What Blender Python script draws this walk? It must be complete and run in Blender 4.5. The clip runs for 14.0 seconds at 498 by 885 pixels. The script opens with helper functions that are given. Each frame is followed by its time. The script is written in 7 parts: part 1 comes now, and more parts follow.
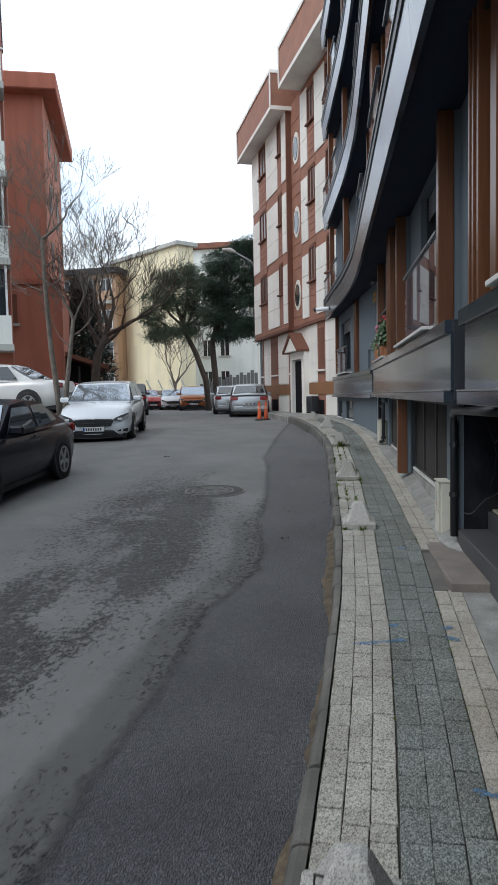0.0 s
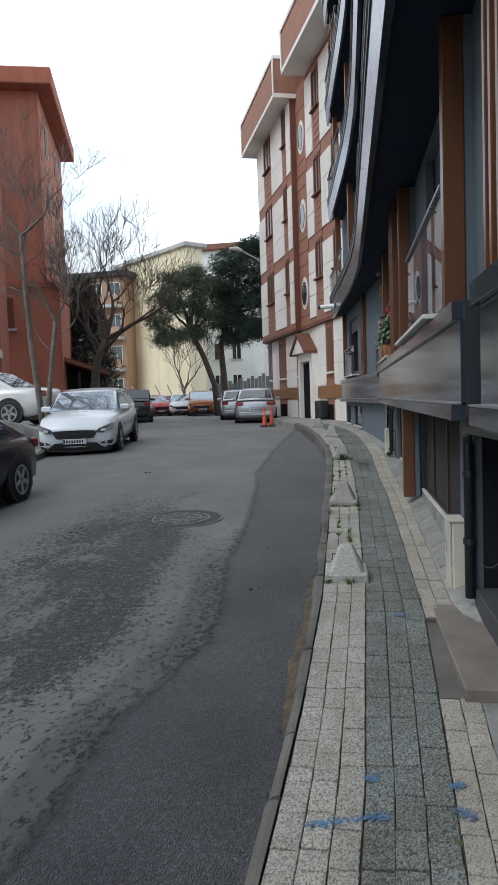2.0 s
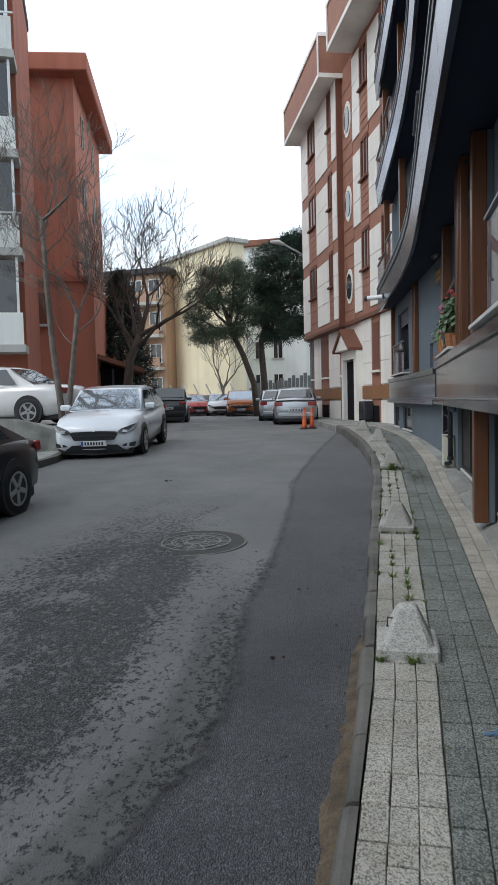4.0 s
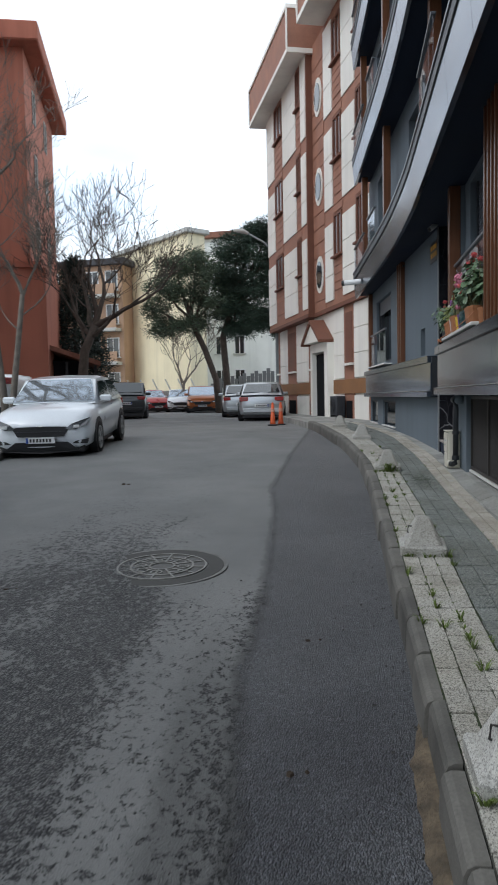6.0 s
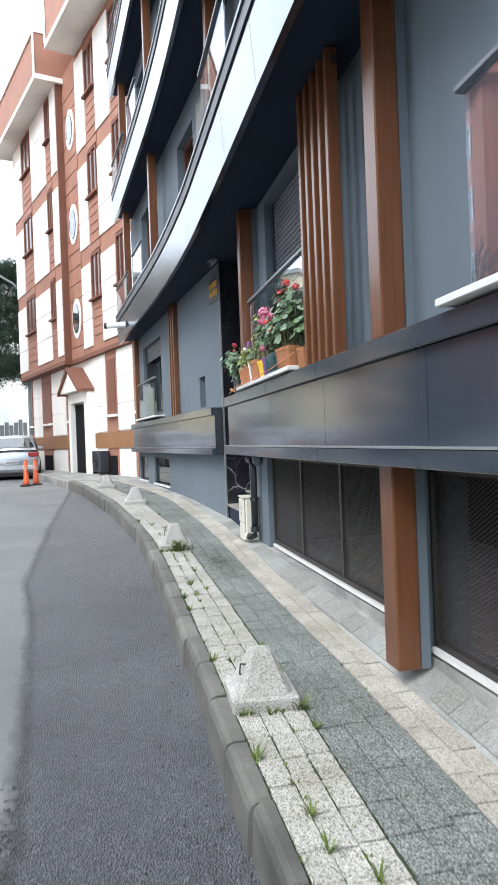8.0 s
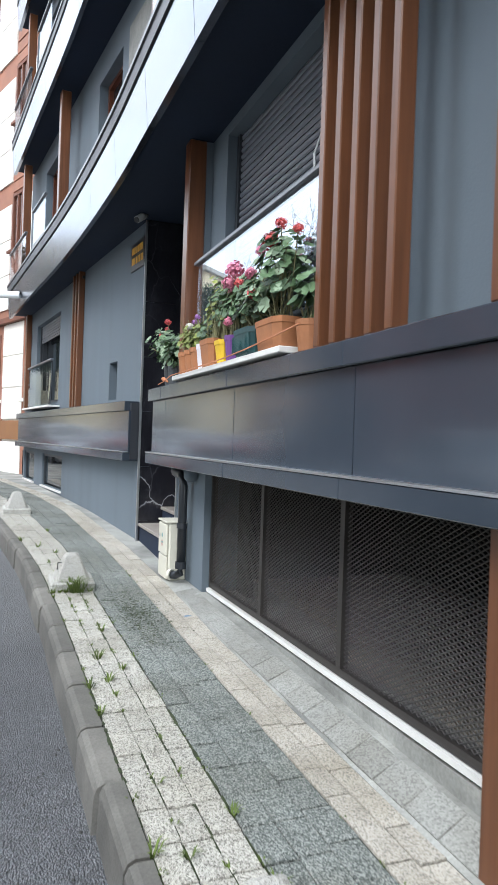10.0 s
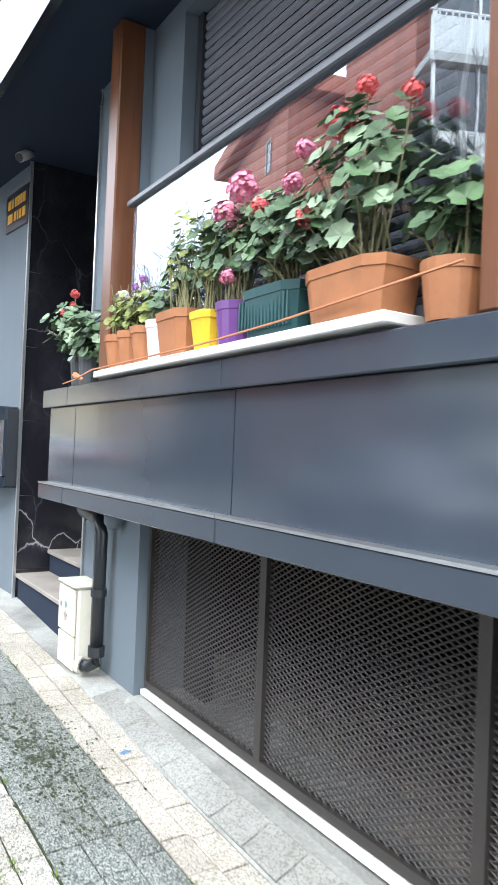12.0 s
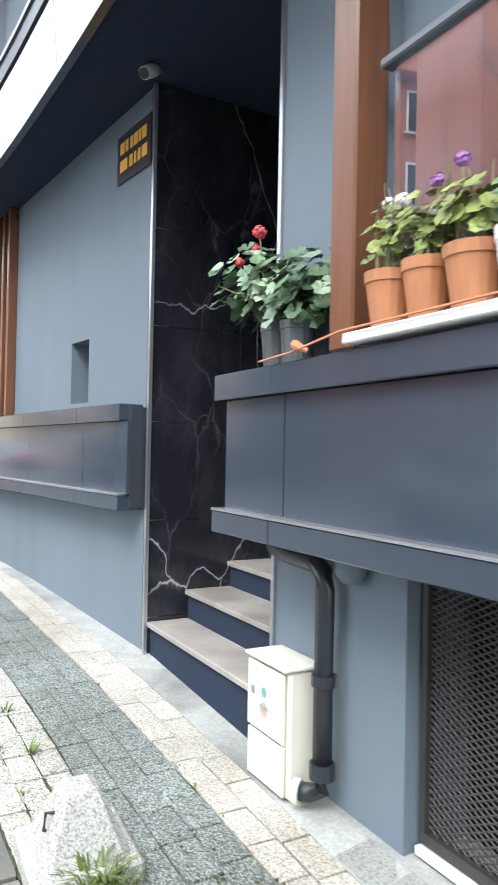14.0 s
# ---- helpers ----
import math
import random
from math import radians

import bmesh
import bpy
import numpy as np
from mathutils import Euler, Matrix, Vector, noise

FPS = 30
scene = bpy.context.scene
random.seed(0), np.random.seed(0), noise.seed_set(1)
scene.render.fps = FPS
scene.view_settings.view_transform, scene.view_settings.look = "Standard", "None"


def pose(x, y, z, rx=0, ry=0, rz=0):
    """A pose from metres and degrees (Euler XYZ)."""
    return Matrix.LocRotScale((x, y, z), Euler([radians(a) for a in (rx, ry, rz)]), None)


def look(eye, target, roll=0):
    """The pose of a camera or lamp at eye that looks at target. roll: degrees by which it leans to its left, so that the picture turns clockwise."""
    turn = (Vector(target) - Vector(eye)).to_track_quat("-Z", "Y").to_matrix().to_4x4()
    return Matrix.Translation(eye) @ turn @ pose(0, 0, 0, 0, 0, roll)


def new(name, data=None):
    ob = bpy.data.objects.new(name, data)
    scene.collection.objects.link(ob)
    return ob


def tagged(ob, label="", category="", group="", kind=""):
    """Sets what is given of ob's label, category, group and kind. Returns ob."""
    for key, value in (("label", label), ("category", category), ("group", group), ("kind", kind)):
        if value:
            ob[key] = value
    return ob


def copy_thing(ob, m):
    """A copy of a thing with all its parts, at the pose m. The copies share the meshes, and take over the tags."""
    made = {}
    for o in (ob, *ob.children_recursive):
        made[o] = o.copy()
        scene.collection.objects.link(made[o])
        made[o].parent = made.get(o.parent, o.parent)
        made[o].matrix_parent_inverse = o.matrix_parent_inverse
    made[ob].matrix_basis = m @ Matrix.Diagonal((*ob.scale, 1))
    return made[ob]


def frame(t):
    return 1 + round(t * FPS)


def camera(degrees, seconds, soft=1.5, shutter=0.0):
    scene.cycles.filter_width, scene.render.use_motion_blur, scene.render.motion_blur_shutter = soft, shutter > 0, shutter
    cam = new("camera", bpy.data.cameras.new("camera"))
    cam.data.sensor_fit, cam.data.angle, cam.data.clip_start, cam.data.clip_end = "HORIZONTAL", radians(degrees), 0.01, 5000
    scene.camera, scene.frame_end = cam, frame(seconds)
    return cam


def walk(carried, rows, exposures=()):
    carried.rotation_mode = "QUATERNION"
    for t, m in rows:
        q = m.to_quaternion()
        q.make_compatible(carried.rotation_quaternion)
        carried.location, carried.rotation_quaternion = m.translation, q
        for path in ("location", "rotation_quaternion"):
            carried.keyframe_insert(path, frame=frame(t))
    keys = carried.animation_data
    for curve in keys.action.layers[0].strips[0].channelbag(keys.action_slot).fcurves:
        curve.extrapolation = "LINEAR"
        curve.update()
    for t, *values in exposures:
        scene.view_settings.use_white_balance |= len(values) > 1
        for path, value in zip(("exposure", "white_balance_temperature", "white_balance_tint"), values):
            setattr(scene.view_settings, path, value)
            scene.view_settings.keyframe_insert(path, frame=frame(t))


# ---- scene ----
cam = camera(38.6, 14.0, 1.5, 0.3)
METRES, EYE, TILT, LEAN, TURN = 12.2, 1.65, -0.75, 0.0, 6.3
ROWS = [
    (0.0, 0.0, 0.0, 0.0, -0.06, -3.1, 1.12),
    (0.5, 0.0127, 0.034, 0.001, 0.17, -2.94, 2.26),
    (1.0, 0.0224, 0.0645, 0.0034, 1.09, -2.72, 2.15),
    (1.5, 0.0298, 0.1004, 0.0069, 1.43, -2.71, 1.82),
    (2.0, 0.0428, 0.1355, 0.0071, 1.46, -2.82, 1.87),
    (2.5, 0.05, 0.1639, 0.0099, 1.5, -2.99, 1.45),
    (3.0, 0.0492, 0.199, 0.0123, 1.89, -2.99, 1.13),
    (3.5, 0.0529, 0.2356, 0.0099, 4.05, -2.93, 1.33),
    (3.7, 0.052, 0.2496, 0.0086, 4.87, -2.7, 1.33),
    (5.8, 0.0238, 0.3827, 0.0, 2.72, -2.9, 1.14),
    (6.0, 0.0225, 0.3981, -0.0, 1.53, -2.95, 1.11),
    (6.5, 0.0253, 0.4381, 0.0036, -3.54, -3.1, 2.61),
    (7.0, 0.0258, 0.4753, 0.0052, -11.41, -1.32, 2.68),
    (7.5, 0.0243, 0.5121, 0.0075, -17.06, -0.12, 2.86),
    (8.0, 0.025, 0.5514, 0.0126, -17.78, 0.45, 2.38),
    (8.5, 0.0245, 0.5909, 0.0145, -22.63, 0.54, -0.26),
    (8.7, 0.0259, 0.6062, 0.0148, -24.22, 0.7, -0.94),
    (10.8, 0.052, 0.7605, 0.0239, -30.2, 0.05, -1.79),
    (11.0, 0.0536, 0.7758, 0.025, -32.41, 0.11, -2.04),
    (11.5, 0.0572, 0.8144, 0.0282, -37.92, 0.63, -2.15),
    (12.0, 0.0681, 0.8488, 0.0294, -38.6, 1.39, -1.84),
    (12.5, 0.0729, 0.8807, 0.0291, -38.8, 1.87, -1.64),
    (13.0, 0.0733, 0.9136, 0.0313, -39.95, 1.77, -1.49),
    (13.5, 0.0778, 0.9487, 0.0324, -36.94, 1.71, -0.76),
    (14.0, 0.0788, 0.9804, 0.0317, -34.83, 1.41, -0.7),
]
STOPS = [(0.0, -0.25), (3.5, -0.27), (6.0, -0.28), (6.5, -0.1), (7.0, 0.3), (7.5, 0.9), (8.0, 1.12), (8.7, 1.0), (11.0, 1.42), (11.5, 1.68), (12.0, 1.76), (12.5, 1.72), (13.5, 1.82), (14.0, 1.72)]
EXPOSURES = [(t, stops, 6320.0, 8.5) for t, stops in STOPS]
walk(cam, [(t, pose(0, 0, EYE, TILT, LEAN, TURN) @ pose(METRES * x, METRES * y, METRES * z, 90 + pitch, roll, yaw)) for t, x, y, z, yaw, pitch, roll in ROWS], EXPOSURES)

# ---- light: an overcast afternoon ----
world = bpy.data.worlds.new("overcast_sky")
scene.world = world
world.use_nodes = True
wn, wl = world.node_tree.nodes, world.node_tree.links
wn.clear()
sky = wn.new("ShaderNodeTexSky")
sky.sky_type, sky.sun_disc, sky.sun_elevation, sky.sun_rotation = "NISHITA", False, radians(48), radians(230)
coord = wn.new("ShaderNodeTexCoord")
stretch = wn.new("ShaderNodeMapping")
stretch.inputs["Scale"].default_value = (1.0, 1.0, 3.0)
cloud = wn.new("ShaderNodeTexNoise")
cloud.inputs["Scale"].default_value, cloud.inputs["Detail"].default_value = 2.2, 6.0
ramp = wn.new("ShaderNodeValToRGB")
ramp.color_ramp.elements[0].position, ramp.color_ramp.elements[0].color = 0.36, (0.76, 0.84, 0.93, 1)
ramp.color_ramp.elements[1].position, ramp.color_ramp.elements[1].color = 0.56, (0.955, 0.985, 1.0, 1)
bg_sky, bg_cloud = wn.new("ShaderNodeBackground"), wn.new("ShaderNodeBackground")
bg_sky.inputs["Strength"].default_value, bg_cloud.inputs["Strength"].default_value = 0.08, 1.4
both, out = wn.new("ShaderNodeAddShader"), wn.new("ShaderNodeOutputWorld")
wl.new(coord.outputs["Generated"], stretch.inputs["Vector"])
wl.new(stretch.outputs["Vector"], cloud.inputs["Vector"])
wl.new(cloud.outputs["Fac"], ramp.inputs["Fac"])
wl.new(sky.outputs["Color"], bg_sky.inputs["Color"])
wl.new(ramp.outputs["Color"], bg_cloud.inputs["Color"])
wl.new(bg_sky.outputs[0], both.inputs[0])
wl.new(bg_cloud.outputs[0], both.inputs[1])
wl.new(both.outputs[0], out.inputs["Surface"])
sun = new("sun", bpy.data.lights.new("sun", "SUN"))
sun.data.energy, sun.data.angle, sun.data.color = 0.9, radians(25), (1.0, 0.98, 0.95)
sun.matrix_world = look((-30, -25, 45), (0, 0, 0))

# ---- materials ----
def shader(name):
    m = bpy.data.materials.new(name)
    m.use_nodes = True
    n, l = m.node_tree.nodes, m.node_tree.links
    return m, n, l, n["Principled BSDF"]


def noise_at(n, l, vec, scale, detail=4.0, rough=0.55):
    t = n.new("ShaderNodeTexNoise")
    t.inputs["Scale"].default_value, t.inputs["Detail"].default_value, t.inputs["Roughness"].default_value = scale, detail, rough
    l.new(vec, t.inputs["Vector"])
    return t.outputs["Fac"]


def place_of(n, l, scale=(1, 1, 1)):
    g = n.new("ShaderNodeNewGeometry")
    mp = n.new("ShaderNodeMapping")
    mp.inputs["Scale"].default_value = scale
    l.new(g.outputs["Position"], mp.inputs["Vector"])
    return mp.outputs["Vector"]


def ramp_of(n, l, fac, stops):
    r = n.new("ShaderNodeValToRGB")
    while len(r.color_ramp.elements) < len(stops):
        r.color_ramp.elements.new(0.5)
    for e, (p, c) in zip(r.color_ramp.elements, stops):
        e.position, e.color = p, (*c, 1)
    l.new(fac, r.inputs["Fac"])
    return r.outputs["Color"]


def mixed(n, l, a, b, fac, mode="MIX"):
    m = n.new("ShaderNodeMix")
    m.data_type, m.blend_type = "RGBA", mode
    for sock, v in ((m.inputs[0], fac), (m.inputs[6], a), (m.inputs[7], b)):
        if isinstance(v, (int, float)):
            sock.default_value = v
        elif isinstance(v, tuple):
            sock.default_value = (*v, 1)
        else:
            l.new(v, sock)
    return m.outputs[2]


def bumped(n, l, b, height, strength, dist=0.01):
    k = n.new("ShaderNodeBump")
    k.inputs["Strength"].default_value, k.inputs["Distance"].default_value = strength, dist
    l.new(height, k.inputs["Height"])
    l.new(k.outputs["Normal"], b.inputs["Normal"])


def mat(name, col, rough=0.6, metal=0.0, v=0.15, s1=1.5, s2=45.0, bump=0.15, dist=0.004, stretch=(1, 1, 1), coat=0.0, rnd=0.0, island=0.0, spec=0.5):
    m, n, l, b = shader(name)
    vec = place_of(n, l, stretch)
    big, fine = noise_at(n, l, vec, s1), noise_at(n, l, vec, s2, 3.0)
    lo, hi = tuple(c * (1 - v) for c in col), tuple(min(1.0, c * (1 + v)) for c in col)
    c1 = ramp_of(n, l, big, [(0.3, lo), (0.7, hi)])
    c2 = ramp_of(n, l, fine, [(0.3, (1 - v * 0.6,) * 3), (0.7, (1.0,) * 3)])
    c = mixed(n, l, c1, c2, 1.0, "MULTIPLY")
    if rnd:
        o = n.new("ShaderNodeObjectInfo")
        c = mixed(n, l, c, ramp_of(n, l, o.outputs["Random"], [(0.0, (1 - rnd,) * 3), (1.0, (1.0,) * 3)]), 1.0, "MULTIPLY")
    if island:
        g = n.new("ShaderNodeNewGeometry")
        c = mixed(n, l, c, ramp_of(n, l, g.outputs["Random Per Island"], [(0.0, (1 - island,) * 3), (1.0, (1.0, 1.0, 1.0 - island * 0.3))]), 1.0, "MULTIPLY")
    l.new(c, b.inputs["Base Color"])
    l.new(ramp_of(n, l, big, [(0.2, (max(0.02, rough * 0.85),) * 3), (0.8, (min(1.0, rough * 1.15),) * 3)]), b.inputs["Roughness"])
    b.inputs["Metallic"].default_value, b.inputs["Coat Weight"].default_value = metal, coat
    b.inputs["Specular IOR Level"].default_value = spec
    if bump:
        bumped(n, l, b, fine, bump, dist)
    return m


def chips(name, ground_col, chip_col, dark_col, scale=205.0, rnd=0.17, rough=0.8):
    """Washed terrazzo: small stone chips in a cement ground."""
    m, n, l, b = shader(name)
    vec = place_of(n, l)
    vo = n.new("ShaderNodeTexVoronoi")
    vo.inputs["Scale"].default_value = scale
    l.new(vec, vo.inputs["Vector"])
    sep = n.new("ShaderNodeSeparateColor")
    l.new(vo.outputs["Color"], sep.inputs["Color"])
    c = ramp_of(n, l, sep.outputs["Red"], [(0.0, dark_col), (0.22, dark_col), (0.34, ground_col), (0.6, ground_col), (0.75, chip_col), (1.0, chip_col)])
    dirt = ramp_of(n, l, noise_at(n, l, vec, 2.3, 5.0), [(0.3, (0.74, 0.72, 0.68)), (0.62, (1.0, 1.0, 1.0))])
    c = mixed(n, l, c, dirt, 1.0, "MULTIPLY")
    o = n.new("ShaderNodeObjectInfo")
    c = mixed(n, l, c, ramp_of(n, l, o.outputs["Random"], [(0.0, (1 - rnd,) * 3), (1.0, (1.0, 1.0, 1.0))]), 1.0, "MULTIPLY")
    l.new(c, b.inputs["Base Color"])
    b.inputs["Roughness"].default_value = rough
    bumped(n, l, b, vo.outputs["Distance"], 0.5, 0.004)
    return m


def asphalt(name):
    """Old grey asphalt, worn open to its stones on the crown, with a darker newer lane along the kerb."""
    m, n, l, b = shader(name)
    vec = place_of(n, l)
    sep = n.new("ShaderNodeSeparateXYZ")
    l.new(vec, sep.inputs[0])
    streak = noise_at(n, l, place_of(n, l, (1.0, 0.45, 1.0)), 0.9, 7.0, 0.65)
    fine = noise_at(n, l, vec, 170.0, 2.0)
    wob = noise_at(n, l, vec, 0.8, 6.0, 0.6)

    def maths(op, a, c):
        k = n.new("ShaderNodeMath")
        k.operation = op
        for sock, v in zip(k.inputs, (a, c)):
            if isinstance(v, (int, float)):
                sock.default_value = v
            else:
                l.new(v, sock)
        return k.outputs[0]

    # how far right of the lane's ragged edge a place lies
    fray = noise_at(n, l, vec, 7.0, 8.0, 0.75)
    seam_at = ramp_of(n, l, maths("MULTIPLY", maths("SUBTRACT", sep.outputs[1], 3.0), 1 / 11), [(p, (g, g, g)) for p, g in ((0.0, 0.24), (0.127, 0.42), (0.21, 0.46), (0.31, 0.84), (0.38, 0.79), (0.48, 0.62), (0.59, 0.55), (0.79, 0.40), (0.86, 0.31), (1.0, 0.08))])
    edge = maths("SUBTRACT", maths("ADD", sep.outputs[0], 1.3), maths("MULTIPLY", seam_at, 0.8))
    edge = maths("ADD", edge, maths("MULTIPLY", maths("SUBTRACT", wob, 0.5), 0.12))
    edge = maths("ADD", edge, maths("MULTIPLY", maths("SUBTRACT", fray, 0.5), 0.2))
    lane = ramp_of(n, l, maths("ADD", maths("MULTIPLY", edge, 45.0), 0.5), [(0.0, (0, 0, 0)), (1.0, (1, 1, 1))])
    gone = ramp_of(n, l, maths("MULTIPLY", maths("SUBTRACT", sep.outputs[1], 8.5), 0.12), [(0.0, (1, 1, 1)), (1.0, (0.62, 0.62, 0.62))])
    lane = mixed(n, l, lane, gone, 1.0, "MULTIPLY")
    vo = n.new("ShaderNodeTexVoronoi")
    vo.inputs["Scale"].default_value = 80.0
    l.new(vec, vo.inputs["Vector"])
    stone = ramp_of(n, l, vo.outputs["Distance"], [(0.0, (0.23, 0.23, 0.22)), (0.34, (0.09, 0.091, 0.09)), (0.6, (0.022, 0.022, 0.024))])
    smooth_col = ramp_of(n, l, noise_at(n, l, vec, 0.7, 6.0, 0.65), [(0.28, (0.15, 0.154, 0.153)), (0.5, (0.186, 0.188, 0.183)), (0.72, (0.222, 0.222, 0.214))])
    smooth_col = mixed(n, l, smooth_col, ramp_of(n, l, noise_at(n, l, vec, 260.0, 2.0), [(0.3, (0.82, 0.82, 0.82)), (0.7, (1, 1, 1))]), 1.0, "MULTIPLY")
    # worn-open patches: a broad stretch left of the lane, crumbled into specks at its rim
    across = ramp_of(n, l, maths("MULTIPLY", maths("ADD", edge, 3.6), 0.277), [(0.1, (0.12, 0.12, 0.12)), (0.3, (0.3, 0.3, 0.3)), (0.5, (0.66, 0.66, 0.66)), (0.78, (0.66, 0.66, 0.66)), (0.85, (0.38, 0.38, 0.38)), (0.92, (0.34, 0.34, 0.34)), (0.97, (0.5, 0.5, 0.5)), (1.0, (0.52, 0.52, 0.52))])
    ahead = ramp_of(n, l, maths("MULTIPLY", maths("SUBTRACT", sep.outputs[1], 9.4), 0.22), [(0.0, (1, 1, 1)), (1.0, (0.35, 0.35, 0.35))])
    chance = mixed(n, l, mixed(n, l, across, ahead, 1.0, "MULTIPLY"), ramp_of(n, l, streak, [(0.38, (0.36, 0.36, 0.36)), (0.52, (1, 1, 1))]), 1.0, "MULTIPLY")
    speck = noise_at(n, l, place_of(n, l, (1.0, 0.7, 1.0)), 24.0, 6.0, 0.8)
    pick = maths("ADD", chance, maths("MULTIPLY", maths("SUBTRACT", speck, 0.5), 2.3))
    open_mask = ramp_of(n, l, pick, [(0.48, (0, 0, 0)), (0.53, (1, 1, 1))])
    old = mixed(n, l, smooth_col, stone, open_mask)
    grit = n.new("ShaderNodeTexVoronoi")
    grit.inputs["Scale"].default_value = 120.0
    l.new(vec, grit.inputs["Vector"])
    fresh = ramp_of(n, l, grit.outputs["Distance"], [(0.0, (0.30, 0.308, 0.322)), (0.3, (0.165, 0.17, 0.18)), (0.6, (0.07, 0.072, 0.078))])
    fresh = mixed(n, l, fresh, ramp_of(n, l, noise_at(n, l, vec, 1.1, 5.0), [(0.3, (0.66, 0.66, 0.69)), (0.7, (1.15, 1.15, 1.15))]), 1.0, "MULTIPLY")
    cells = n.new("ShaderNodeTexVoronoi")
    cells.inputs["Scale"].default_value = 75.0
    l.new(vec, cells.inputs["Vector"])
    chip = ramp_of(n, l, cells.outputs["Color"], [(0.2, (0.68, 0.68, 0.68)), (0.5, (0.95, 0.95, 0.95)), (0.75, (1.12, 1.12, 1.12)), (0.87, (1.45, 1.45, 1.43))])
    fresh = mixed(n, l, fresh, chip, 1.0, "MULTIPLY")
    c = mixed(n, l, old, fresh, lane)
    # a dark tarred seam along the lane's edge, and a broad oily band left of it in places
    seam = ramp_of(n, l, maths("ABSOLUTE", edge, 0.0), [(0.0, (0.5, 0.5, 0.5)), (0.035, (0.7, 0.7, 0.7)), (0.06, (1, 1, 1))])
    band = ramp_of(n, l, maths("ADD", maths("MULTIPLY", edge, 2.2), 0.8), [(0.0, (1, 1, 1)), (0.22, (0.58, 0.58, 0.58)), (0.78, (0.58, 0.58, 0.58)), (0.82, (1, 1, 1))])
    stretch_y = ramp_of(n, l, maths("MULTIPLY", maths("SUBTRACT", sep.outputs[1], 3.0), 0.1), [(0.0, (1, 1, 1)), (0.45, (1, 1, 1)), (0.62, (0, 0, 0))])
    c = mixed(n, l, c, mixed(n, l, (1.0, 1.0, 1.0), band, stretch_y), 1.0, "MULTIPLY")
    c = mixed(n, l, c, seam, 1.0, "MULTIPLY")
    l.new(c, b.inputs["Base Color"])
    rough_h = mixed(n, l, (0.5, 0.5, 0.5), vo.outputs["Distance"], open_mask)
    hh = mixed(n, l, mixed(n, l, rough_h, fine, 0.3), grit.outputs["Distance"], mixed(n, l, (0.15, 0.15, 0.15), (0.75, 0.75, 0.75), lane))
    bumped(n, l, b, hh, 0.95, 0.02)
    l.new(mixed(n, l, ramp_of(n, l, wob, [(0.3, (0.55,) * 3), (0.7, (0.8,) * 3)]), (0.36, 0.36, 0.36), lane), b.inputs["Roughness"])
    return m


def timber(name, col=(0.135, 0.052, 0.023)):
    m, n, l, b = shader(name)
    vec = place_of(n, l, (14, 14, 0.7))
    g = noise_at(n, l, vec, 2.2, 6.0, 0.6)
    c = ramp_of(n, l, g, [(0.25, tuple(x * 0.72 for x in col)), (0.5, col), (0.75, tuple(x * 1.25 for x in col))])
    l.new(c, b.inputs["Base Color"])
    b.inputs["Roughness"].default_value = 0.3
    bumped(n, l, b, g, 0.12, 0.002)
    return m


def marble(name):
    m, n, l, b = shader(name)
    vec = place_of(n, l, (1.0, 1.0, 0.5))
    nz = n.new("ShaderNodeTexNoise")
    nz.inputs["Scale"].default_value, nz.inputs["Detail"].default_value = 1.7, 5.0
    l.new(vec, nz.inputs["Vector"])
    add = n.new("ShaderNodeVectorMath")
    add.operation = "ADD"
    l.new(vec, add.inputs[0])
    soft = n.new("ShaderNodeVectorMath")
    soft.operation = "SCALE"
    soft.inputs["Scale"].default_value = 0.45
    l.new(nz.outputs["Color"], soft.inputs[0])
    l.new(soft.outputs[0], add.inputs[1])
    vo = n.new("ShaderNodeTexVoronoi")
    vo.feature = "DISTANCE_TO_EDGE"
    vo.inputs["Scale"].default_value = 1.15
    l.new(add.outputs[0], vo.inputs["Vector"])
    vein = ramp_of(n, l, vo.outputs["Distance"], [(0.0, (0.34, 0.34, 0.36)), (0.0016, (0.045, 0.045, 0.05)), (0.006, (0.013, 0.013, 0.017))])
    keep = ramp_of(n, l, noise_at(n, l, vec, 1.3, 3.0), [(0.42, (0.08, 0.08, 0.09)), (0.58, (1, 1, 1))])
    c = mixed(n, l, (0.013, 0.013, 0.017), vein, keep)
    # finer crackle between the main veins
    v2 = n.new("ShaderNodeTexVoronoi")
    v2.feature = "DISTANCE_TO_EDGE"
    v2.inputs["Scale"].default_value = 3.6
    l.new(add.outputs[0], v2.inputs["Vector"])
    thin = ramp_of(n, l, v2.outputs["Distance"], [(0.0, (0.06, 0.06, 0.065)), (0.01, (0.012, 0.012, 0.014)), (0.03, (0, 0, 0))])
    some = ramp_of(n, l, noise_at(n, l, vec, 2.6, 4.0), [(0.45, (0, 0, 0)), (0.62, (1, 1, 1))])
    cloud = ramp_of(n, l, noise_at(n, l, vec, 3.2, 6.0, 0.7), [(0.45, (0, 0, 0)), (0.75, (0.02, 0.02, 0.023))])
    c = mixed(n, l, c, mixed(n, l, thin, some, 1.0, "MULTIPLY"), 1.0, "ADD")
    c = mixed(n, l, c, cloud, 1.0, "ADD")
    l.new(c, b.inputs["Base Color"])
    b.inputs["Roughness"].default_value = 0.16
    return m


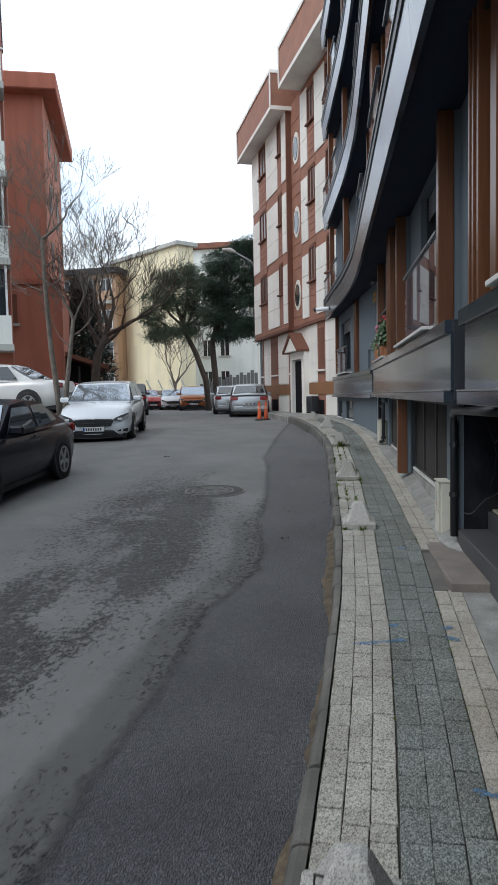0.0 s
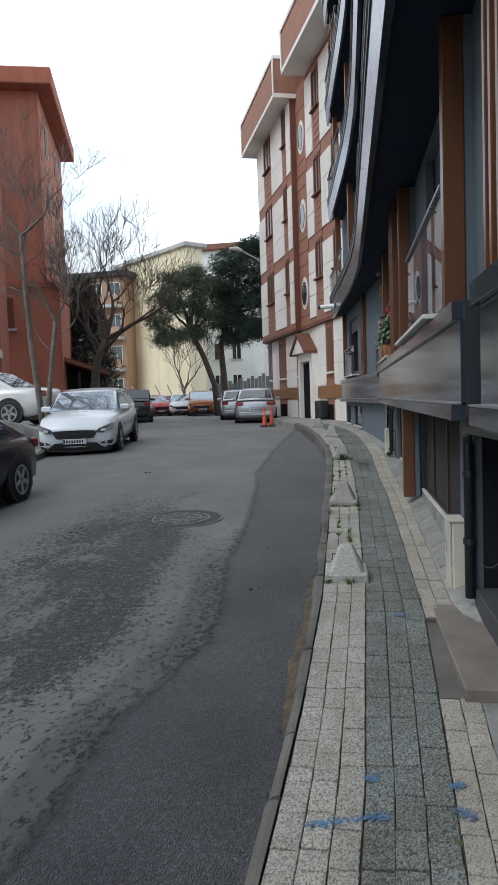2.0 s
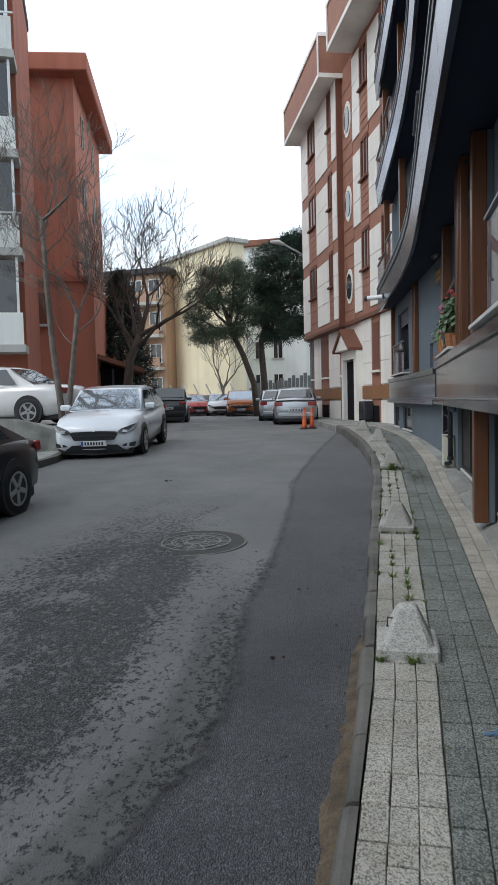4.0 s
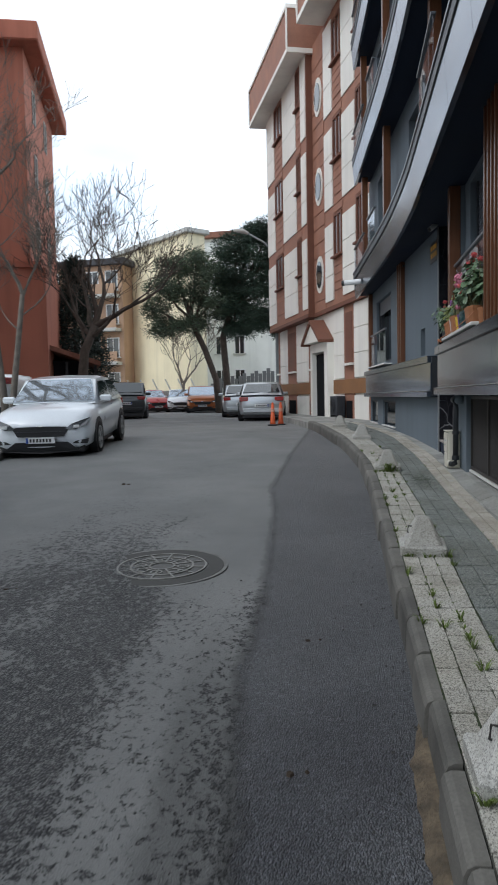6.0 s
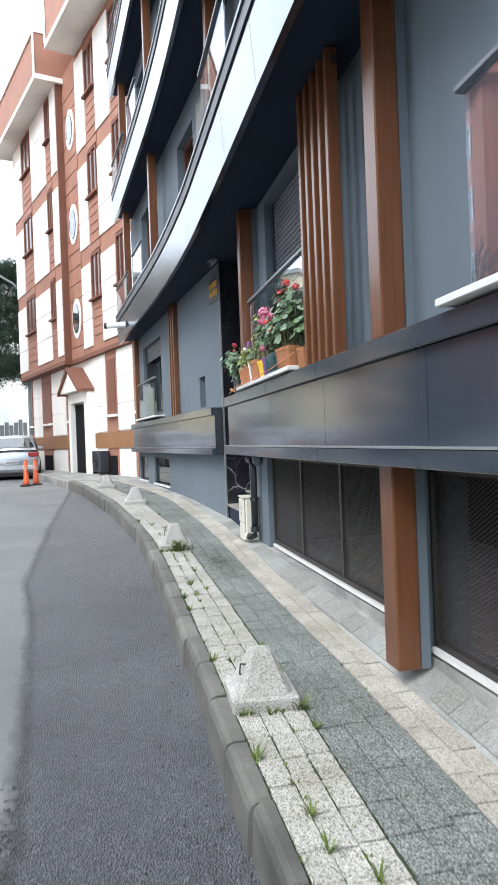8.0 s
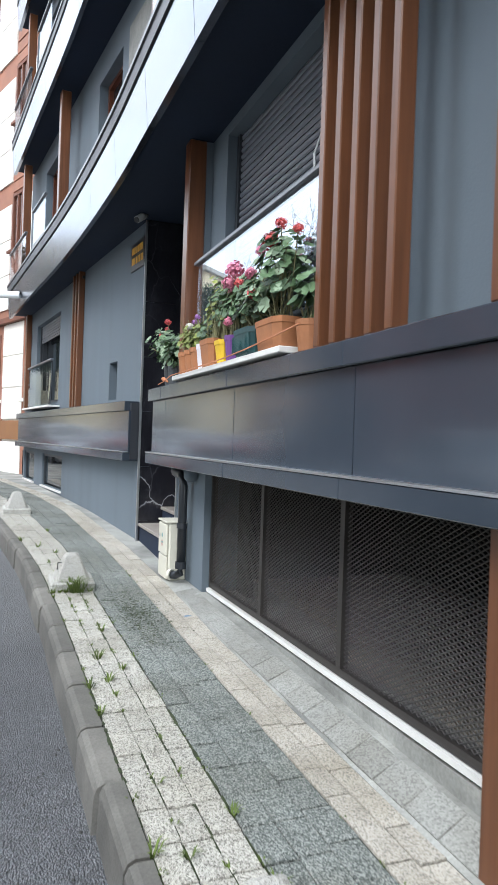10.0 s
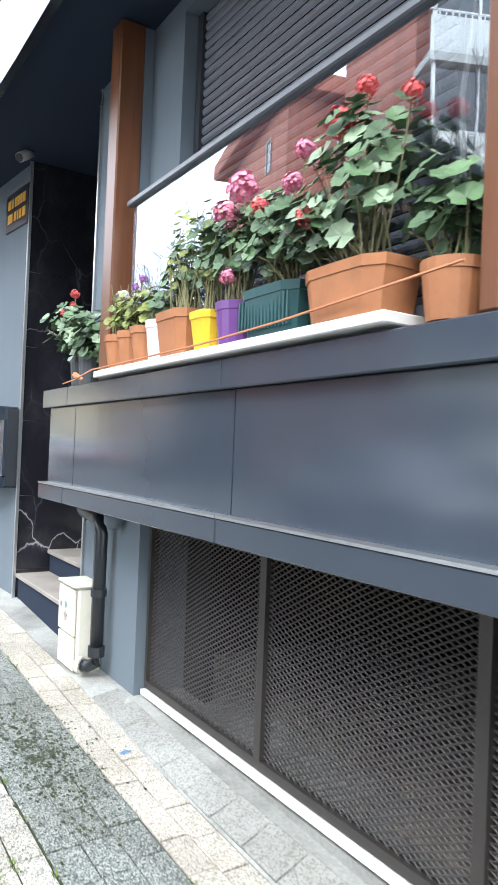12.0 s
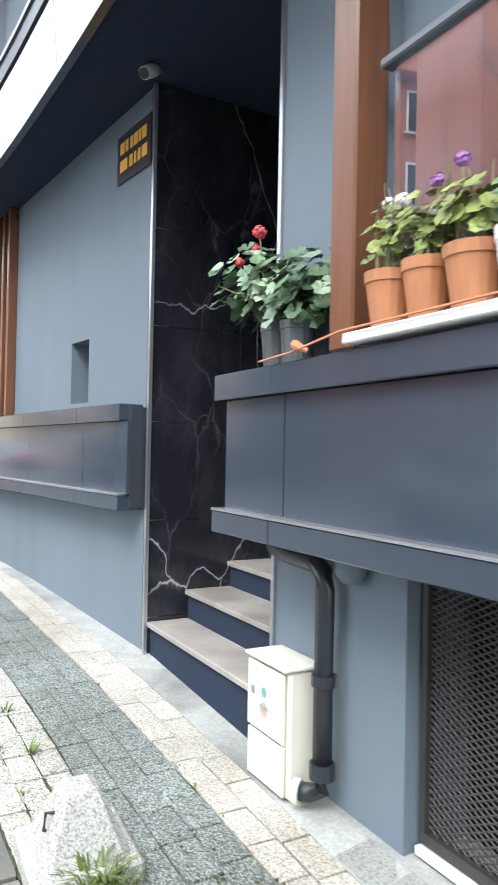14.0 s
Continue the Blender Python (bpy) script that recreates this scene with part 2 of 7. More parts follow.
def render_wall(name, col, rough=0.85, stain=0.25):
    """Painted render with rain streaks and a fine grain."""
    m, n, l, b = shader(name)
    vec = place_of(n, l)
    streak = noise_at(n, l, place_of(n, l, (2.2, 2.2, 0.12)), 1.0, 5.0)
    big = noise_at(n, l, vec, 0.35, 4.0)
    fine = noise_at(n, l, vec, 70.0, 3.0)
    c = ramp_of(n, l, big, [(0.3, tuple(x * 0.9 for x in col)), (0.7, tuple(min(1, x * 1.08) for x in col))])
    c = mixed(n, l, c, ramp_of(n, l, streak, [(0.28, (1 - stain,) * 3), (0.55, (1, 1, 1))]), 1.0, "MULTIPLY")
    l.new(c, b.inputs["Base Color"])
    b.inputs["Roughness"].default_value = rough
    bumped(n, l, b, fine, 0.25, 0.004)
    return m


def pane_mat(name, tint=(0.02, 0.025, 0.03), rough=0.03, spec=0.8):
    m, n, l, b = shader(name)
    vec = place_of(n, l)
    b.inputs["Base Color"].default_value = (*tint, 1)
    b.inputs["Specular IOR Level"].default_value = spec
    b.inputs["Roughness"].default_value = rough
    bumped(n, l, b, noise_at(n, l, vec, 1.2, 2.0), 0.05, 0.01)
    return m


def mirror_glass(name, clear=0.5, tint=(0.78, 0.8, 0.82)):
    m, n, l, b = shader(name)
    n.remove(b)
    tr, gl, mx = n.new("ShaderNodeBsdfTransparent"), n.new("ShaderNodeBsdfGlossy"), n.new("ShaderNodeMixShader")
    tr.inputs["Color"].default_value = (*tint, 1)
    gl.inputs["Roughness"].default_value = 0.01
    gl.inputs["Color"].default_value = (0.85, 0.87, 0.9, 1)
    mx.inputs[0].default_value = 1 - clear
    l.new(tr.outputs[0], mx.inputs[1])
    l.new(gl.outputs[0], mx.inputs[2])
    l.new(mx.outputs[0], n["Material Output"].inputs["Surface"])
    return m


M_ROAD = asphalt("asphalt")
M_PAVE_LIGHT = chips("light_terrazzo", (0.46, 0.44, 0.39), (0.62, 0.60, 0.53), (0.19, 0.18, 0.155))
M_PAVE_DARK = chips("dark_terrazzo", (0.165, 0.182, 0.168), (0.36, 0.375, 0.345), (0.07, 0.08, 0.073))
M_PAVE_CREAM = chips("cream_terrazzo", (0.49, 0.45, 0.38), (0.58, 0.545, 0.48), (0.27, 0.25, 0.215))
M_JOINT = mat("joint_sand", (0.07, 0.068, 0.055), 0.95, v=0.35, s1=8, s2=120, bump=0.4)
M_KERB = mat("kerb_concrete", (0.155, 0.147, 0.13), 0.85, v=0.38, s1=2.5, s2=90, bump=0.4, rnd=0.2)
M_CONC = mat("grey_concrete", (0.34, 0.34, 0.315), 0.85, v=0.45, s1=2.2, s2=70, bump=0.35, rnd=0.15)
M_STEP = mat("step_stone", (0.30, 0.27, 0.24), 0.6, v=0.3, s1=3, s2=90, bump=0.15)
M_STEPDARK = mat("dark_grey_step", (0.075, 0.077, 0.08), 0.6, v=0.2, s1=4, s2=80, bump=0.15)
M_SLAB = mat("worn_slab", (0.22, 0.19, 0.165), 0.75, v=0.2, s1=4, s2=80, bump=0.2)
M_BOLLARD = chips("bollard_concrete", (0.50, 0.49, 0.45), (0.6, 0.59, 0.55), (0.3, 0.29, 0.27), 200.0)
M_SAND = mat("kerb_sand", (0.125, 0.095, 0.062), 0.95, v=0.55, s1=9, s2=60, bump=0.7, dist=0.02)
M_GREY = render_wall("blue_grey_render", (0.128, 0.158, 0.185), 0.8, 0.12)
M_CLAD = mat("anthracite_cladding", (0.040, 0.051, 0.067), 0.12, v=0.1, s1=0.8, s2=3, bump=0.012, dist=0.02, spec=0.55)
M_CLADLITE = mat("cladding_edge", (0.10, 0.11, 0.125), 0.3, v=0.06, bump=0.02)
# navy, darkened further to carry the shade under the balconies
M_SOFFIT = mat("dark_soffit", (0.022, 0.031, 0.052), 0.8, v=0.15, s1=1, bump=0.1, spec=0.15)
M_FASCIA = mat("pale_fascia_sheet", (0.20, 0.22, 0.26), 0.25, 0.85, v=0.13, s1=1.1, s2=18, bump=0.03)
M_TRIM = mat("dark_trim", (0.03, 0.033, 0.04), 0.45, v=0.1, bump=0.05)
M_WOOD = timber("brown_timber_profile")
M_WOODD = timber("reddish_timber", (0.13, 0.042, 0.022))
M_MARBLE = marble("black_marble")
M_WHITE = mat("white_stone_sill", (0.72, 0.71, 0.68), 0.5, v=0.06, s1=4, bump=0.05)
M_WHITEMETAL = mat("white_profile", (0.75, 0.76, 0.76), 0.4, v=0.04, bump=0.02)
M_STEEL = mat("brushed_steel", (0.55, 0.56, 0.57), 0.3, 0.9, v=0.06, bump=0.03)
M_MESH = mat("brown_steel_mesh", (0.047, 0.042, 0.039), 0.5, 0.3, v=0.15, bump=0.05)
M_SHUT = mat("shutter_slat", (0.135, 0.145, 0.17), 0.35, v=0.08, bump=0.03)
M_BLACK = mat("black_plastic", (0.018, 0.018, 0.02), 0.5, v=0.1, bump=0.05)
# near-black, with the shade of unlit interiors put into the colour
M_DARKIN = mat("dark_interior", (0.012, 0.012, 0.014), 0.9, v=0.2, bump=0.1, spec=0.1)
M_GLASS = pane_mat("window_pane")
M_RAILGLASS = mirror_glass("reflecting_glass", 0.68, (0.85, 0.87, 0.9))
M_CLEAR = mirror_glass("clear_glass", 0.75, (0.9, 0.93, 0.93))
M_PIPE = mat("black_pipe", (0.02, 0.023, 0.028), 0.35, v=0.1, bump=0.03)
M_CREAM = mat("cream_cabinet", (0.62, 0.595, 0.50), 0.5, v=0.06, s1=4, bump=0.04)
M_BWWHITE = render_wall("cream_panel", (0.86, 0.835, 0.77), 0.75, 0.1)
M_BWBRICK = mat("brown_cladding", (0.35, 0.165, 0.108), 0.75, v=0.16, s1=2, s2=40, bump=0.2)
M_BWDARK = mat("dark_brown_cladding", (0.18, 0.07, 0.042), 0.7, v=0.15, bump=0.2)
M_BWOCHRE = mat("ochre_cladding", (0.27, 0.13, 0.055), 0.75, v=0.15, bump=0.2)
M_BWPANE = pane_mat("brown_shutter_pane", (0.085, 0.038, 0.026), 0.25, 0.5)
M_RED = render_wall("red_render", (0.47, 0.18, 0.12), 0.9, 0.18)
M_REDD = render_wall("dark_red_render", (0.40, 0.14, 0.09), 0.9, 0.2)
M_YELLOW = render_wall("yellow_render", (0.82, 0.74, 0.52), 0.9, 0.12)
M_PALEW = render_wall("pale_white_render", (0.82, 0.84, 0.80), 0.9, 0.12)
M_PALEG = render_wall("pale_grey_render", (0.5, 0.5, 0.47), 0.9, 0.15)
# for the added, unseen wall that dims the facade; dull to keep its reflection low
M_OPPOSITE = render_wall("dull_grey_render", (0.30, 0.285, 0.265), 0.9, 0.2)
M_ORANGE = render_wall("tan_render", (0.45, 0.30, 0.20), 0.9, 0.15)
M_ROOF = mat("roof_tiles", (0.24, 0.11, 0.075), 0.9, v=0.25, s1=2, s2=12, bump=0.5)
M_ROOFD = mat("dark_roofing", (0.07, 0.07, 0.075), 0.85, v=0.2, bump=0.2)
M_CORR = mat("corrugated_grey", (0.2, 0.215, 0.22), 0.55, 0.3, v=0.12, bump=0.05)
M_SOIL = mat("soil", (0.06, 0.042, 0.028), 0.95, v=0.3, s1=10, bump=0.5)

# ---- building tools ----
def box(bm, x0, x1, y0, y1, z0, z1, bev=0.0):
    v = [bm.verts.new(p) for p in ((x0, y0, z0), (x1, y0, z0), (x1, y1, z0), (x0, y1, z0), (x0, y0, z1), (x1, y0, z1), (x1, y1, z1), (x0, y1, z1))]
    fs = [bm.faces.new([v[i] for i in q]) for q in ((3, 2, 1, 0), (4, 5, 6, 7), (0, 1, 5, 4), (1, 2, 6, 5), (2, 3, 7, 6), (3, 0, 4, 7))]
    if bev:
        es = list({e for f in fs for e in f.edges})
        bmesh.ops.bevel(bm, geom=es, offset=bev, segments=1, affect="EDGES")
    return bm


def boxes(*rows, bev=0.0):
    bm = bmesh.new()
    for r in rows:
        box(bm, *r, bev=bev)
    return bm


def tube(bm, pts, radii, seg=8, cap=True):
    """A round bar along points, with a radius for each."""
    pts = [Vector(p) for p in pts]
    if isinstance(radii, (int, float)):
        radii = [radii] * len(pts)
    rings = []
    for i, p in enumerate(pts):
        d = (pts[min(i + 1, len(pts) - 1)] - pts[max(i - 1, 0)]).normalized()
        side = d.cross(Vector((0, 0, 1)) if abs(d.z) < 0.9 else Vector((1, 0, 0))).normalized()
        up = side.cross(d)
        rings.append([bm.verts.new(p + radii[i] * (math.cos(a) * side + math.sin(a) * up)) for a in (2 * math.pi * k / seg for k in range(seg))])
    for a, b in zip(rings, rings[1:]):
        for k in range(seg):
            bm.faces.new((a[k], a[(k + 1) % seg], b[(k + 1) % seg], b[k]))
    if cap:
        bm.faces.new(rings[0])
        bm.faces.new(rings[-1][::-1])
    return bm


def sweep(bm, path, profile, close=True):
    """A profile of (across, up) pairs carried along a plan path of (x, y) points; across is to the right of the way."""
    rings = []
    for i, (x, y) in enumerate(path):
        ax, ay = path[max(i - 1, 0)]
        bx, by = path[min(i + 1, len(path) - 1)]
        d = Vector((bx - ax, by - ay)).normalized()
        rings.append([bm.verts.new((x + d.y * o, y - d.x * o, z)) for o, z in profile])
    k = len(profile)
    for a, b in zip(rings, rings[1:]):
        for i in range(k if close else k - 1):
            bm.faces.new((a[i], a[(i + 1) % k], b[(i + 1) % k], b[i]))
    if close:
        bm.faces.new(rings[0][::-1])
        bm.faces.new(rings[-1])
    return bm


def part(name, bm, material, parent=None, label="", smooth=False, m=None):
    me = bpy.data.meshes.new(name)
    bmesh.ops.recalc_face_normals(bm, faces=bm.faces)
    bm.to_mesh(me)
    bm.free()
    me.materials.append(material)
    if smooth:
        for p in me.polygons:
            p.use_smooth = True
    ob = new(name, me)
    ob.parent = parent
    if m is not None:
        ob.matrix_basis = m
    if label:
        ob["label"] = label
    return ob


def twin(ob, m, parent=None):
    """Another object on the same mesh."""
    o = new(ob.name.split(".")[0], ob.data)
    o.parent = parent or ob.parent
    o.matrix_basis = m
    return o


def thing(name, label, category, m=None, group="", kind=""):
    ob = new(name)
    ob.empty_display_size = 0.1
    if m is not None:
        ob.matrix_basis = m
    return tagged(ob, label, category, group, kind)


def setting(ob, label="", category=""):
    return tagged(ob, label, category, kind="structure")


def lerp_table(table, y):
    if y <= table[0][0]:
        (y0, a), (y1, b) = table[0], table[1]
    elif y >= table[-1][0]:
        (y0, a), (y1, b) = table[-2], table[-1]
    else:
        for (y0, a), (y1, b) in zip(table, table[1:]):
            if y0 <= y <= y1:
                break
    return a + (b - a) * (y - y0) / (y1 - y0)


def wall_grid(bm, along, x0, x1, a0, a1, z0, z1, holes):
    """A wall with rectangular holes (a0, a1, z0, z1). along: 'y' or 'x'."""
    aa = sorted({a0, a1, *[h[0] for h in holes], *[h[1] for h in holes]})
    zz = sorted({z0, z1, *[h[2] for h in holes], *[h[3] for h in holes]})
    for p, q in zip(aa, aa[1:]):
        run = None
        for r, s in zip(zz, zz[1:]):
            solid = not any(h[0] <= (p + q) / 2 <= h[1] and h[2] <= (r + s) / 2 <= h[3] for h in holes)
            if solid:
                run = (run[0], s) if run else (r, s)
            if run and (not solid or s == zz[-1]):
                box(bm, *((x0, x1, p, q) if along == "y" else (p, q, x0, x1)), *run)
                run = None
    return bm


# ---- levels and lines of the street ----
def pave_z(y):
    """Height of the pavement: a steady climb that levels off past the bend."""
    return -0.057 + 0.0472 * (y if y < 18 else 18 + 4 * math.tanh((y - 18) / 4) * 0.5)


KERB = [(-8.0, -0.95), (0.0, -0.38), (2.35, -0.16), (3.76, -0.045), (5.05, 0.02), (6.64, 0.06), (8.4, 0.05), (10.0, 0.03), (11.9, 0.015), (13.5, -0.005), (14.8, -0.045), (15.8, -0.115), (17.2, -0.25), (18.5, -0.42), (20.8, -0.74), (23.1, -1.08), (31.0, -2.75), (38.0, -5.2), (60.0, -13.0)]
KERB_IN = [(-8.0, -0.86), (0.0, -0.29), (2.35, -0.08), (3.2, -0.02), (4.5, 0.055), (5.17, 0.09), (6.85, 0.135), (8.4, 0.13), (10.1, 0.125), (12.0, 0.12), (13.66, 0.10), (14.8, 0.06), (15.8, -0.01), (18.0, -0.25), (20.8, -0.62), (23.9, -1.1)]
LINE_A = [(-8.0, -0.54), (0.0, 0.03), (3.2, 0.297), (4.5, 0.379), (6.9, 0.45), (9.0, 0.445), (10.0, 0.455), (12.0, 0.435), (13.2, 0.405), (15.1, 0.375), (15.8, 0.345), (18.2, 0.10), (20.8, -0.28), (23.9, -0.76)]
LINE_B = [(-8.0, -0.15), (0.0, 0.38), (3.2, 0.642), (4.5, 0.724), (6.4, 0.82), (8.46, 0.825), (9.4, 0.825), (10.7, 0.82), (12.0, 0.785), (14.4, 0.762), (15.7, 0.727), (18.0, 0.58), (19.9, 0.36), (23.9, -0.3)]
LINE_C = [(-8.0, 0.06), (0.0, 0.59), (3.2, 0.85), (6.4, 1.03), (8.8, 1.04), (10.0, 1.05), (11.5, 1.02), (12.8, 0.99), (14.3, 0.998), (15.6, 0.97), (18.0, 0.80), (19.9, 0.54), (23.9, -0.1)]


def road_z(y):
    return pave_z(y) - 0.20


def curve_pts(table, y0, y1, step=0.5):
    k = max(2, int((y1 - y0) / step) + 1)
    return [(lerp_table(table, y0 + (y1 - y0) * i / (k - 1)), y0 + (y1 - y0) * i / (k - 1)) for i in range(k)]

# ---- ground ----
def sheet(bm, xs, ys, zf):
    grid = [[bm.verts.new((x, y, zf(x, y))) for x in xs] for y in ys]
    for a, b in zip(grid, grid[1:]):
        for i in range(len(xs) - 1):
            bm.faces.new((a[i], a[i + 1], b[i + 1], b[i]))
    return bm


ys = [-900, -200, -40] + [-12 + 0.75 * i for i in range(54)] + [30, 34, 40, 50, 70, 120, 300, 900]
xs = [-900, -200, -40, -20, -10, -8, -7] + [-6.5 + 0.5 * i for i in range(20)] + [6, 20, 200, 900]
ground = part("ground", sheet(bmesh.new(), xs, ys, lambda x, y: road_z(max(y, -12)) + (0.012 * math.sin(1.7 * x + 0.6 * y) if -7 < x < -0.3 and y < 30 else 0.0) - (0.0 if x < 0.3 else 0.02)), M_ROAD, smooth=True)
setting(ground, "worn grey asphalt road with darker patched lane beside the kerb", "road")

# ---- pavement bed and concrete strip ----
def ribbon(ta, tb, y0, y1, zf, step=0.25, depth=0.3):
    bm = bmesh.new()
    k = int((y1 - y0) / step) + 1
    top = []
    for i in range(k + 1):
        y = y0 + (y1 - y0) * i / k
        a, b = (t if isinstance(t, (int, float)) else lerp_table(t, y) for t in (ta, tb))
        top.append([bm.verts.new((a, y, zf(y))), bm.verts.new((b, y, zf(y))), bm.verts.new((b, y, zf(y) - depth)), bm.verts.new((a, y, zf(y) - depth))])
    for p, q in zip(top, top[1:]):
        for j in range(4):
            bm.faces.new((p[j], p[(j + 1) % 4], q[(j + 1) % 4], q[j]))
    bm.faces.new(top[0][::-1])
    bm.faces.new(top[-1])
    return bm


RISE = [(6.0, 0.0), (7.0, 0.08), (10.2, 0.09), (12.5, 0.06), (13.7, 0.03), (14.6, 0.0), (16.0, 0.0)]


def rise(y):
    return lerp_table(RISE, min(max(y, 6.0), 16.0))


def cemented_strip(y0, y1, step=0.25):
    """Concrete that climbs from the last paver course to the foot of the wall."""
    bm = bmesh.new()
    k = int((y1 - y0) / step)
    rows = []
    for i in range(k + 1):
        y = y0 + (y1 - y0) * i / k
        a, z, r = lerp_table(LINE_C, y), pave_z(y) - 0.004, rise(y)
        rows.append([bm.verts.new(p) for p in ((a, y, z), (a + 0.14, y, z + r), (1.7, y, z + r), (1.7, y, z - 0.3), (a, y, z - 0.3))])
    for p, q in zip(rows, rows[1:]):
        for j in range(5):
            bm.faces.new((p[j], p[(j + 1) % 5], q[(j + 1) % 5], q[j]))
    bm.faces.new(rows[0][::-1])
    bm.faces.new(rows[-1])
    return bm


pavement = part("pavement", ribbon(KERB_IN, LINE_C, -8, 23.4, lambda y: pave_z(y) - 0.012), M_JOINT)
setting(pavement, "narrow pavement of light and dark terrazzo pavers with mossy joints", "pavement")
strip = part("pavement_concrete_strip", cemented_strip(-8, 15.9), M_CONC)
setting(strip, "patchy grey concrete strip along the foot of the building", "pavement")
strip_far = part("pavement_concrete_strip", ribbon(LINE_C, 1.7, 15.9, 24.5, lambda y: pave_z(y) - 0.006), M_CONC)
setting(strip_far, "patchy grey concrete strip along the foot of the building", "pavement")
setting(part("pavement_patch", ribbon([(y, x + 0.004) for y, x in LINE_B], LINE_C, 5.26, 6.29, lambda y: pave_z(y) - 0.002), M_KERB), "grey cement patch beside the stone slab", "pavement")
far_walk = part("pavement_far", ribbon([(23.0, -1.05), (31.0, -2.72), (38.0, -5.15), (40.0, -5.9)], [(23.0, 1.3), (24.0, 1.1), (40.0, -4.0)], 23.4, 39.0, lambda y: pave_z(y) - 0.03, 0.5), M_CONC)
setting(far_walk, "grey pavement in front of the brown and cream apartment block", "pavement")

# ---- the dark apartment building ----
FASCIA = [(-8, 0.62), (4.0, 0.62), (10.0, 0.615), (13.0, 0.61), (14.6, 0.60), (15.4, 0.575), (16.0, 0.55), (16.8, 0.51), (17.5, 0.465), (18.2, 0.415), (19.2, 0.33), (20.2, 0.24), (21.5, 0.13), (23.2, -0.02)]


def aligned_a():
    """Frame of the bent far wing: local x out to the street, local y along its wall."""
    d = Vector((-0.105, 1.0)).normalized()
    return Matrix(((d.y, d.x, 0, 1.135), (-d.x, d.y, 0, 15.95), (0, 0, 1, 0), (0, 0, 0, 1)))


Z_SOFF = 4.06
bm = bmesh.new()
wall_grid(bm, "y", 1.17, 1.45, 5.54, 14.56, 1.56, Z_SOFF, [(6.7, 9.05, 2.27, 3.98), (11.74, 13.46, 2.27, 3.98)])
box(bm, 1.17, 1.45, 13.74, 14.56, 0.3, 1.56)
box(bm, 1.17, 1.45, 10.20, 10.30, 0.2, 1.56)
box(bm, 1.17, 1.45, 6.55, 7.15, 0.0, 1.56)
wall_b = part("wall_near_wing", bm, M_GREY)
setting(wall_b, "blue-grey rendered wall of the near wing", "wall")
bm = bmesh.new()
wall_grid(bm, "y", 1.17, 1.45, -8.0, 4.96, -0.6, Z_SOFF, [(1.0, 3.9, 2.3, 3.9), (-6.0, -2.0, 2.3, 3.9), (0.5, 4.2, 0.3, 1.5)])
wall_c = part("wall_first_wing", bm, M_GREY)
setting(wall_c, "blue-grey rendered wall of the first wing", "wall")
bm = bmesh.new()
wall_grid(bm, "y", 0.0, 0.3, 0.0, 7.55, 0.3, Z_SOFF, [(1.0, 1.34, 2.21, 2.66), (4.35, 6.4, 2.3, 3.75), (3.9, 5.5, 0.90, 1.44), (6.3, 7.4, 0.90, 1.44)])
box(bm, 0.3, 0.4, 0.9, 1.45, 2.1, 2.8)
wall_far = part("wall_far_wing", bm, M_GREY, m=aligned_a())
setting(wall_far, "blue-grey rendered wall of the bent far wing", "wall")

setting(part("plinth", boxes((1.19, 1.45, 7.15, 10.20, 0.0, 0.55)), M_CONC), "rough concrete plinth under the mesh screen", "plinth")
setting(part("plinth", boxes((1.205, 1.45, 10.30, 13.74, 0.0, 0.61)), M_CONC), "rough concrete plinth under the mesh screen", "plinth")

# rooms behind the openings: their shade is put into a near-black wall colour
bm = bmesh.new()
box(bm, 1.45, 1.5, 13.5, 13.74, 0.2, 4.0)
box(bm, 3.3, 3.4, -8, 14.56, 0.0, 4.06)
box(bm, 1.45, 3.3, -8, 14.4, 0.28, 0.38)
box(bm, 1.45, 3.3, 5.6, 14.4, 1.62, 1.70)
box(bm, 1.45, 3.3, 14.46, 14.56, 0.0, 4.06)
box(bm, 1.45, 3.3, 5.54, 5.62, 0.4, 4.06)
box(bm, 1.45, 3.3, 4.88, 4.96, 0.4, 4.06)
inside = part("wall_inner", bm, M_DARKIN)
setting(inside, "inner walls coloured near-black for the shade behind the openings", "wall")
bm = bmesh.new()
for i in range(17):
    box(bm, 1.47 + 0.105 * i, 1.565 + 0.105 * i, 5.7, 14.3, 0.555, 0.58)
deck = part("basement_floor", bm, mat("dusty_floor", (0.42, 0.37, 0.30), 0.85, v=0.25, s1=3, s2=60, bump=0.2))
setting(deck, "boarded basement floor seen through the mesh", "floor")
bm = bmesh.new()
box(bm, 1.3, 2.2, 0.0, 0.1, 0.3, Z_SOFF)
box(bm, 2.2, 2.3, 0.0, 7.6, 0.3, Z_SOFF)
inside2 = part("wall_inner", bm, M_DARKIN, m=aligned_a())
setting(inside2, "inner walls of the far wing, coloured near-black for shade", "wall")

# entrance niche: marble cheek, back wall, stairs
niche = thing("wall_marble_cheek", "polished black marble entrance wall with white veins", "wall", kind="structure")
for z0, z1 in ((0.55, 0.90), (0.90, 1.47), (1.47, 2.05), (2.05, 2.62), (2.62, 3.2), (3.2, Z_SOFF)):
    part("marble_slab", boxes((1.127, 3.1, 15.95, 16.10, z0 + 0.0015, z1 - 0.0015), bev=0.002), M_MARBLE, niche)
part("backing", boxes((1.137, 3.1, 15.96, 16.09, 0.55, Z_SOFF)), M_BLACK, niche)
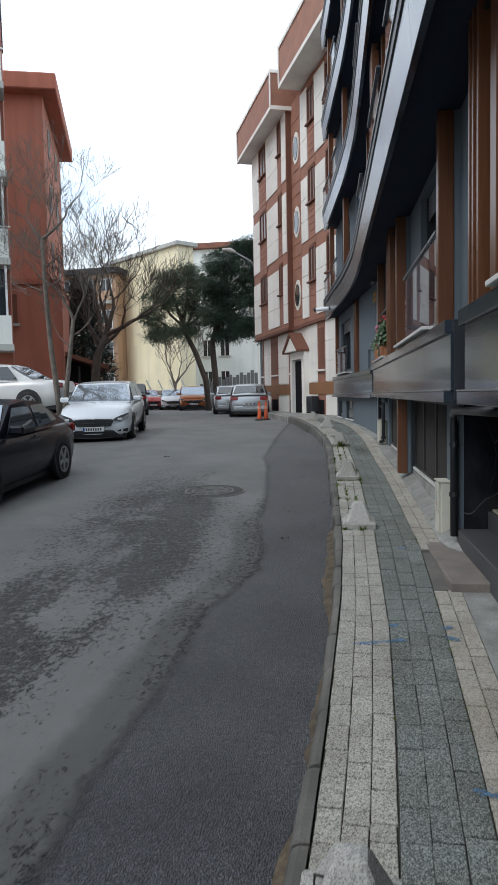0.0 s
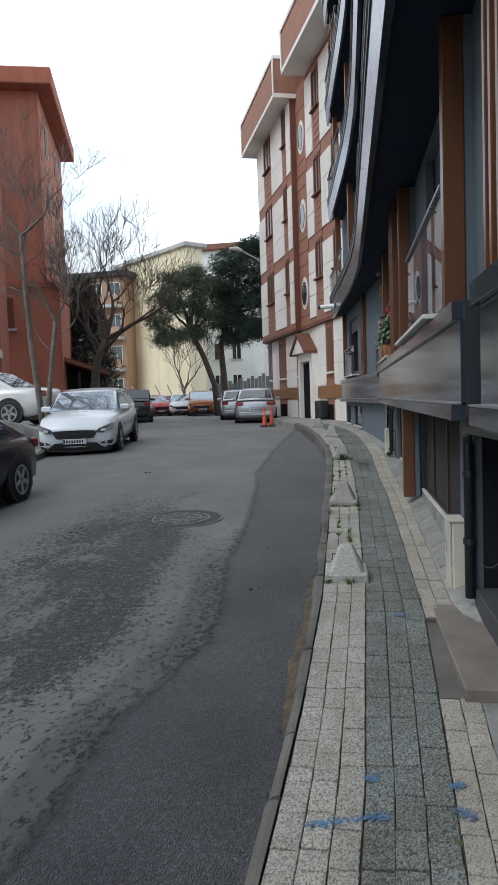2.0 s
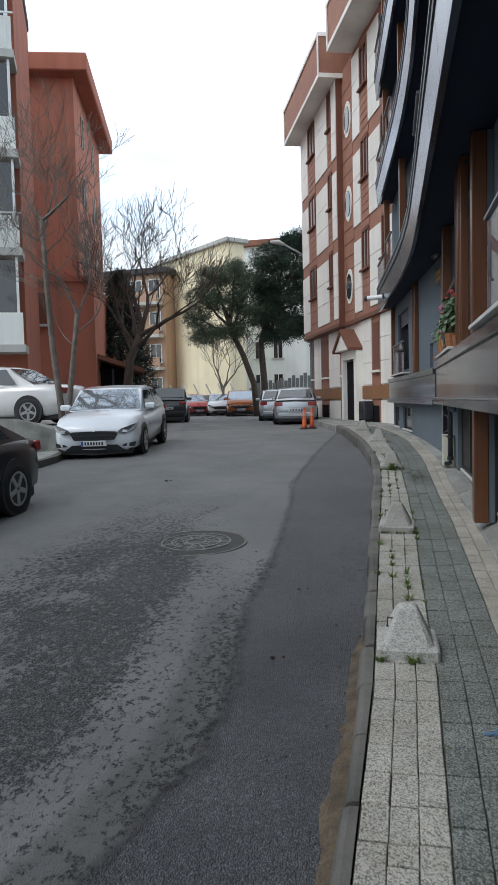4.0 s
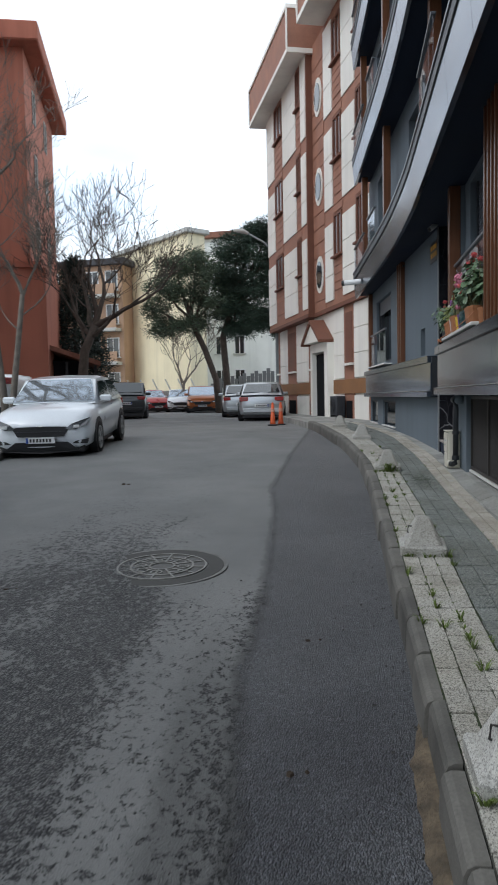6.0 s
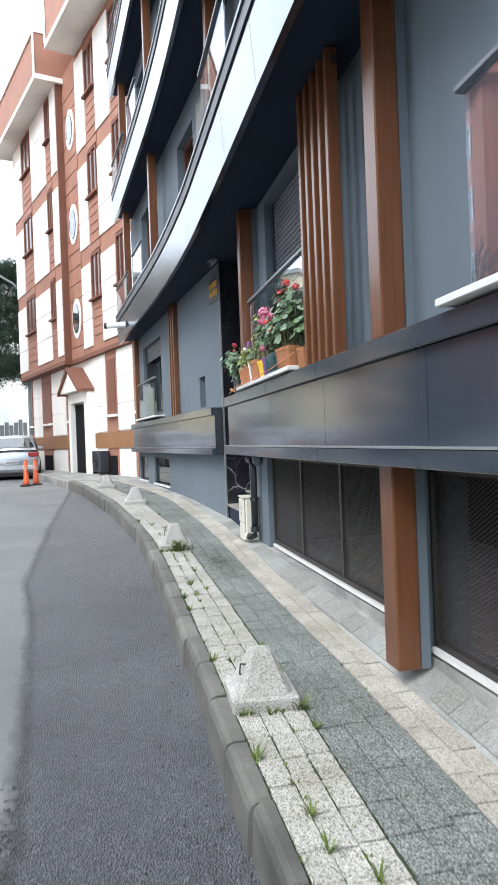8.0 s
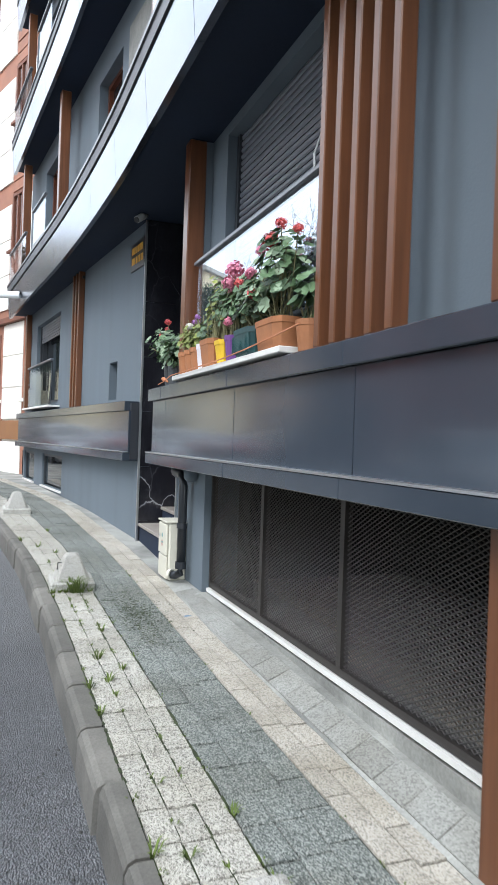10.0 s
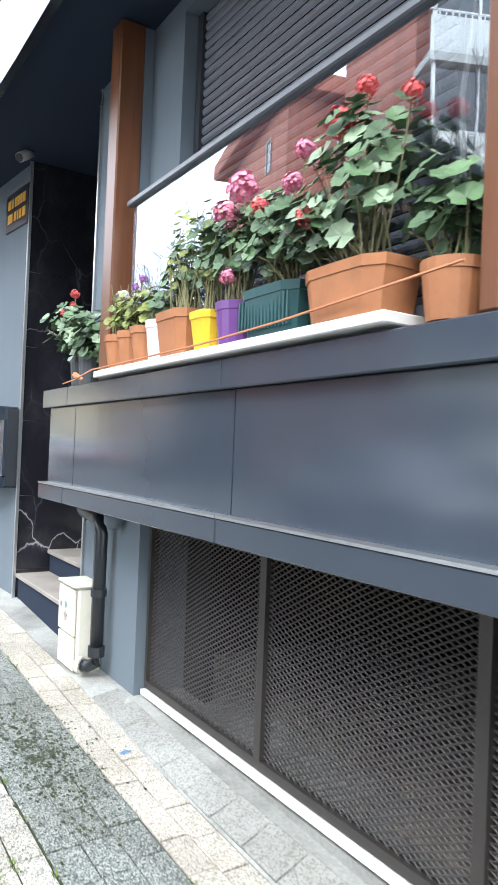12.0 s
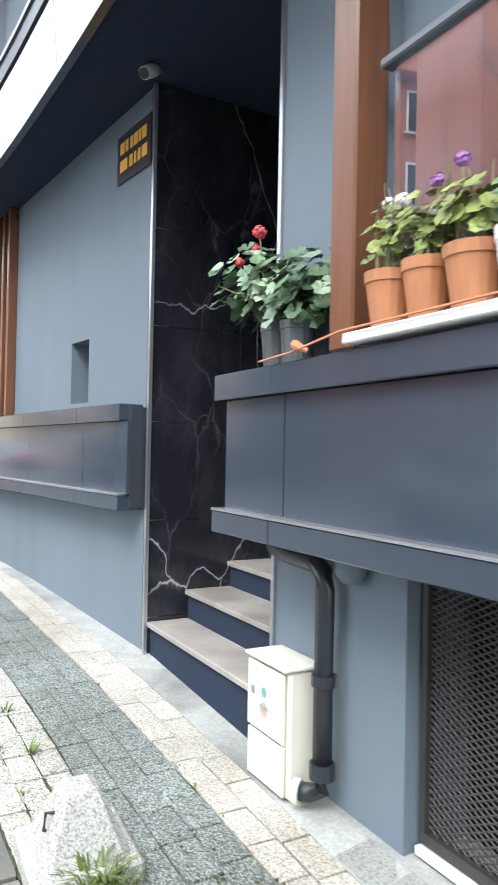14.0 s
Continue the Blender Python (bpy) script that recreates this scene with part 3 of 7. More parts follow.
# niche shade is part of this wall's dark navy colour
setting(part("wall_entrance_back", boxes((3.1, 3.2, 14.5, 16.1, 0.4, Z_SOFF)), M_SOFFIT), "back wall of the entrance niche, its shade in the navy colour", "wall")
setting(part("trim_marble_edge", boxes((1.107, 1.127, 15.935, 15.965, 0.62, Z_SOFF - 0.01)), M_STEEL), "bright steel edge strip on the marble corner", "trim")
setting(part("trim_niche_edge", boxes((1.155, 1.17, 14.545, 14.57, 0.55, Z_SOFF - 0.01)), M_STEEL), "bright steel edge strip on the niche corner", "trim")
stairs = thing("entrance_stairs", "three grey-brown stone entrance steps with dark risers", "stairs", kind="structure")
for i, (x, z) in enumerate(((1.126, 0.878), (1.364, 1.05), (1.644, 1.205), (1.92, 1.36))):
    part("tread", boxes((x, 3.1, 14.58, 15.94, z - 0.03, z), bev=0.004), M_STEP, stairs)
    part("riser", boxes((x + 0.02, 3.1, 14.585, 15.935, 0.4, z - 0.03)), M_SOFFIT, stairs, "dark stone riser")

# second entrance, with a worn slab before it
stairs2 = thing("entrance_stairs", "dark grey steps of the nearer entrance", "stairs", kind="structure")
for i in range(4):
    part("step", boxes((1.16 + 0.27 * i, 3.2, 4.97, 6.54, 0.1, 0.40 + 0.16 * i), bev=0.006), M_STEPDARK, stairs2)
slab = part("door_slab", boxes((0.885, 1.2, 5.22, 6.72, 0.10, 0.255), bev=0.008), M_SLAB)
setting(slab, "worn brown stone slab before the entrance", "step")
setting(part("wall_entrance_side", boxes((1.22, 3.2, 6.54, 6.66, 0.2, 1.56)), M_MARBLE), "dark side wall of the nearer entrance", "wall")


def ledge(name, y0, y1, m=None, face=0.9, back=1.17, joints=(), end0=True):
    """Clad parapet: proud top lip, panels with open joints, proud lower rim with a bright line."""
    t = thing(name, "anthracite metal-clad ledge under the ground-floor windows", "ledge", m, kind="structure")
    cuts = [y0] + list(joints) + [y1]
    for a, b in zip(cuts, cuts[1:]):
        part("panel", boxes((face + 0.025, back - 0.002, a + 0.004, b - 0.004, 1.655, 2.085)), M_CLAD, t)
        part("lip", boxes((face - 0.01, back - 0.002, a + 0.05, b + 0.046, 2.088, 2.19), bev=0.004), M_CLAD, t)
        part("rim", boxes((face - 0.025, back - 0.002, a + 0.02, b + 0.016, 1.56, 1.645), bev=0.004), M_CLAD, t)
        part("bright_line", boxes((face - 0.028, face + 0.03, a + 0.02, b + 0.016, 1.6465, 1.656)), M_STEEL, t, "bright steel line")
    part("backing", boxes((face + 0.05, back - 0.002, y0, y1, 1.575, 2.17)), M_TRIM, t)
    return t


ledge("parapet_ledge", 5.54, 14.575, face=0.91, joints=(7.0, 8.3, 9.57, 11.03, 12.46, 14.12))
ledge("parapet_ledge", -8.0, 4.94, joints=(-5, -2, 0.4, 1.9, 3.4))
ledge("parapet_ledge", 0.06, 7.5, m=aligned_a() @ Matrix.Translation((0, 0, -0.035)), face=-0.15, back=-0.002, joints=(0.75, 1.9, 3.4, 5.2))

# ---- the balconies' wavy fascias, slab by slab ----
FLOORS = (3.98, 6.78, 9.58, 12.38)
path = curve_pts(FASCIA, -8, 23.2, 0.4)
for k, z in enumerate(FLOORS):
    t = thing("balcony_slab", "dark balcony slab with a pale metal fascia that curves along the street", "balcony", kind="structure")
    for i in range(0, len(path) - 1, 3):
        run = [Vector(q) for q in path[i:i + 4]]
        if len(run) < 2:
            continue
        run[0], run[-1] = run[0] + (run[1] - run[0]).normalized() * 0.004, run[-1] + (run[-2] - run[-1]).normalized() * 0.004
        part("fascia_sheet", sweep(bmesh.new(), [tuple(q) for q in run], [(0.0, z), (-0.035, z + 0.44), (0.03, z + 0.46), (0.06, z + 0.02)]), M_FASCIA, t, "pale grey sheet fascia")
    part("fascia_backing", sweep(bmesh.new(), path, [(0.012, z + 0.02), (-0.02, z + 0.42), (0.02, z + 0.44), (0.05, z + 0.03)]), M_TRIM, t)
    part("edge_trim", sweep(bmesh.new(), path, [(-0.05, z + 0.465), (-0.045, z + 0.60), (0.08, z + 0.60), (0.08, z + 0.465)]), M_TRIM, t, "dark edge trim")
    part("cap", sweep(bmesh.new(), path, [(-0.06, z + 0.605), (-0.06, z + 0.64), (0.09, z + 0.64), (0.09, z + 0.605)]), M_CLADLITE, t, "grey metal cap")
    part("soffit", ribbon([(y, x + 0.05) for y, x in FASCIA], [(-8, 4.0), (30, 4.0)], -8, 23.2, lambda y, z=z: z + 0.30, 0.4, 0.22), M_SOFFIT, t, "navy underside with its shade in the colour")

# upper storeys: walls with window openings
for k, z in enumerate(FLOORS):
    z0, z1 = z + 0.30, z + 2.88
    holes = [(y, y + 1.9, z0 + 0.35, z1 - 0.35) for y in (-5.0, -1.5, 2.2, 6.8, 11.7)]
    bm = bmesh.new()
    wall_grid(bm, "y", 1.17, 1.45, -8.0, 15.9, z0, z1, holes)
    setting(part("wall_upper", bm, M_GREY), "dark blue-grey upper wall above the balconies", "wall")
    bm = bmesh.new()
    wall_grid(bm, "y", 0.0, 0.3, 0.0, 7.5, z0, z1, [(1.2, 2.3, z0 + 0.35, z1 - 0.4), (4.3, 6.0, z0 + 0.35, z1 - 0.4)])
    setting(part("wall_upper", bm, M_GREY, m=aligned_a()), "dark blue-grey upper wall of the far wing", "wall")
    for (a, b, p, q) in holes:
        w = thing("window_upper", "dark upper window with grey frame", "window", kind="structure")
        part("pane", boxes((1.36, 1.37, a, b, p, q)), M_GLASS, w)
        part("window_frame", boxes((1.30, 1.38, a, a + 0.06, p, q), (1.30, 1.38, b - 0.06, b, p, q), (1.30, 1.38, a + 0.06, b - 0.06, p, p + 0.06), (1.30, 1.38, a + 0.06, b - 0.06, q - 0.06, q), (1.30, 1.38, (a + b) / 2 - 0.04, (a + b) / 2 + 0.04, p + 0.06, q - 0.06)), M_TRIM, w)
    for a, b in ((1.2, 2.3), (4.3, 6.0)):
        w = thing("window_upper", "dark upper window of the far wing", "window", aligned_a(), kind="structure")
        part("pane", boxes((0.18, 0.19, a, b, z0 + 0.35, z1 - 0.4)), M_GLASS, w)
        part("window_frame", boxes((0.12, 0.2, a, a + 0.06, z0 + 0.35, z1 - 0.4), (0.12, 0.2, b - 0.06, b, z0 + 0.35, z1 - 0.4), (0.12, 0.2, a + 0.06, b - 0.06, z1 - 0.46, z1 - 0.4)), M_WOODD, w, "reddish timber frame")
setting(part("roof_dark_building", boxes((0.7, 9.0, -8, 15.9, 15.26, 15.5)), M_ROOFD), "flat dark roof", "roof")
setting(part("wall_building_core", boxes((3.41, 9.0, -8.0, 15.9, 0.0, 15.2), (2.5, 9.0, 15.9, 22.8, 0.0, 15.2)), M_GREY), "blind core walls of the dark building", "wall")
setting(part("wall_end", boxes((0.2, 2.5, 7.5, 7.62, 0.2, 15.2)), M_GREY, m=aligned_a()), "grey end wall of the far wing", "wall")


# ---- the brown and cream block beyond ----
BW = Matrix.Translation((0.79, 23.8, 0)) @ pose(0, 0, 0, 0, 0, 108.4)
bw = thing("apartment_block", "four-storey apartment block clad in cream panels and brown strips", "building", BW)
part("wall", boxes((-0.5, 12.9, -9.0, -0.12, 0.3, 4.35)), M_BWWHITE, bw)
part("wall", boxes((6.75, 13.1, -9.0, 0.22, 4.45, 13.5), (-0.5, 6.75, -9.0, 0.0, 4.45, 13.5)), M_BWBRICK, bw, "brown cladding")
# recess shading painted as a darker brown on the return
part("recess_side", boxes((6.71, 6.75, 0.002, 0.232, 4.45, 13.5)), M_BWDARK, bw, "brown return coloured darker for the recess shade")
part("soffit_band", boxes((6.72, 13.13, -0.125, 0.25, 4.33, 4.45), (-0.5, 6.72, -0.125, 0.03, 4.33, 4.45)), M_BWDARK, bw, "dark brown band")
UP = [(11.7, 13.08, 0.22), (8.15, 10.2, 0.22), (6.8, 7.45, 0.22), (4.45, 5.33, 0.0), (2.3, 3.5, 0.0), (0.1, 1.45, 0.0)]
for a, b, yy in UP:
    for f in range(3):
        z = 4.62 + 2.95 * f
        top = z + 2.45 if f < 2 else 13.3
        nrow = 3
        for r in range(nrow):
            h = (top - z) / nrow
            part("cream_panel", boxes((a + 0.01, b - 0.01, yy + 0.003, yy + 0.035, z + h * r + 0.012, z + h * (r + 1) - 0.012)), M_BWWHITE, bw)
WINDOWS = [(10.35, 11.55, 0.22), (7.53, 8.07, 0.22), (3.55, 4.35, 0.0), (1.55, 2.2, 0.0)]
for a, b, yy in WINDOWS:
    for f in range(3):
        z = 5.95 + 2.95 * f
        w = part("window", boxes((a, b, yy + -0.002, yy + 0.012, z, z + 1.3)), M_BWPANE, bw, "brown window with its shutter down")
        part("frame", boxes((a, a + 0.07, yy + 0.004, yy + 0.05, z, z + 1.3), (b - 0.07, b, yy + 0.004, yy + 0.05, z, z + 1.3), (a + 0.07, b - 0.07, yy + 0.004, yy + 0.05, z + 1.23, z + 1.3), ((a + b) / 2 - 0.03, (a + b) / 2 + 0.03, yy + 0.004, yy + 0.045, z, z + 1.23)), M_BWDARK, w, "brown frame")
        part("sill", boxes((a - 0.08, b + 0.08, yy + 0.004, yy + 0.13, z - 0.06, z)), M_BWDARK, w, "brown sill")
        for q in (-1.06, -0.81, -0.56, -0.31, 1.36, 1.61):
            part("cladding_board", boxes((a - 0.05, b + 0.05, yy + 0.003, yy + 0.022, z + q, z + q + 0.225), bev=0.006), M_BWBRICK, bw)
for f in range(3):
    z = 5.66 + 2.93 * f
    for nm, rr, mm, y0 in (("oval_frame", 1.0, M_BWWHITE, 0.0), ("oval_pane", 0.72, M_GLASS, 0.025)):
        bm = bmesh.new()
        bmesh.ops.create_cone(bm, cap_ends=True, segments=28, radius1=1, radius2=1, depth=0.1)
        bmesh.ops.transform(bm, matrix=Matrix.Translation((5.95, y0, z)) @ Matrix.Diagonal((0.42 * rr, 1, 0.62 * rr, 1)) @ pose(0, 0, 0, 90), verts=bm.verts)
        part(nm, bm, mm, bw)
    for r in range(6):
        part("cladding_board", boxes((5.37, 6.69, 0.003, 0.022, z - 1.35 + 0.488 * r, z - 0.89 + 0.488 * r), bev=0.006), M_BWBRICK, bw)
# parapets: brick-red faces between white bands, on wide eaves
for x0, x1, y1, z0 in ((6.6, 13.6, 0.9, 13.25), (-1.0, 5.3, 0.9, 13.5)):
    part("eave", boxes((x0, x1, -0.6, y1, z0, z0 + 0.16)), M_BWWHITE, bw, "cream eave")
    part("parapet", boxes((x0 + 0.03, x1 - 0.03, y1 - 0.2, y1 - 0.03, z0 + 0.16, z0 + 1.45), (x0 + 0.03, x0 + 0.2, -0.6, y1 - 0.2, z0 + 0.16, z0 + 1.45), (x1 - 0.2, x1 - 0.03, -0.6, y1 - 0.2, z0 + 0.16, z0 + 1.45)), M_BWBRICK, bw, "brick-red parapet")
    part("coping", boxes((x0, x1, y1 - 0.22, y1 + 0.02, z0 + 1.45, z0 + 1.58), (x0, x0 + 0.22, -0.6, y1 - 0.22, z0 + 1.45, z0 + 1.58), (x1 - 0.22, x1, -0.6, y1 - 0.22, z0 + 1.45, z0 + 1.58)), M_BWWHITE, bw, "cream coping")
    part("corner_strip", boxes((x0, x0 + 0.12, y1 - 0.02, y1 + 0.015, z0 + 0.16, z0 + 1.45)), M_BWWHITE, bw)
    part("corner_strip", boxes((x1 - 0.12, x1, y1 - 0.02, y1 + 0.015, z0 + 0.16, z0 + 1.45)), M_BWWHITE, bw)
part("roof", boxes((-0.5, 13.9, -9.0, -0.4, 13.5, 14.6)), M_ROOF, bw)
# ground floor
for a, b in ((11.2, 12.55), (7.95, 9.75), (3.8, 4.85), (1.6, 2.85)):
    for r, (z, h) in enumerate(((2.1, 0.72), (2.84, 0.72), (3.58, 0.72), (0.62, 0.95))):
        part("cream_panel", boxes((a + 0.01, b - 0.01, -0.117, -0.08, z, z + h)), M_BWWHITE, bw)
for a, b in ((9.75, 11.2), (7.3, 7.95), (2.85, 3.8), (0.7, 1.6), (12.55, 12.88)):
    part("brown_strip", boxes((a, b, -0.117, -0.09, 0.6, 4.33)), M_BWBRICK, bw)
    w = part("window", boxes((a + 0.15, b - 0.15, -0.089, -0.075, 2.55, 4.1)), M_BWDARK, bw, "shuttered brown window")
    part("sill", boxes((a + 0.05, b - 0.05, -0.089, 0.03, 2.48, 2.55)), M_BWWHITE, w)
    # the dark of the basement opening is colour, a near-black sheet
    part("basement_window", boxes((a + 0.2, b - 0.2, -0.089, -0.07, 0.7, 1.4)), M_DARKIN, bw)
part("plinth_band", boxes((7.3, 12.88, -0.07, -0.055, 1.62, 2.06), (0.7, 4.85, -0.07, -0.055, 1.62, 2.06)), M_BWOCHRE, bw, "ochre band")
part("portico", boxes((6.75, 7.0, -0.12, 0.12, 0.5, 3.35), (4.95, 5.3, -0.12, 0.12, 0.5, 3.35), (5.3, 6.75, -0.12, 0.12, 3.05, 3.35)), M_BWWHITE, bw, "white entrance portico")
part("door", boxes((5.32, 6.73, -0.11, -0.03, 0.6, 3.0)), M_DARKIN, bw, "dark entrance door")
bm = bmesh.new()
pts = [(5.05, 3.38), (7.05, 3.38), (6.05, 4.02)]
va = [bm.verts.new((x, 0.35, z)) for x, z in pts]
vb = [bm.verts.new((x, -0.11, z)) for x, z in pts]
bm.faces.new(va)
bm.faces.new(vb[::-1])
for i in range(3):
    bm.faces.new((va[i], va[(i + 1) % 3], vb[(i + 1) % 3], vb[i]))
cn = part("canopy", bm, M_BWWHITE, bw, "white gable of the entrance canopy")
for s in (-1, 1):
    bm = bmesh.new()
    q = [(6.05, 4.04), (6.05 + s * 1.12, 3.32), (6.05 + s * 1.12, 3.42), (6.05, 4.15)]
    a = [bm.verts.new((x, 0.42, z)) for x, z in q]
    b = [bm.verts.new((x, -0.11, z)) for x, z in q]
    bm.faces.new(a)
    bm.faces.new(b[::-1])
    for i in range(4):
        bm.faces.new((a[i], a[(i + 1) % 4], b[(i + 1) % 4], b[i]))
    part("canopy_roof", bm, M_BWDARK, cn, "brown tiled canopy slope")
part("downpipe", tube(bmesh.new(), [(13.0, -0.05, 0.4), (13.0, -0.05, 4.35)], 0.07), M_CORR, bw, "grey downpipe")

ac = thing("air_conditioner", "dark grey outdoor air-conditioning unit beside the entrance", "air conditioner", BW @ Matrix.Translation((3.95, 0.10, 0.885)))
part("casing", boxes((-0.36, 0.36, -0.14, 0.14, 0.06, 0.66), bev=0.015), M_TRIM, ac)
for r in (0.06, 0.13, 0.20, 0.25):
    part("fan_guard_ring", tube(bmesh.new(), [(0.06 + r * math.cos(0.524 * k), 0.15, 0.36 + r * math.sin(0.524 * k)) for k in range(13)], 0.006, 5), M_BLACK, ac)
for x in (-0.28, 0.28):
    part("foot", boxes((x - 0.04, x + 0.04, -0.15, 0.15, 0.0, 0.058)), M_BLACK, ac)

# ---- buildings across the street ----
def house(name, label, corner, ang, w, d, z0, h, wall_m, roof_m, rows, eave=0.4, eave_h=0.7, cat="building", side_rows=()):
    """A plain block: x along its front, y inward. rows: windows (a, b, z0, z1) on the front; side_rows on its end at x = w."""
    t = thing(name, label, cat, Matrix.Translation((*corner, 0)) @ pose(0, 0, 0, 0, 0, ang))
    part("wall", boxes((0, w, 0, d, z0, z0 + h)), wall_m, t)
    part("roof", boxes((-eave, w + eave, -eave, d + eave, z0 + h, z0 + h + eave_h), bev=0.05), roof_m, t)
    for a, b, p, q in rows:
        win = part("window", boxes((a, b, -0.02, 0.04, p, q)), M_GLASS, t)
        part("frame", boxes((a, a + 0.08, -0.05, -0.02, p, q), (b - 0.08, b, -0.05, -0.02, p, q), (a, b, -0.05, -0.02, q, q + 0.08), ((a + b) / 2 - 0.03, (a + b) / 2 + 0.03, -0.045, -0.02, p, q)), M_WHITEMETAL, win)
        part("sill", boxes((a - 0.1, b + 0.1, -0.16, 0.0, p - 0.09, p - 0.005)), M_PALEG, win)
    for a, b, p, q in side_rows:
        win = part("window", boxes((w - 0.04, w + 0.02, a, b, p, q)), M_GLASS, t)
        part("frame", boxes((w + 0.02, w + 0.06, a, a + 0.08, p, q), (w + 0.02, w + 0.06, b - 0.08, b, p, q), (w + 0.02, w + 0.06, a, b, q, q + 0.08)), M_PALEG, win)
    return t


red = house("apartment_house", "tall terracotta-red rendered apartment house with deep eaves", (-24.5, 29.72), 16, 11.9, 9.0, 0.5, 15.3, M_RED, M_REDD,
            [(a, a + 1.3, z, z + 1.5) for a in (3.2, 6.4, 8.55) for z in (8.25, 11.2, 13.9)], 0.7, 0.75, side_rows=[(a, a + 0.7, z, z + 1.3) for a in (2.0, 5.5) for z in (5.2, 8.1, 10.9, 13.6)])
part("storey_band", boxes((-0.1, 12.35, -0.4, 9.1, 7.0, 7.25)), M_REDD, red, "projecting red band")
part("lower_block", boxes((5.0, 12.5, -0.3, 8.6, 0.5, 7.0)), M_RED, red)
low_win = part("window", boxes((8.9, 10.45, -0.33, -0.3, 5.2, 6.55)), M_BWDARK, red, "brown shuttered window")
for i in range(9):
    part("shutter_slat", boxes((8.95, 10.4, -0.345, -0.331, 5.24 + 0.145 * i, 5.24 + 0.145 * i + 0.12)), M_BWDARK, low_win)
part("sill", boxes((8.8, 10.55, -0.42, -0.302, 5.08, 5.195)), M_PALEG, low_win)

# ---- ground-floor windows, posts and slats of the dark building ----
def timber_post(y0, y1, z0, z1, x0=0.98, x1=1.115, m=None, label="brown timber-look post on the grey facade"):
    t = thing("timber_post", label, "post", m, "brown facade posts")
    part("shaft", boxes((x0, x1, y0, y1, z0, z1), bev=0.008), M_WOOD, t)
    if x1 == 1.115:
        part("batten", boxes((1.116, 1.169, y0 + 0.01, y1 - 0.01, z0, z1)), M_GREY, t, "blue-grey batten behind the post")
    return t


timber_post(13.80, 13.93, 2.212, 4.055)
timber_post(10.15, 10.31, 2.212, 4.055)
timber_post(6.42, 6.56, 2.212, 4.055)
timber_post(4.30, 4.46, 2.212, 4.055)
timber_post(10.11, 10.28, pave_z(10.2) + rise(10.2) - 0.01, 1.555, 0.985, 1.115, label="brown timber-look post between pavement and ledge")


def slat_screen(ys, z0, z1, x0=0.945, x1=1.02, m=None):
    t = thing("slat_screen", "screen of upright brown timber slats on the ledge", "screen", m)
    first = None
    for y in ys:
        if first is None:
            first = part("slat", boxes((x0, x1, 0, 0.052, z0, z1), bev=0.005), M_WOOD, t, m=Matrix.Translation((0, y, 0)))
        else:
            twin(first, Matrix.Translation((0, y, 0)), t)
    part("fixing_rail", boxes((x1 - 0.04, x1 - 0.01, ys[0] - 0.02, ys[-1] + 0.08, z1 - 0.1, z1 - 0.06)), M_TRIM, t)
    return t


slat_screen([10.80, 10.95, 11.10, 11.25, 11.40], 2.203, 4.055)
slat_screen([4.62, 4.77, 4.92 - 0.03], 2.203, 4.055)
slat_screen([2.75, 2.93, 3.11], 2.17, 4.055, -0.085, -0.002, aligned_a())


def glass_rail(y0, y1, z0, z1, x=1.0, m=None, sheet=None):
    t = thing("glass_balustrade", "reflecting glass balustrade with a grey metal handrail", "balustrade", m, "glass balustrades")
    g = part("pane", boxes((x, x + 0.010, y0, y1 - 0.05, z0, z1)), sheet or M_RAILGLASS, t)
    g.visible_shadow = False
    part("handrail", boxes((x - 0.022, x + 0.03, y0 - 0.02, y1, z1 + 0.001, z1 + 0.032), bev=0.006), M_CLADLITE, t)
    part("bottom_channel", boxes((x - 0.01, x + 0.02, y0, y1 - 0.05, z0 - 0.03, z0 - 0.001)), M_CLADLITE, t)
    return t


glass_rail(11.50, 13.74, 2.275, 3.075, 1.045)
glass_rail(6.60, 9.33, 2.275, 3.055)
glass_rail(1.0, 3.9, 2.275, 3.055)


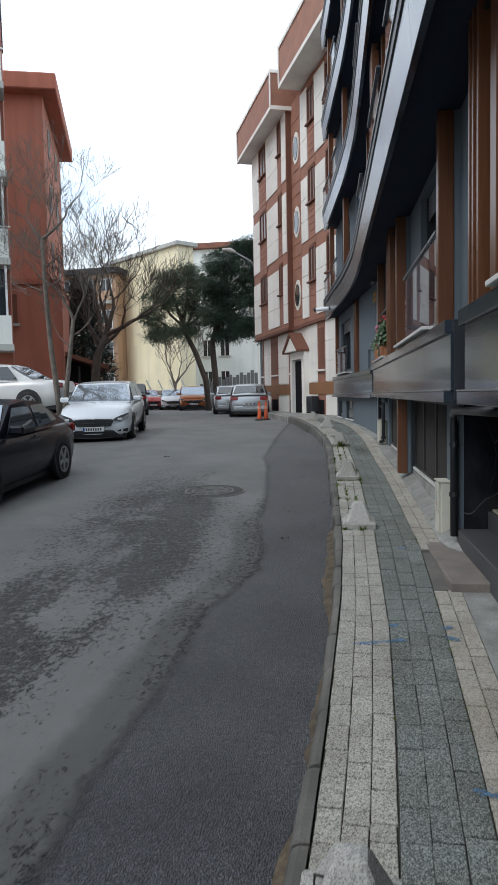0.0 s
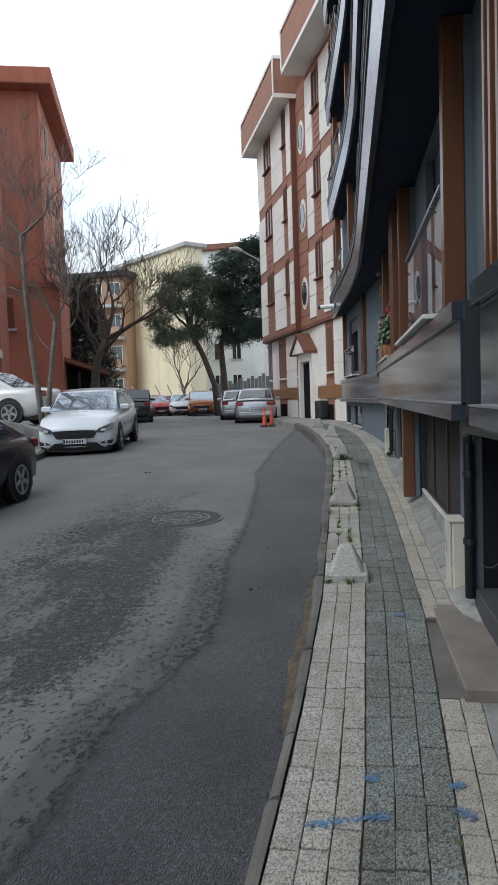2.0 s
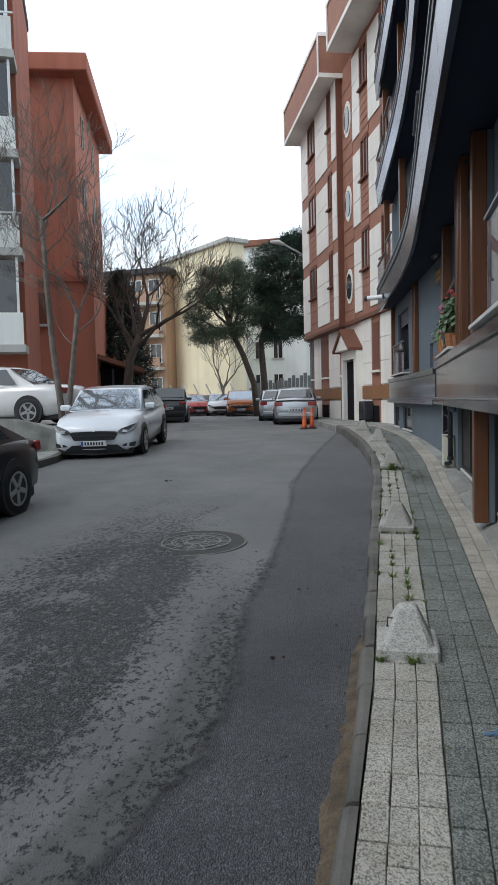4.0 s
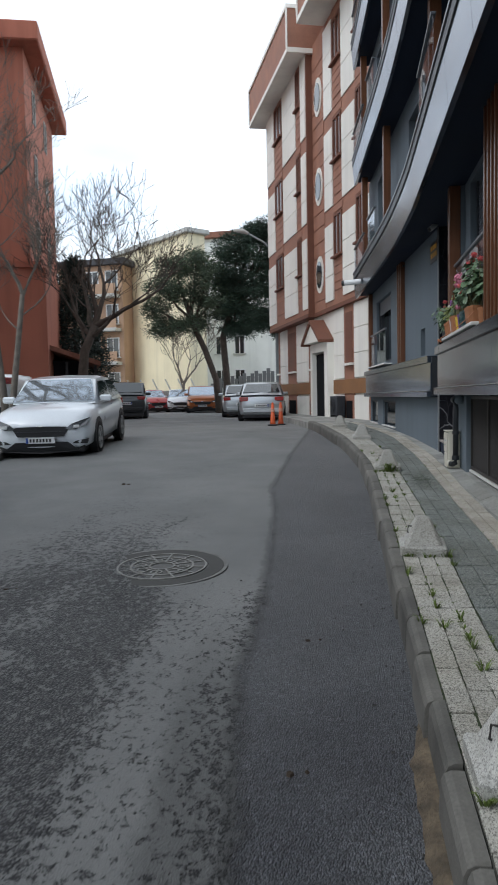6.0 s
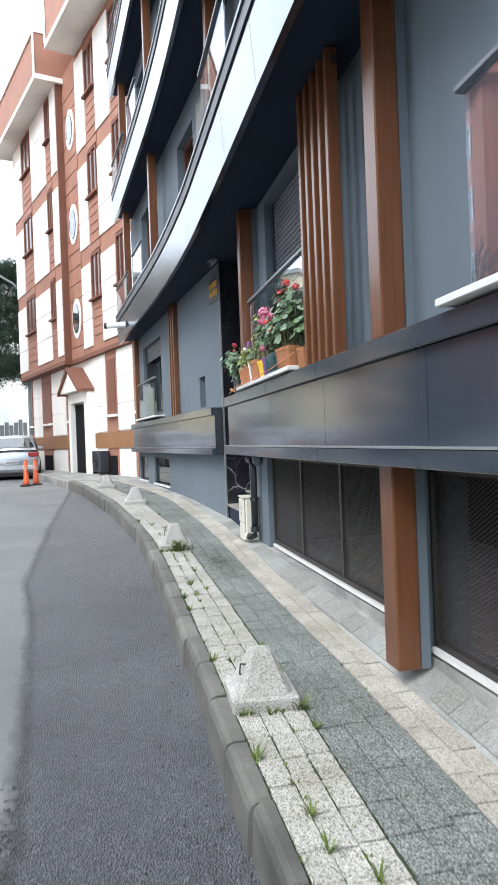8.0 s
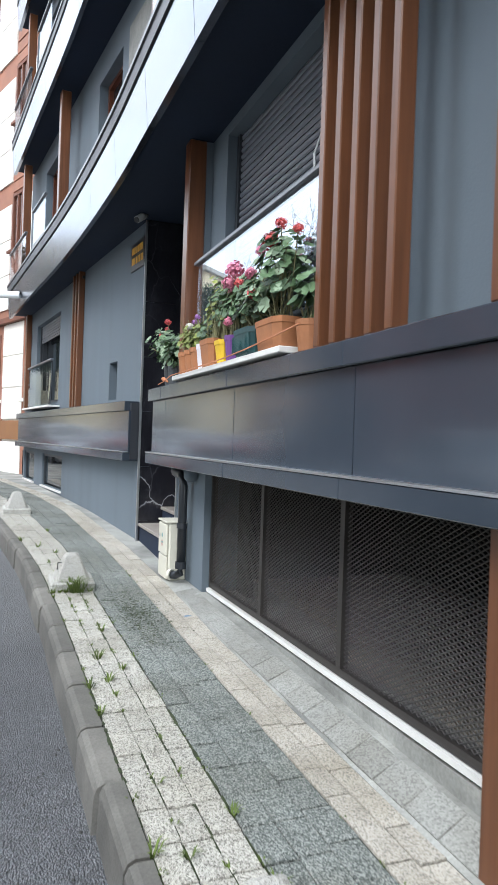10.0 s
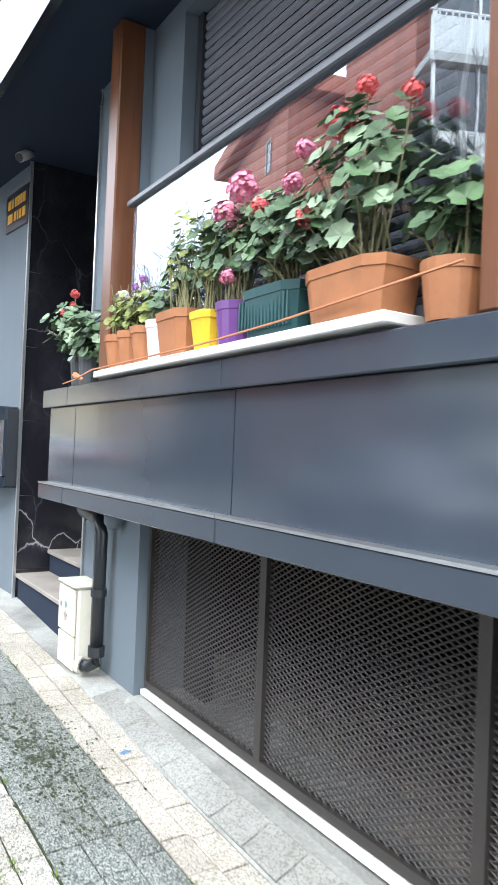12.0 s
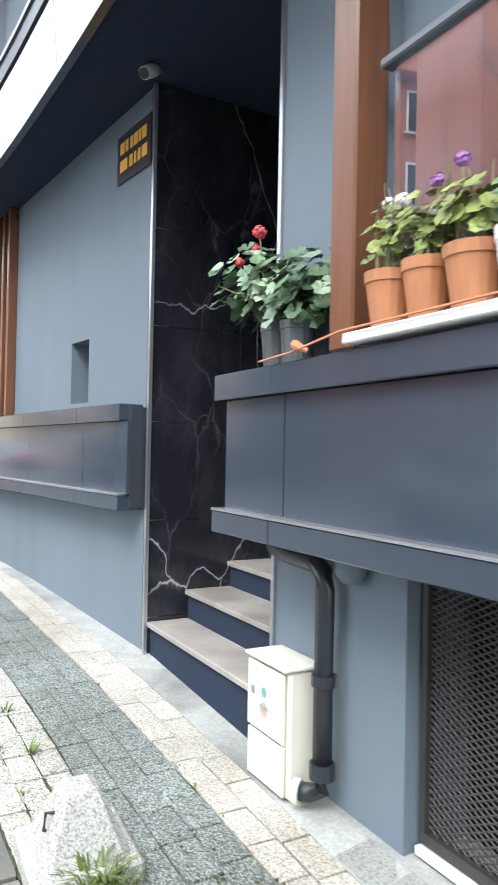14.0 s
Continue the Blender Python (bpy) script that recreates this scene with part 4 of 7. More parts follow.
def shutter_window(name, y0, y1, z0, z1, drop, label, x=1.30, m=None, curtain=False):
    """A window in its opening: jambs, pane, sill, and a roller shutter let down as far as drop."""
    t = thing(name, label, "window", m, kind="structure")
    part("window_frame", boxes((x - 0.02, x + 0.05, y0, y0 + 0.06, z0, z1), (x - 0.02, x + 0.05, y1 - 0.06, y1, z0, z1), (x - 0.02, x + 0.05, y0 + 0.06, y1 - 0.06, z0, z0 + 0.06), (x - 0.02, x + 0.05, y0 + 0.06, y1 - 0.06, z1 - 0.06, z1)), M_TRIM, t)
    part("pane", boxes((x + 0.055, x + 0.065, y0 + 0.05, y1 - 0.05, z0 + 0.05, z1 - 0.05)), M_GLASS, t)
    part("shutter_guide", boxes((x - 0.06, x - 0.022, y0 + 0.002, y0 + 0.05, z0, z1)), M_TRIM, t)
    part("shutter_guide", boxes((x - 0.06, x - 0.022, y1 - 0.05, y1 - 0.002, z0, z1)), M_TRIM, t)
    n = int((z1 - drop) / 0.046)
    first = None
    for i in range(n):
        z = z1 - 0.046 * (i + 1)
        if first is None:
            bm = bmesh.new()
            prof = [(0.0, 0.002), (-0.009, 0.012), (-0.011, 0.024), (-0.007, 0.036), (0.0, 0.043), (0.006, 0.022)]
            ra = [bm.verts.new((x - 0.035 + a, y0 + 0.052, b)) for a, b in prof]
            rb = [bm.verts.new((x - 0.035 + a, y1 - 0.052, b)) for a, b in prof]
            for k in range(6):
                bm.faces.new((ra[k], ra[(k + 1) % 6], rb[(k + 1) % 6], rb[k]))
            first = part("shutter_slat", bm, M_SHUT, t, m=Matrix.Translation((0, 0, z)))
        else:
            twin(first, Matrix.Translation((0, 0, z)), t)
    if curtain:
        bm = bmesh.new()
        k = 60
        ring = [(bm.verts.new((x + 0.16 + 0.03 * math.sin(i * 1.1), y0 + (y1 - y0) * i / k, z0)), bm.verts.new((x + 0.16 + 0.03 * math.sin(i * 1.1), y0 + (y1 - y0) * i / k, z1))) for i in range(k + 1)]
        for (a, b), (c, d) in zip(ring, ring[1:]):
            bm.faces.new((a, c, d, b))
        part("curtain", bm, M_BWDARK, t, "brown curtain")
    return t


shutter_window("window_flowers", 11.74, 13.46, 2.27, 3.98, 2.30, "wide window with its dark grey roller shutter let down")
shutter_window("window_rail", 6.70, 9.05, 2.27, 3.98, 3.70, "wide dark window behind the glass balustrade", curtain=True)
shutter_window("window_near", 1.0, 3.9, 2.3, 3.9, 3.6, "wide dark window of the first wing")
shutter_window("window_far", 4.35, 6.4, 2.3, 3.75, 3.4, "dark window of the far wing", 0.12, aligned_a())
setting(part("sill_flowers", boxes((0.875, 1.17, 11.68, 13.71, 2.204, 2.236), bev=0.004), M_WHITE), "white stone window sill under the flower pots", "sill")
setting(part("sill_rail", boxes((0.855, 1.17, 6.60, 9.31, 2.204, 2.236), bev=0.004), M_WHITE), "white stone window sill on the ledge", "sill")
setting(part("sill_near", boxes((0.855, 1.17, 0.9, 4.0, 2.204, 2.236), bev=0.004), M_WHITE), "white stone window sill on the ledge", "sill")
glass_rail(4.35, 6.5, 2.25, 2.95, -0.12, aligned_a())
for a, b in ((3.9, 5.5), (6.3, 7.4)):
    w = thing("window_basement", "low dark basement window with a white sill", "window", aligned_a(), kind="structure")
    part("pane", boxes((0.05, 0.06, a + 0.04, b - 0.04, 0.94, 1.40)), M_GLASS, w)
    part("window_frame", boxes((0.03, 0.08, a, a + 0.04, 0.90, 1.44), (0.03, 0.08, b - 0.04, b, 0.90, 1.44), (0.03, 0.08, a + 0.04, b - 0.04, 1.40, 1.44)), M_TRIM, w)
    part("window_sill", boxes((-0.03, 0.10, a - 0.03, b + 0.03, 0.87, 0.899)), M_WHITE, w)
setting(part("sill_far", boxes((-0.19, 0.0, 4.2, 6.7, 2.204, 2.236), bev=0.004), M_WHITE, m=aligned_a()), "white sill of the far wing", "sill")
timber_post(7.0, 7.15, 2.212, 4.05, -0.10, -0.001, aligned_a(), "slim brown post at the end of the far wing")


# ---- expanded-metal basement screens ----
def mesh_screen(y0, y1, z0, z1, posts):
    t = thing("mesh_screen", "brown expanded-metal screen before the dark basement", "screen", group="basement screens")
    x = 1.24
    part("bottom_bar", boxes((x - 0.02, x + 0.02, y0, y1, z0, z0 + 0.035)), M_MESH, t)
    part("top_bar", boxes((x - 0.02, x + 0.02, y0, y1, z1 - 0.035, z1)), M_MESH, t)
    cuts = [y0] + list(posts) + [y1]
    for y in cuts:
        part("upright", boxes((x - 0.022, x + 0.022, max(y0, y - 0.022), min(y1, y + 0.022), z0 + 0.036, z1 - 0.036)), M_MESH, t)
    for a, b in zip(cuts, cuts[1:]):
        bm = bmesh.new()
        w, h, dy, slant = b - a, z1 - z0 - 0.07, 0.043, 0.52
        for s in (1, -1):
            k = -int(h / slant / dy) - 1
            while k * dy < w + h / slant:
                # a diagonal strand, clipped to the panel
                p0, p1 = k * dy, k * dy + h / slant
                lo, hi = max(0.0, p0), min(w, p1)
                if hi - lo > 0.01:
                    za, zb = (lo - p0) * slant, (hi - p0) * slant
                    if s < 0:
                        lo, hi = w - lo, w - hi
                    p, r = Vector((x, a + lo, z0 + 0.035 + za)), Vector((x, a + hi, z0 + 0.035 + zb))
                    ra, rb = ([bm.verts.new(e + Vector((dx, 0, dz))) for dx, dz in ((-0.003, 0), (0, 0.0041), (0.003, 0), (0, -0.0041))] for e in (p, r))
                    for e in range(4):
                        bm.faces.new((ra[e], ra[(e + 1) % 4], rb[(e + 1) % 4], rb[e]))
                k += 1
        part("mesh_sheet", bm, M_MESH, t, "expanded metal mesh")
    return t


mesh_screen(11.62 - 1.3, 13.72, 0.66, 1.54, (11.62, 12.67))
mesh_screen(7.17, 10.18, 0.60, 1.54, (8.2, 9.2))
setting(part("threshold", sweep(bmesh.new(), [(1.2, 10.28), (1.2, 13.72)], [(0.0, 0.628), (0.0, 0.653), (0.07, 0.653), (0.07, 0.628)]), M_WHITE), "white threshold strip under the mesh screen", "threshold")
setting(part("threshold", sweep(bmesh.new(), [(1.19, 7.17), (1.19, 10.18)], [(0.0, 0.572), (0.0, 0.597), (0.07, 0.597), (0.07, 0.572)]), M_WHITE), "white threshold strip under the mesh screen", "threshold")


# ---- gas cabinets, pipes, camera, sign ----
def gas_cabinet(x0, x1, y0, y1, z0, z1):
    t = thing("gas_cabinet", "cream metal gas meter cabinet at the foot of the wall", "cabinet", group="gas cabinets")
    part("body", boxes((x0 + 0.02, x1, y0, y1, z0, z1), bev=0.012), M_CREAM, t)
    part("door", boxes((x0, x0 + 0.018, y0 + 0.015, y1 - 0.015, z0 + 0.20, z1 - 0.012), bev=0.005), M_CREAM, t)
    part("lower_panel", boxes((x0 + 0.004, x0 + 0.018, y0 + 0.015, y1 - 0.015, z0 + 0.01, z0 + 0.19), bev=0.004), M_CREAM, t)
    part("top_cap", boxes((x0 - 0.004, x1, y0 - 0.006, y1 + 0.006, z1 + 0.001, z1 + 0.016), bev=0.004), M_CREAM, t)
    part("lock", boxes((x0 - 0.005, x0 - 0.001, y1 - 0.075, y1 - 0.055, z0 + 0.33, z0 + 0.36)), M_STEEL, t)
    bm = bmesh.new()
    bmesh.ops.create_circle(bm, cap_ends=True, segments=16, radius=0.02)
    part("round_mark", bm, M_SIGNTEAL, t, "round teal mark", m=pose(x0 - 0.002, (y0 + y1) / 2, z1 - 0.11, 0, -90, 0))
    part("text_bar", boxes((x0 - 0.003, x0 - 0.001, (y0 + y1) / 2 - 0.03, (y0 + y1) / 2 + 0.03, z1 - 0.172, z1 - 0.162)), M_SIGNTEAL, t)
    bm = bmesh.new()
    bmesh.ops.create_circle(bm, cap_ends=True, segments=20, radius=0.028)
    part("round_sticker", bm, M_SIGNPINK, t, "faded red sticker", m=pose(x0 - 0.002, (y0 + y1) / 2, z0 + 0.29, 0, -90, 0))
    return t


M_SIGNTEAL = mat("teal_print", (0.16, 0.36, 0.34), 0.5, bump=0.0)
M_SIGNPINK = mat("faded_red_print", (0.55, 0.33, 0.27), 0.6, bump=0.0, v=0.4, s1=60)
gas_cabinet(1.0, 1.168, 14.19, 14.485, pave_z(14.3) - 0.0, 1.083)
gas_cabinet(1.05, 1.168, 6.90, 7.16, pave_z(7.0), 0.775)

pipe = thing("drain_pipe", "black plastic drain pipe with brackets below the ledge", "pipe")
part("run", tube(bmesh.new(), [(1.13, 14.50, 1.50), (1.11, 14.40, 1.49), (1.10, 14.16, 1.485), (1.095, 14.10, 1.46), (1.095, 14.085, 1.40), (1.095, 14.085, 0.74)], 0.036, 10), M_PIPE, pipe, smooth=True)
part("collar", tube(bmesh.new(), [(1.095, 14.085, 1.06), (1.095, 14.085, 1.10)], 0.044, 12), M_PIPE, pipe)
part("collar", tube(bmesh.new(), [(1.095, 14.085, 0.735), (1.095, 14.085, 0.79)], 0.046, 12), M_PIPE, pipe)
part("elbow", tube(bmesh.new(), [(1.095, 14.085, 0.75), (1.09, 14.08, 0.70), (1.06, 14.11, 0.68), (1.03, 14.14, 0.68)], 0.034, 10), M_PIPE, pipe, smooth=True)
part("cap_ring", tube(bmesh.new(), [(1.035, 14.13, 0.68), (1.02, 14.15, 0.68)], 0.045, 14), M_CREAM, pipe, "beige ring")
bulb = thing("pipe_bend", "grey round pipe bend under the ledge", "pipe")
part("bend", tube(bmesh.new(), [(1.12, 13.97, 1.555), (1.12, 13.97, 1.47), (1.12, 13.97, 1.44)], [0.055, 0.055, 0.03], 14), M_GREY, bulb, smooth=True)
pipe2 = thing("drain_pipe", "black drain pipe beside the nearer entrance", "pipe")
part("run", tube(bmesh.new(), [(1.15, 4.9, 1.50), (1.10, 5.2, 1.50), (1.10, 6.3, 1.48), (1.12, 6.50, 1.44), (1.13, 6.52, 1.36), (1.13, 6.52, 0.34)], 0.036, 10), M_PIPE, pipe2, smooth=True)
for z in (0.7, 1.15):
    part("collar", tube(bmesh.new(), [(1.13, 6.52, z), (1.13, 6.52, z + 0.04)], 0.044, 12), M_PIPE, pipe2)


def security_camera(m):
    t = thing("security_camera", "small grey dome-and-bullet security camera under the soffit", "camera", m)
    part("mount", tube(bmesh.new(), [(0, 0, 0.0), (0, 0, -0.07)], [0.04, 0.03], 12), M_BLACK, t)
    part("arm", tube(bmesh.new(), [(0, 0, -0.06), (-0.04, -0.02, -0.10), (-0.07, 0.02, -0.11)], 0.014, 8), M_BLACK, t)
    part("housing", tube(bmesh.new(), [(-0.05, 0.03, -0.10), (-0.09, 0.00, -0.13), (-0.16, -0.05, -0.19)], [0.03, 0.038, 0.036], 12), M_CREAMGREY, t, smooth=True)
    part("lens", tube(bmesh.new(), [(-0.16, -0.05, -0.19), (-0.166, -0.055, -0.196)], 0.03, 12), M_BLACK, t)
    return t


M_CREAMGREY = mat("light_grey_plastic", (0.5, 0.51, 0.51), 0.45, bump=0.03)
M_GOLD = mat("gold_letters", (0.62, 0.33, 0.05), 0.45, bump=0.0)
security_camera(pose(1.13, 15.80, 4.17))
plate = thing("name_plate", "black glossy building name plate with two gold lines of writing", "sign", aligned_a())
part("board", boxes((-0.018, -0.002, 0.06, 0.54, 3.60, 3.91), bev=0.003), M_PIPE, plate)
for z, spans in ((3.84, ((0.17, 0.23), (0.245, 0.28), (0.295, 0.35), (0.365, 0.40), (0.43, 0.47), (0.485, 0.55))), (3.725, ((0.16, 0.23), (0.25, 0.29), (0.31, 0.34), (0.36, 0.41), (0.44, 0.55)))):
    for a, b in spans:
        part("letter_bar", boxes((-0.0215, -0.019, a - 0.06, b - 0.06, z - 0.06, z + 0.015)), M_GOLD, plate)
lamp = thing("wall_lamp", "white cylindrical spotlight on a bracket at the fascia", "lamp", pose(0.0, 21.6, 4.16))
part("housing", tube(bmesh.new(), [(0.10, -0.1, 0.0), (-0.28, 0.05, 0.0)], 0.06, 12), M_WHITEMETAL, lamp)
part("lens", tube(bmesh.new(), [(-0.28, 0.05, 0.0), (-0.34, 0.07, 0.0)], 0.062, 12), M_BLACK, lamp)
part("bracket", tube(bmesh.new(), [(0.08, -0.09, 0.0), (0.13, -0.1, 0.1)], 0.02, 6), M_BLACK, lamp)

# ---- what stands on the balconies above ----
for f, z in enumerate(FLOORS[:3]):
    z0 = z + 0.645
    for a, b in ((5.2, 7.4), (8.3, 10.1), (12.2, 13.6)) if f == 0 else ((6.0, 8.2), (9.4, 11.5), (13.0, 14.6)):
        xx = lerp_table(FASCIA, (a + b) / 2)
        glass_rail(a, b, z0 + 0.031, z0 + 0.62, xx - 0.005)
    for y in ((10.7, 12.0, 14.6, 7.7) if f == 0 else (9.0, 12.2, 15.2)):
        timber_post(y, y + 0.15, z + 0.32, z + 2.78, 0.84, 1.0)
    for s, y in ((1, 3.3), (1, 6.55)):
        timber_post(y, y + 0.13, z + 0.32, z + 2.78, -0.30, -0.16, aligned_a(), "brown post on a far-wing balcony")
    for a, b in ((3.2, 4.2), (5.4, 7.2)):
        glass_rail(a, b, z0 + 0.031, z0 + 0.55, -0.5 if a < 4 else -0.42, aligned_a())
slat_screen([10.95, 11.08, 11.21, 11.34, 11.47], 4.30, 6.76, 0.72, 0.82)
slat_screen([12.9, 13.03, 13.16], 7.10, 9.56, 0.72, 0.82)
stone = part("stone_panel", boxes((-0.03, -0.002, 0.05, 0.85, 4.45, 6.5)), M_CONC, m=aligned_a())
tagged(stone, "rough grey stone panel on the upper wall", "panel", kind="structure")

# ---- flower pots on the sill ----
M_TERRA = mat("terracotta", (0.37, 0.15, 0.062), 0.7, v=0.14, s1=8, bump=0.1)
M_YPOT = mat("yellow_plastic", (0.72, 0.47, 0.03), 0.4, v=0.04, bump=0.02)
M_PPOT = mat("purple_plastic", (0.13, 0.045, 0.20), 0.4, v=0.05, bump=0.02)
M_GPOT = mat("dark_green_plastic", (0.02, 0.075, 0.08), 0.4, v=0.08, bump=0.02)
M_WPOT = mat("pale_plastic", (0.68, 0.64, 0.66), 0.5, v=0.05, bump=0.02)
M_KPOT = mat("dark_grey_plastic", (0.05, 0.055, 0.058), 0.5, v=0.1, bump=0.03)
M_LEAF = mat("geranium_leaf", (0.11, 0.195, 0.10), 0.55, v=0.25, s1=14, s2=90, bump=0.1, island=0.5)
M_LEAF2 = mat("yellowing_leaf", (0.26, 0.31, 0.085), 0.6, v=0.3, s1=14, s2=90, bump=0.1, island=0.5)
M_LEAFG = mat("pale_underleaf", (0.27, 0.36, 0.25), 0.6, v=0.2, s1=14, bump=0.1, island=0.35)
M_STEM = mat("plant_stem", (0.2, 0.19, 0.09), 0.7, v=0.25, s1=20, bump=0.1)
M_REDF = mat("coral_red_petals", (0.88, 0.13, 0.14), 0.6, v=0.2, s1=40, bump=0.0, island=0.35)
M_PINKF = mat("pink_petals", (0.92, 0.30, 0.46), 0.6, v=0.2, s1=40, bump=0.0, island=0.3)
M_WHITEF = mat("white_petals", (0.78, 0.75, 0.68), 0.6, v=0.1, s1=40, bump=0.0)
M_LILACF = mat("lilac_petals", (0.38, 0.16, 0.45), 0.6, v=0.2, s1=40, bump=0.0)
rng = random.Random(11)


def leaf(bm, c, n, r, lobes=7):
    """A round scalloped leaf, cupped to its middle."""
    n = n.normalized()
    a = n.cross(Vector((0.3, 0.2, 1))).normalized()
    b = n.cross(a)
    mid = bm.verts.new(c - n * r * 0.22)
    ph = rng.random() * 6.28
    rim = []
    for i in range(lobes * 2):
        t = ph + math.pi * i / lobes
        q = r * (1.0 if i % 2 else 0.84) * (0.92 + 0.16 * rng.random())
        rim.append(bm.verts.new(c + q * (math.cos(t) * a + math.sin(t) * b) + n * (0.06 * r * rng.uniform(-1, 1.5))))
    for i in range(1, lobes * 2):
        bm.faces.new((mid, rim[i - 1], rim[i]))


def pot_bm(w, d, h, taper=0.8, seg=0, ribs=0):
    """An open pot: square with rounded corners (seg 0) or round; rolled rim."""
    bm = bmesh.new()
    k = seg or 16

    def ring(fx, z):
        out = []
        for i in range(k):
            t = 2 * math.pi * (i + 0.5) / k
            cx, cy = math.cos(t), math.sin(t)
            if not seg:
                p = 5.0
                q = (abs(cx) ** p + abs(cy) ** p) ** (-1 / p)
                cx, cy = cx * q, cy * q
            out.append(bm.verts.new((d / 2 * fx * cx, w / 2 * fx * cy, z)))
        return out
    prof = [(taper, 0.0), (taper + (1 - taper) * 0.8, h * 0.8), (1.0, h * 0.81), (1.02, h), (0.93, h), (0.9, h * 0.86)]
    rings = [ring(f, z) for f, z in prof]
    for a, b in zip(rings, rings[1:]):
        for i in range(k):
            bm.faces.new((a[i], a[(i + 1) % k], b[(i + 1) % k], b[i]))
    bm.faces.new(rings[0][::-1])
    soil_z = h * 0.86
    return bm, soil_z


def bloom(bm, c, r, n=130):
    for _ in range(n):
        v = Vector((rng.gauss(0, 1), rng.gauss(0, 1), rng.gauss(0, 0.8) + 0.25)).normalized()
        p = c + v * r * rng.uniform(0.5, 1.0)
        a = v.cross(Vector((0.2, 0.9, 0.3))).normalized()
        b = v.cross(a)
        s = r * rng.uniform(0.15, 0.26)
        q = [bm.verts.new(p + s * (math.cos(t) * a + math.sin(t) * b) + v * s * 0.3 * (i % 2)) for i, t in enumerate((0, 1.25, 2.5, 3.77, 5.03))]
        bm.faces.new(q)


def pot_plant(name, label, y, x, w, d, h, pot_m, blobs, n, r, leaf_m=None, taper=0.8, seg=0, flowers=(), base=2.237, bare=0, leaf2=None, ribs=0):
    """A potted plant. blobs: where its leaves gather, (dx, dy, dz, sx, sy, sz) from the pot's base."""
    t = thing(name, label, "plant", pose(x, y, base), "flower pots on the window sill")
    bm, sz = pot_bm(w, d, h, taper, seg)
    part("pot", bm, pot_m, t)
    part("soil", boxes((-d * 0.3, d * 0.3, -w * 0.3, w * 0.3, sz - 0.02, sz)), M_SOIL, t)
    for i in range(ribs):
        yy = -w * 0.44 + w * 0.88 * i / (ribs - 1)
        part("rib", boxes((-d * 0.475, -d * 0.44, yy * 0.95 - 0.004, yy * 0.95 + 0.004, h * 0.12, h * 0.78)), pot_m, t)
    stems, green, dull = bmesh.new(), bmesh.new(), bmesh.new()
    for i in range(n):
        bx, by, bz, sx, sy, szz = blobs[rng.randrange(len(blobs))]
        v = Vector((rng.gauss(0, 0.5), rng.gauss(0, 0.5), rng.gauss(0, 0.5)))
        if v.length > 1.1:
            v = v.normalized() * rng.uniform(0.7, 1.1)
        c = Vector((bx + sx * v.x, by + sy * v.y, max(sz + 0.02, bz + szz * v.z)))
        nrm = Vector((v.x * 0.9 - 0.35, v.y * 0.7 - 0.15, 0.75 + v.z * 0.5)) + Vector((rng.uniform(-0.4, 0.4), rng.uniform(-0.4, 0.4), rng.uniform(-0.3, 0.3)))
        leaf(dull if leaf2 is not None and rng.random() < 0.3 else green, c, nrm, r * rng.uniform(0.6, 1.15))
        if i % 6 == 0:
            root = Vector((rng.uniform(-1, 1) * d * 0.25, rng.uniform(-1, 1) * w * 0.3, sz - 0.01))
            midp = root.lerp(c, 0.5) + Vector((0, 0, 0.03))
            tube(stems, [root, midp, c], [0.004, 0.003, 0.002], 4, False)
    for i in range(bare):
        root = Vector((rng.uniform(-1, 1) * d * 0.25, rng.uniform(-1, 1) * w * 0.35, sz - 0.01))
        tip = root + Vector((rng.uniform(-0.06, 0.06), rng.uniform(-0.1, 0.1), rng.uniform(0.12, 0.3)))
        tube(stems, [root, root.lerp(tip, 0.5) + Vector((0.01, 0.01, 0.02)), tip], [0.0045, 0.0035, 0.002], 4, False)
    for k, (fx, fy, fz, fr, fm) in enumerate(flowers):
        tube(stems, [(0, fy * 0.4, sz), (fx * 0.6, fy * 0.8, fz * 0.6 + sz * 0.3), (fx, fy, fz - fr * 0.3)], [0.004, 0.003, 0.003], 4, False)
        bm = bmesh.new()
        bloom(bm, Vector((fx, fy, fz)), fr)
        part("flower_head", bm, fm, t)
    part("stalk", stems, M_STEM, t)
    part("foliage", green, leaf_m or M_LEAF, t)
    if leaf2 is not None:
        part("pale_foliage", dull, leaf2, t)
    else:
        dull.free()
    return t


PX = 0.965
pot_plant("potted_plant", "small terracotta pot with a thin yellowing plant on the white sill", 13.60, PX, 0.15, 0.15, 0.165, M_TERRA, [(0, 0, 0.27, 0.09, 0.10, 0.09)], 60, 0.028, M_LEAF2, seg=18, taper=0.7, flowers=[(0, 0.0, 0.36, 0.03, M_WHITEF), (-0.02, -0.07, 0.35, 0.025, M_WHITEF)], bare=8)
pot_plant("potted_plant", "small terracotta pot with a thin yellowing plant on the white sill", 13.44, PX, 0.15, 0.15, 0.165, M_TERRA, [(0, 0, 0.26, 0.09, 0.09, 0.09)], 60, 0.027, M_LEAF2, seg=18, taper=0.7, flowers=[(-0.02, -0.05, 0.36, 0.022, M_LILACF)], bare=8)
pot_plant("potted_plant", "small terracotta pot with pale leaves and lilac blooms", 13.275, PX, 0.16, 0.16, 0.165, M_TERRA, [(0, 0, 0.26, 0.09, 0.1, 0.09)], 55, 0.032, M_LEAF2, seg=18, taper=0.7, flowers=[(-0.03, 0.02, 0.38, 0.022, M_LILACF)], bare=6)
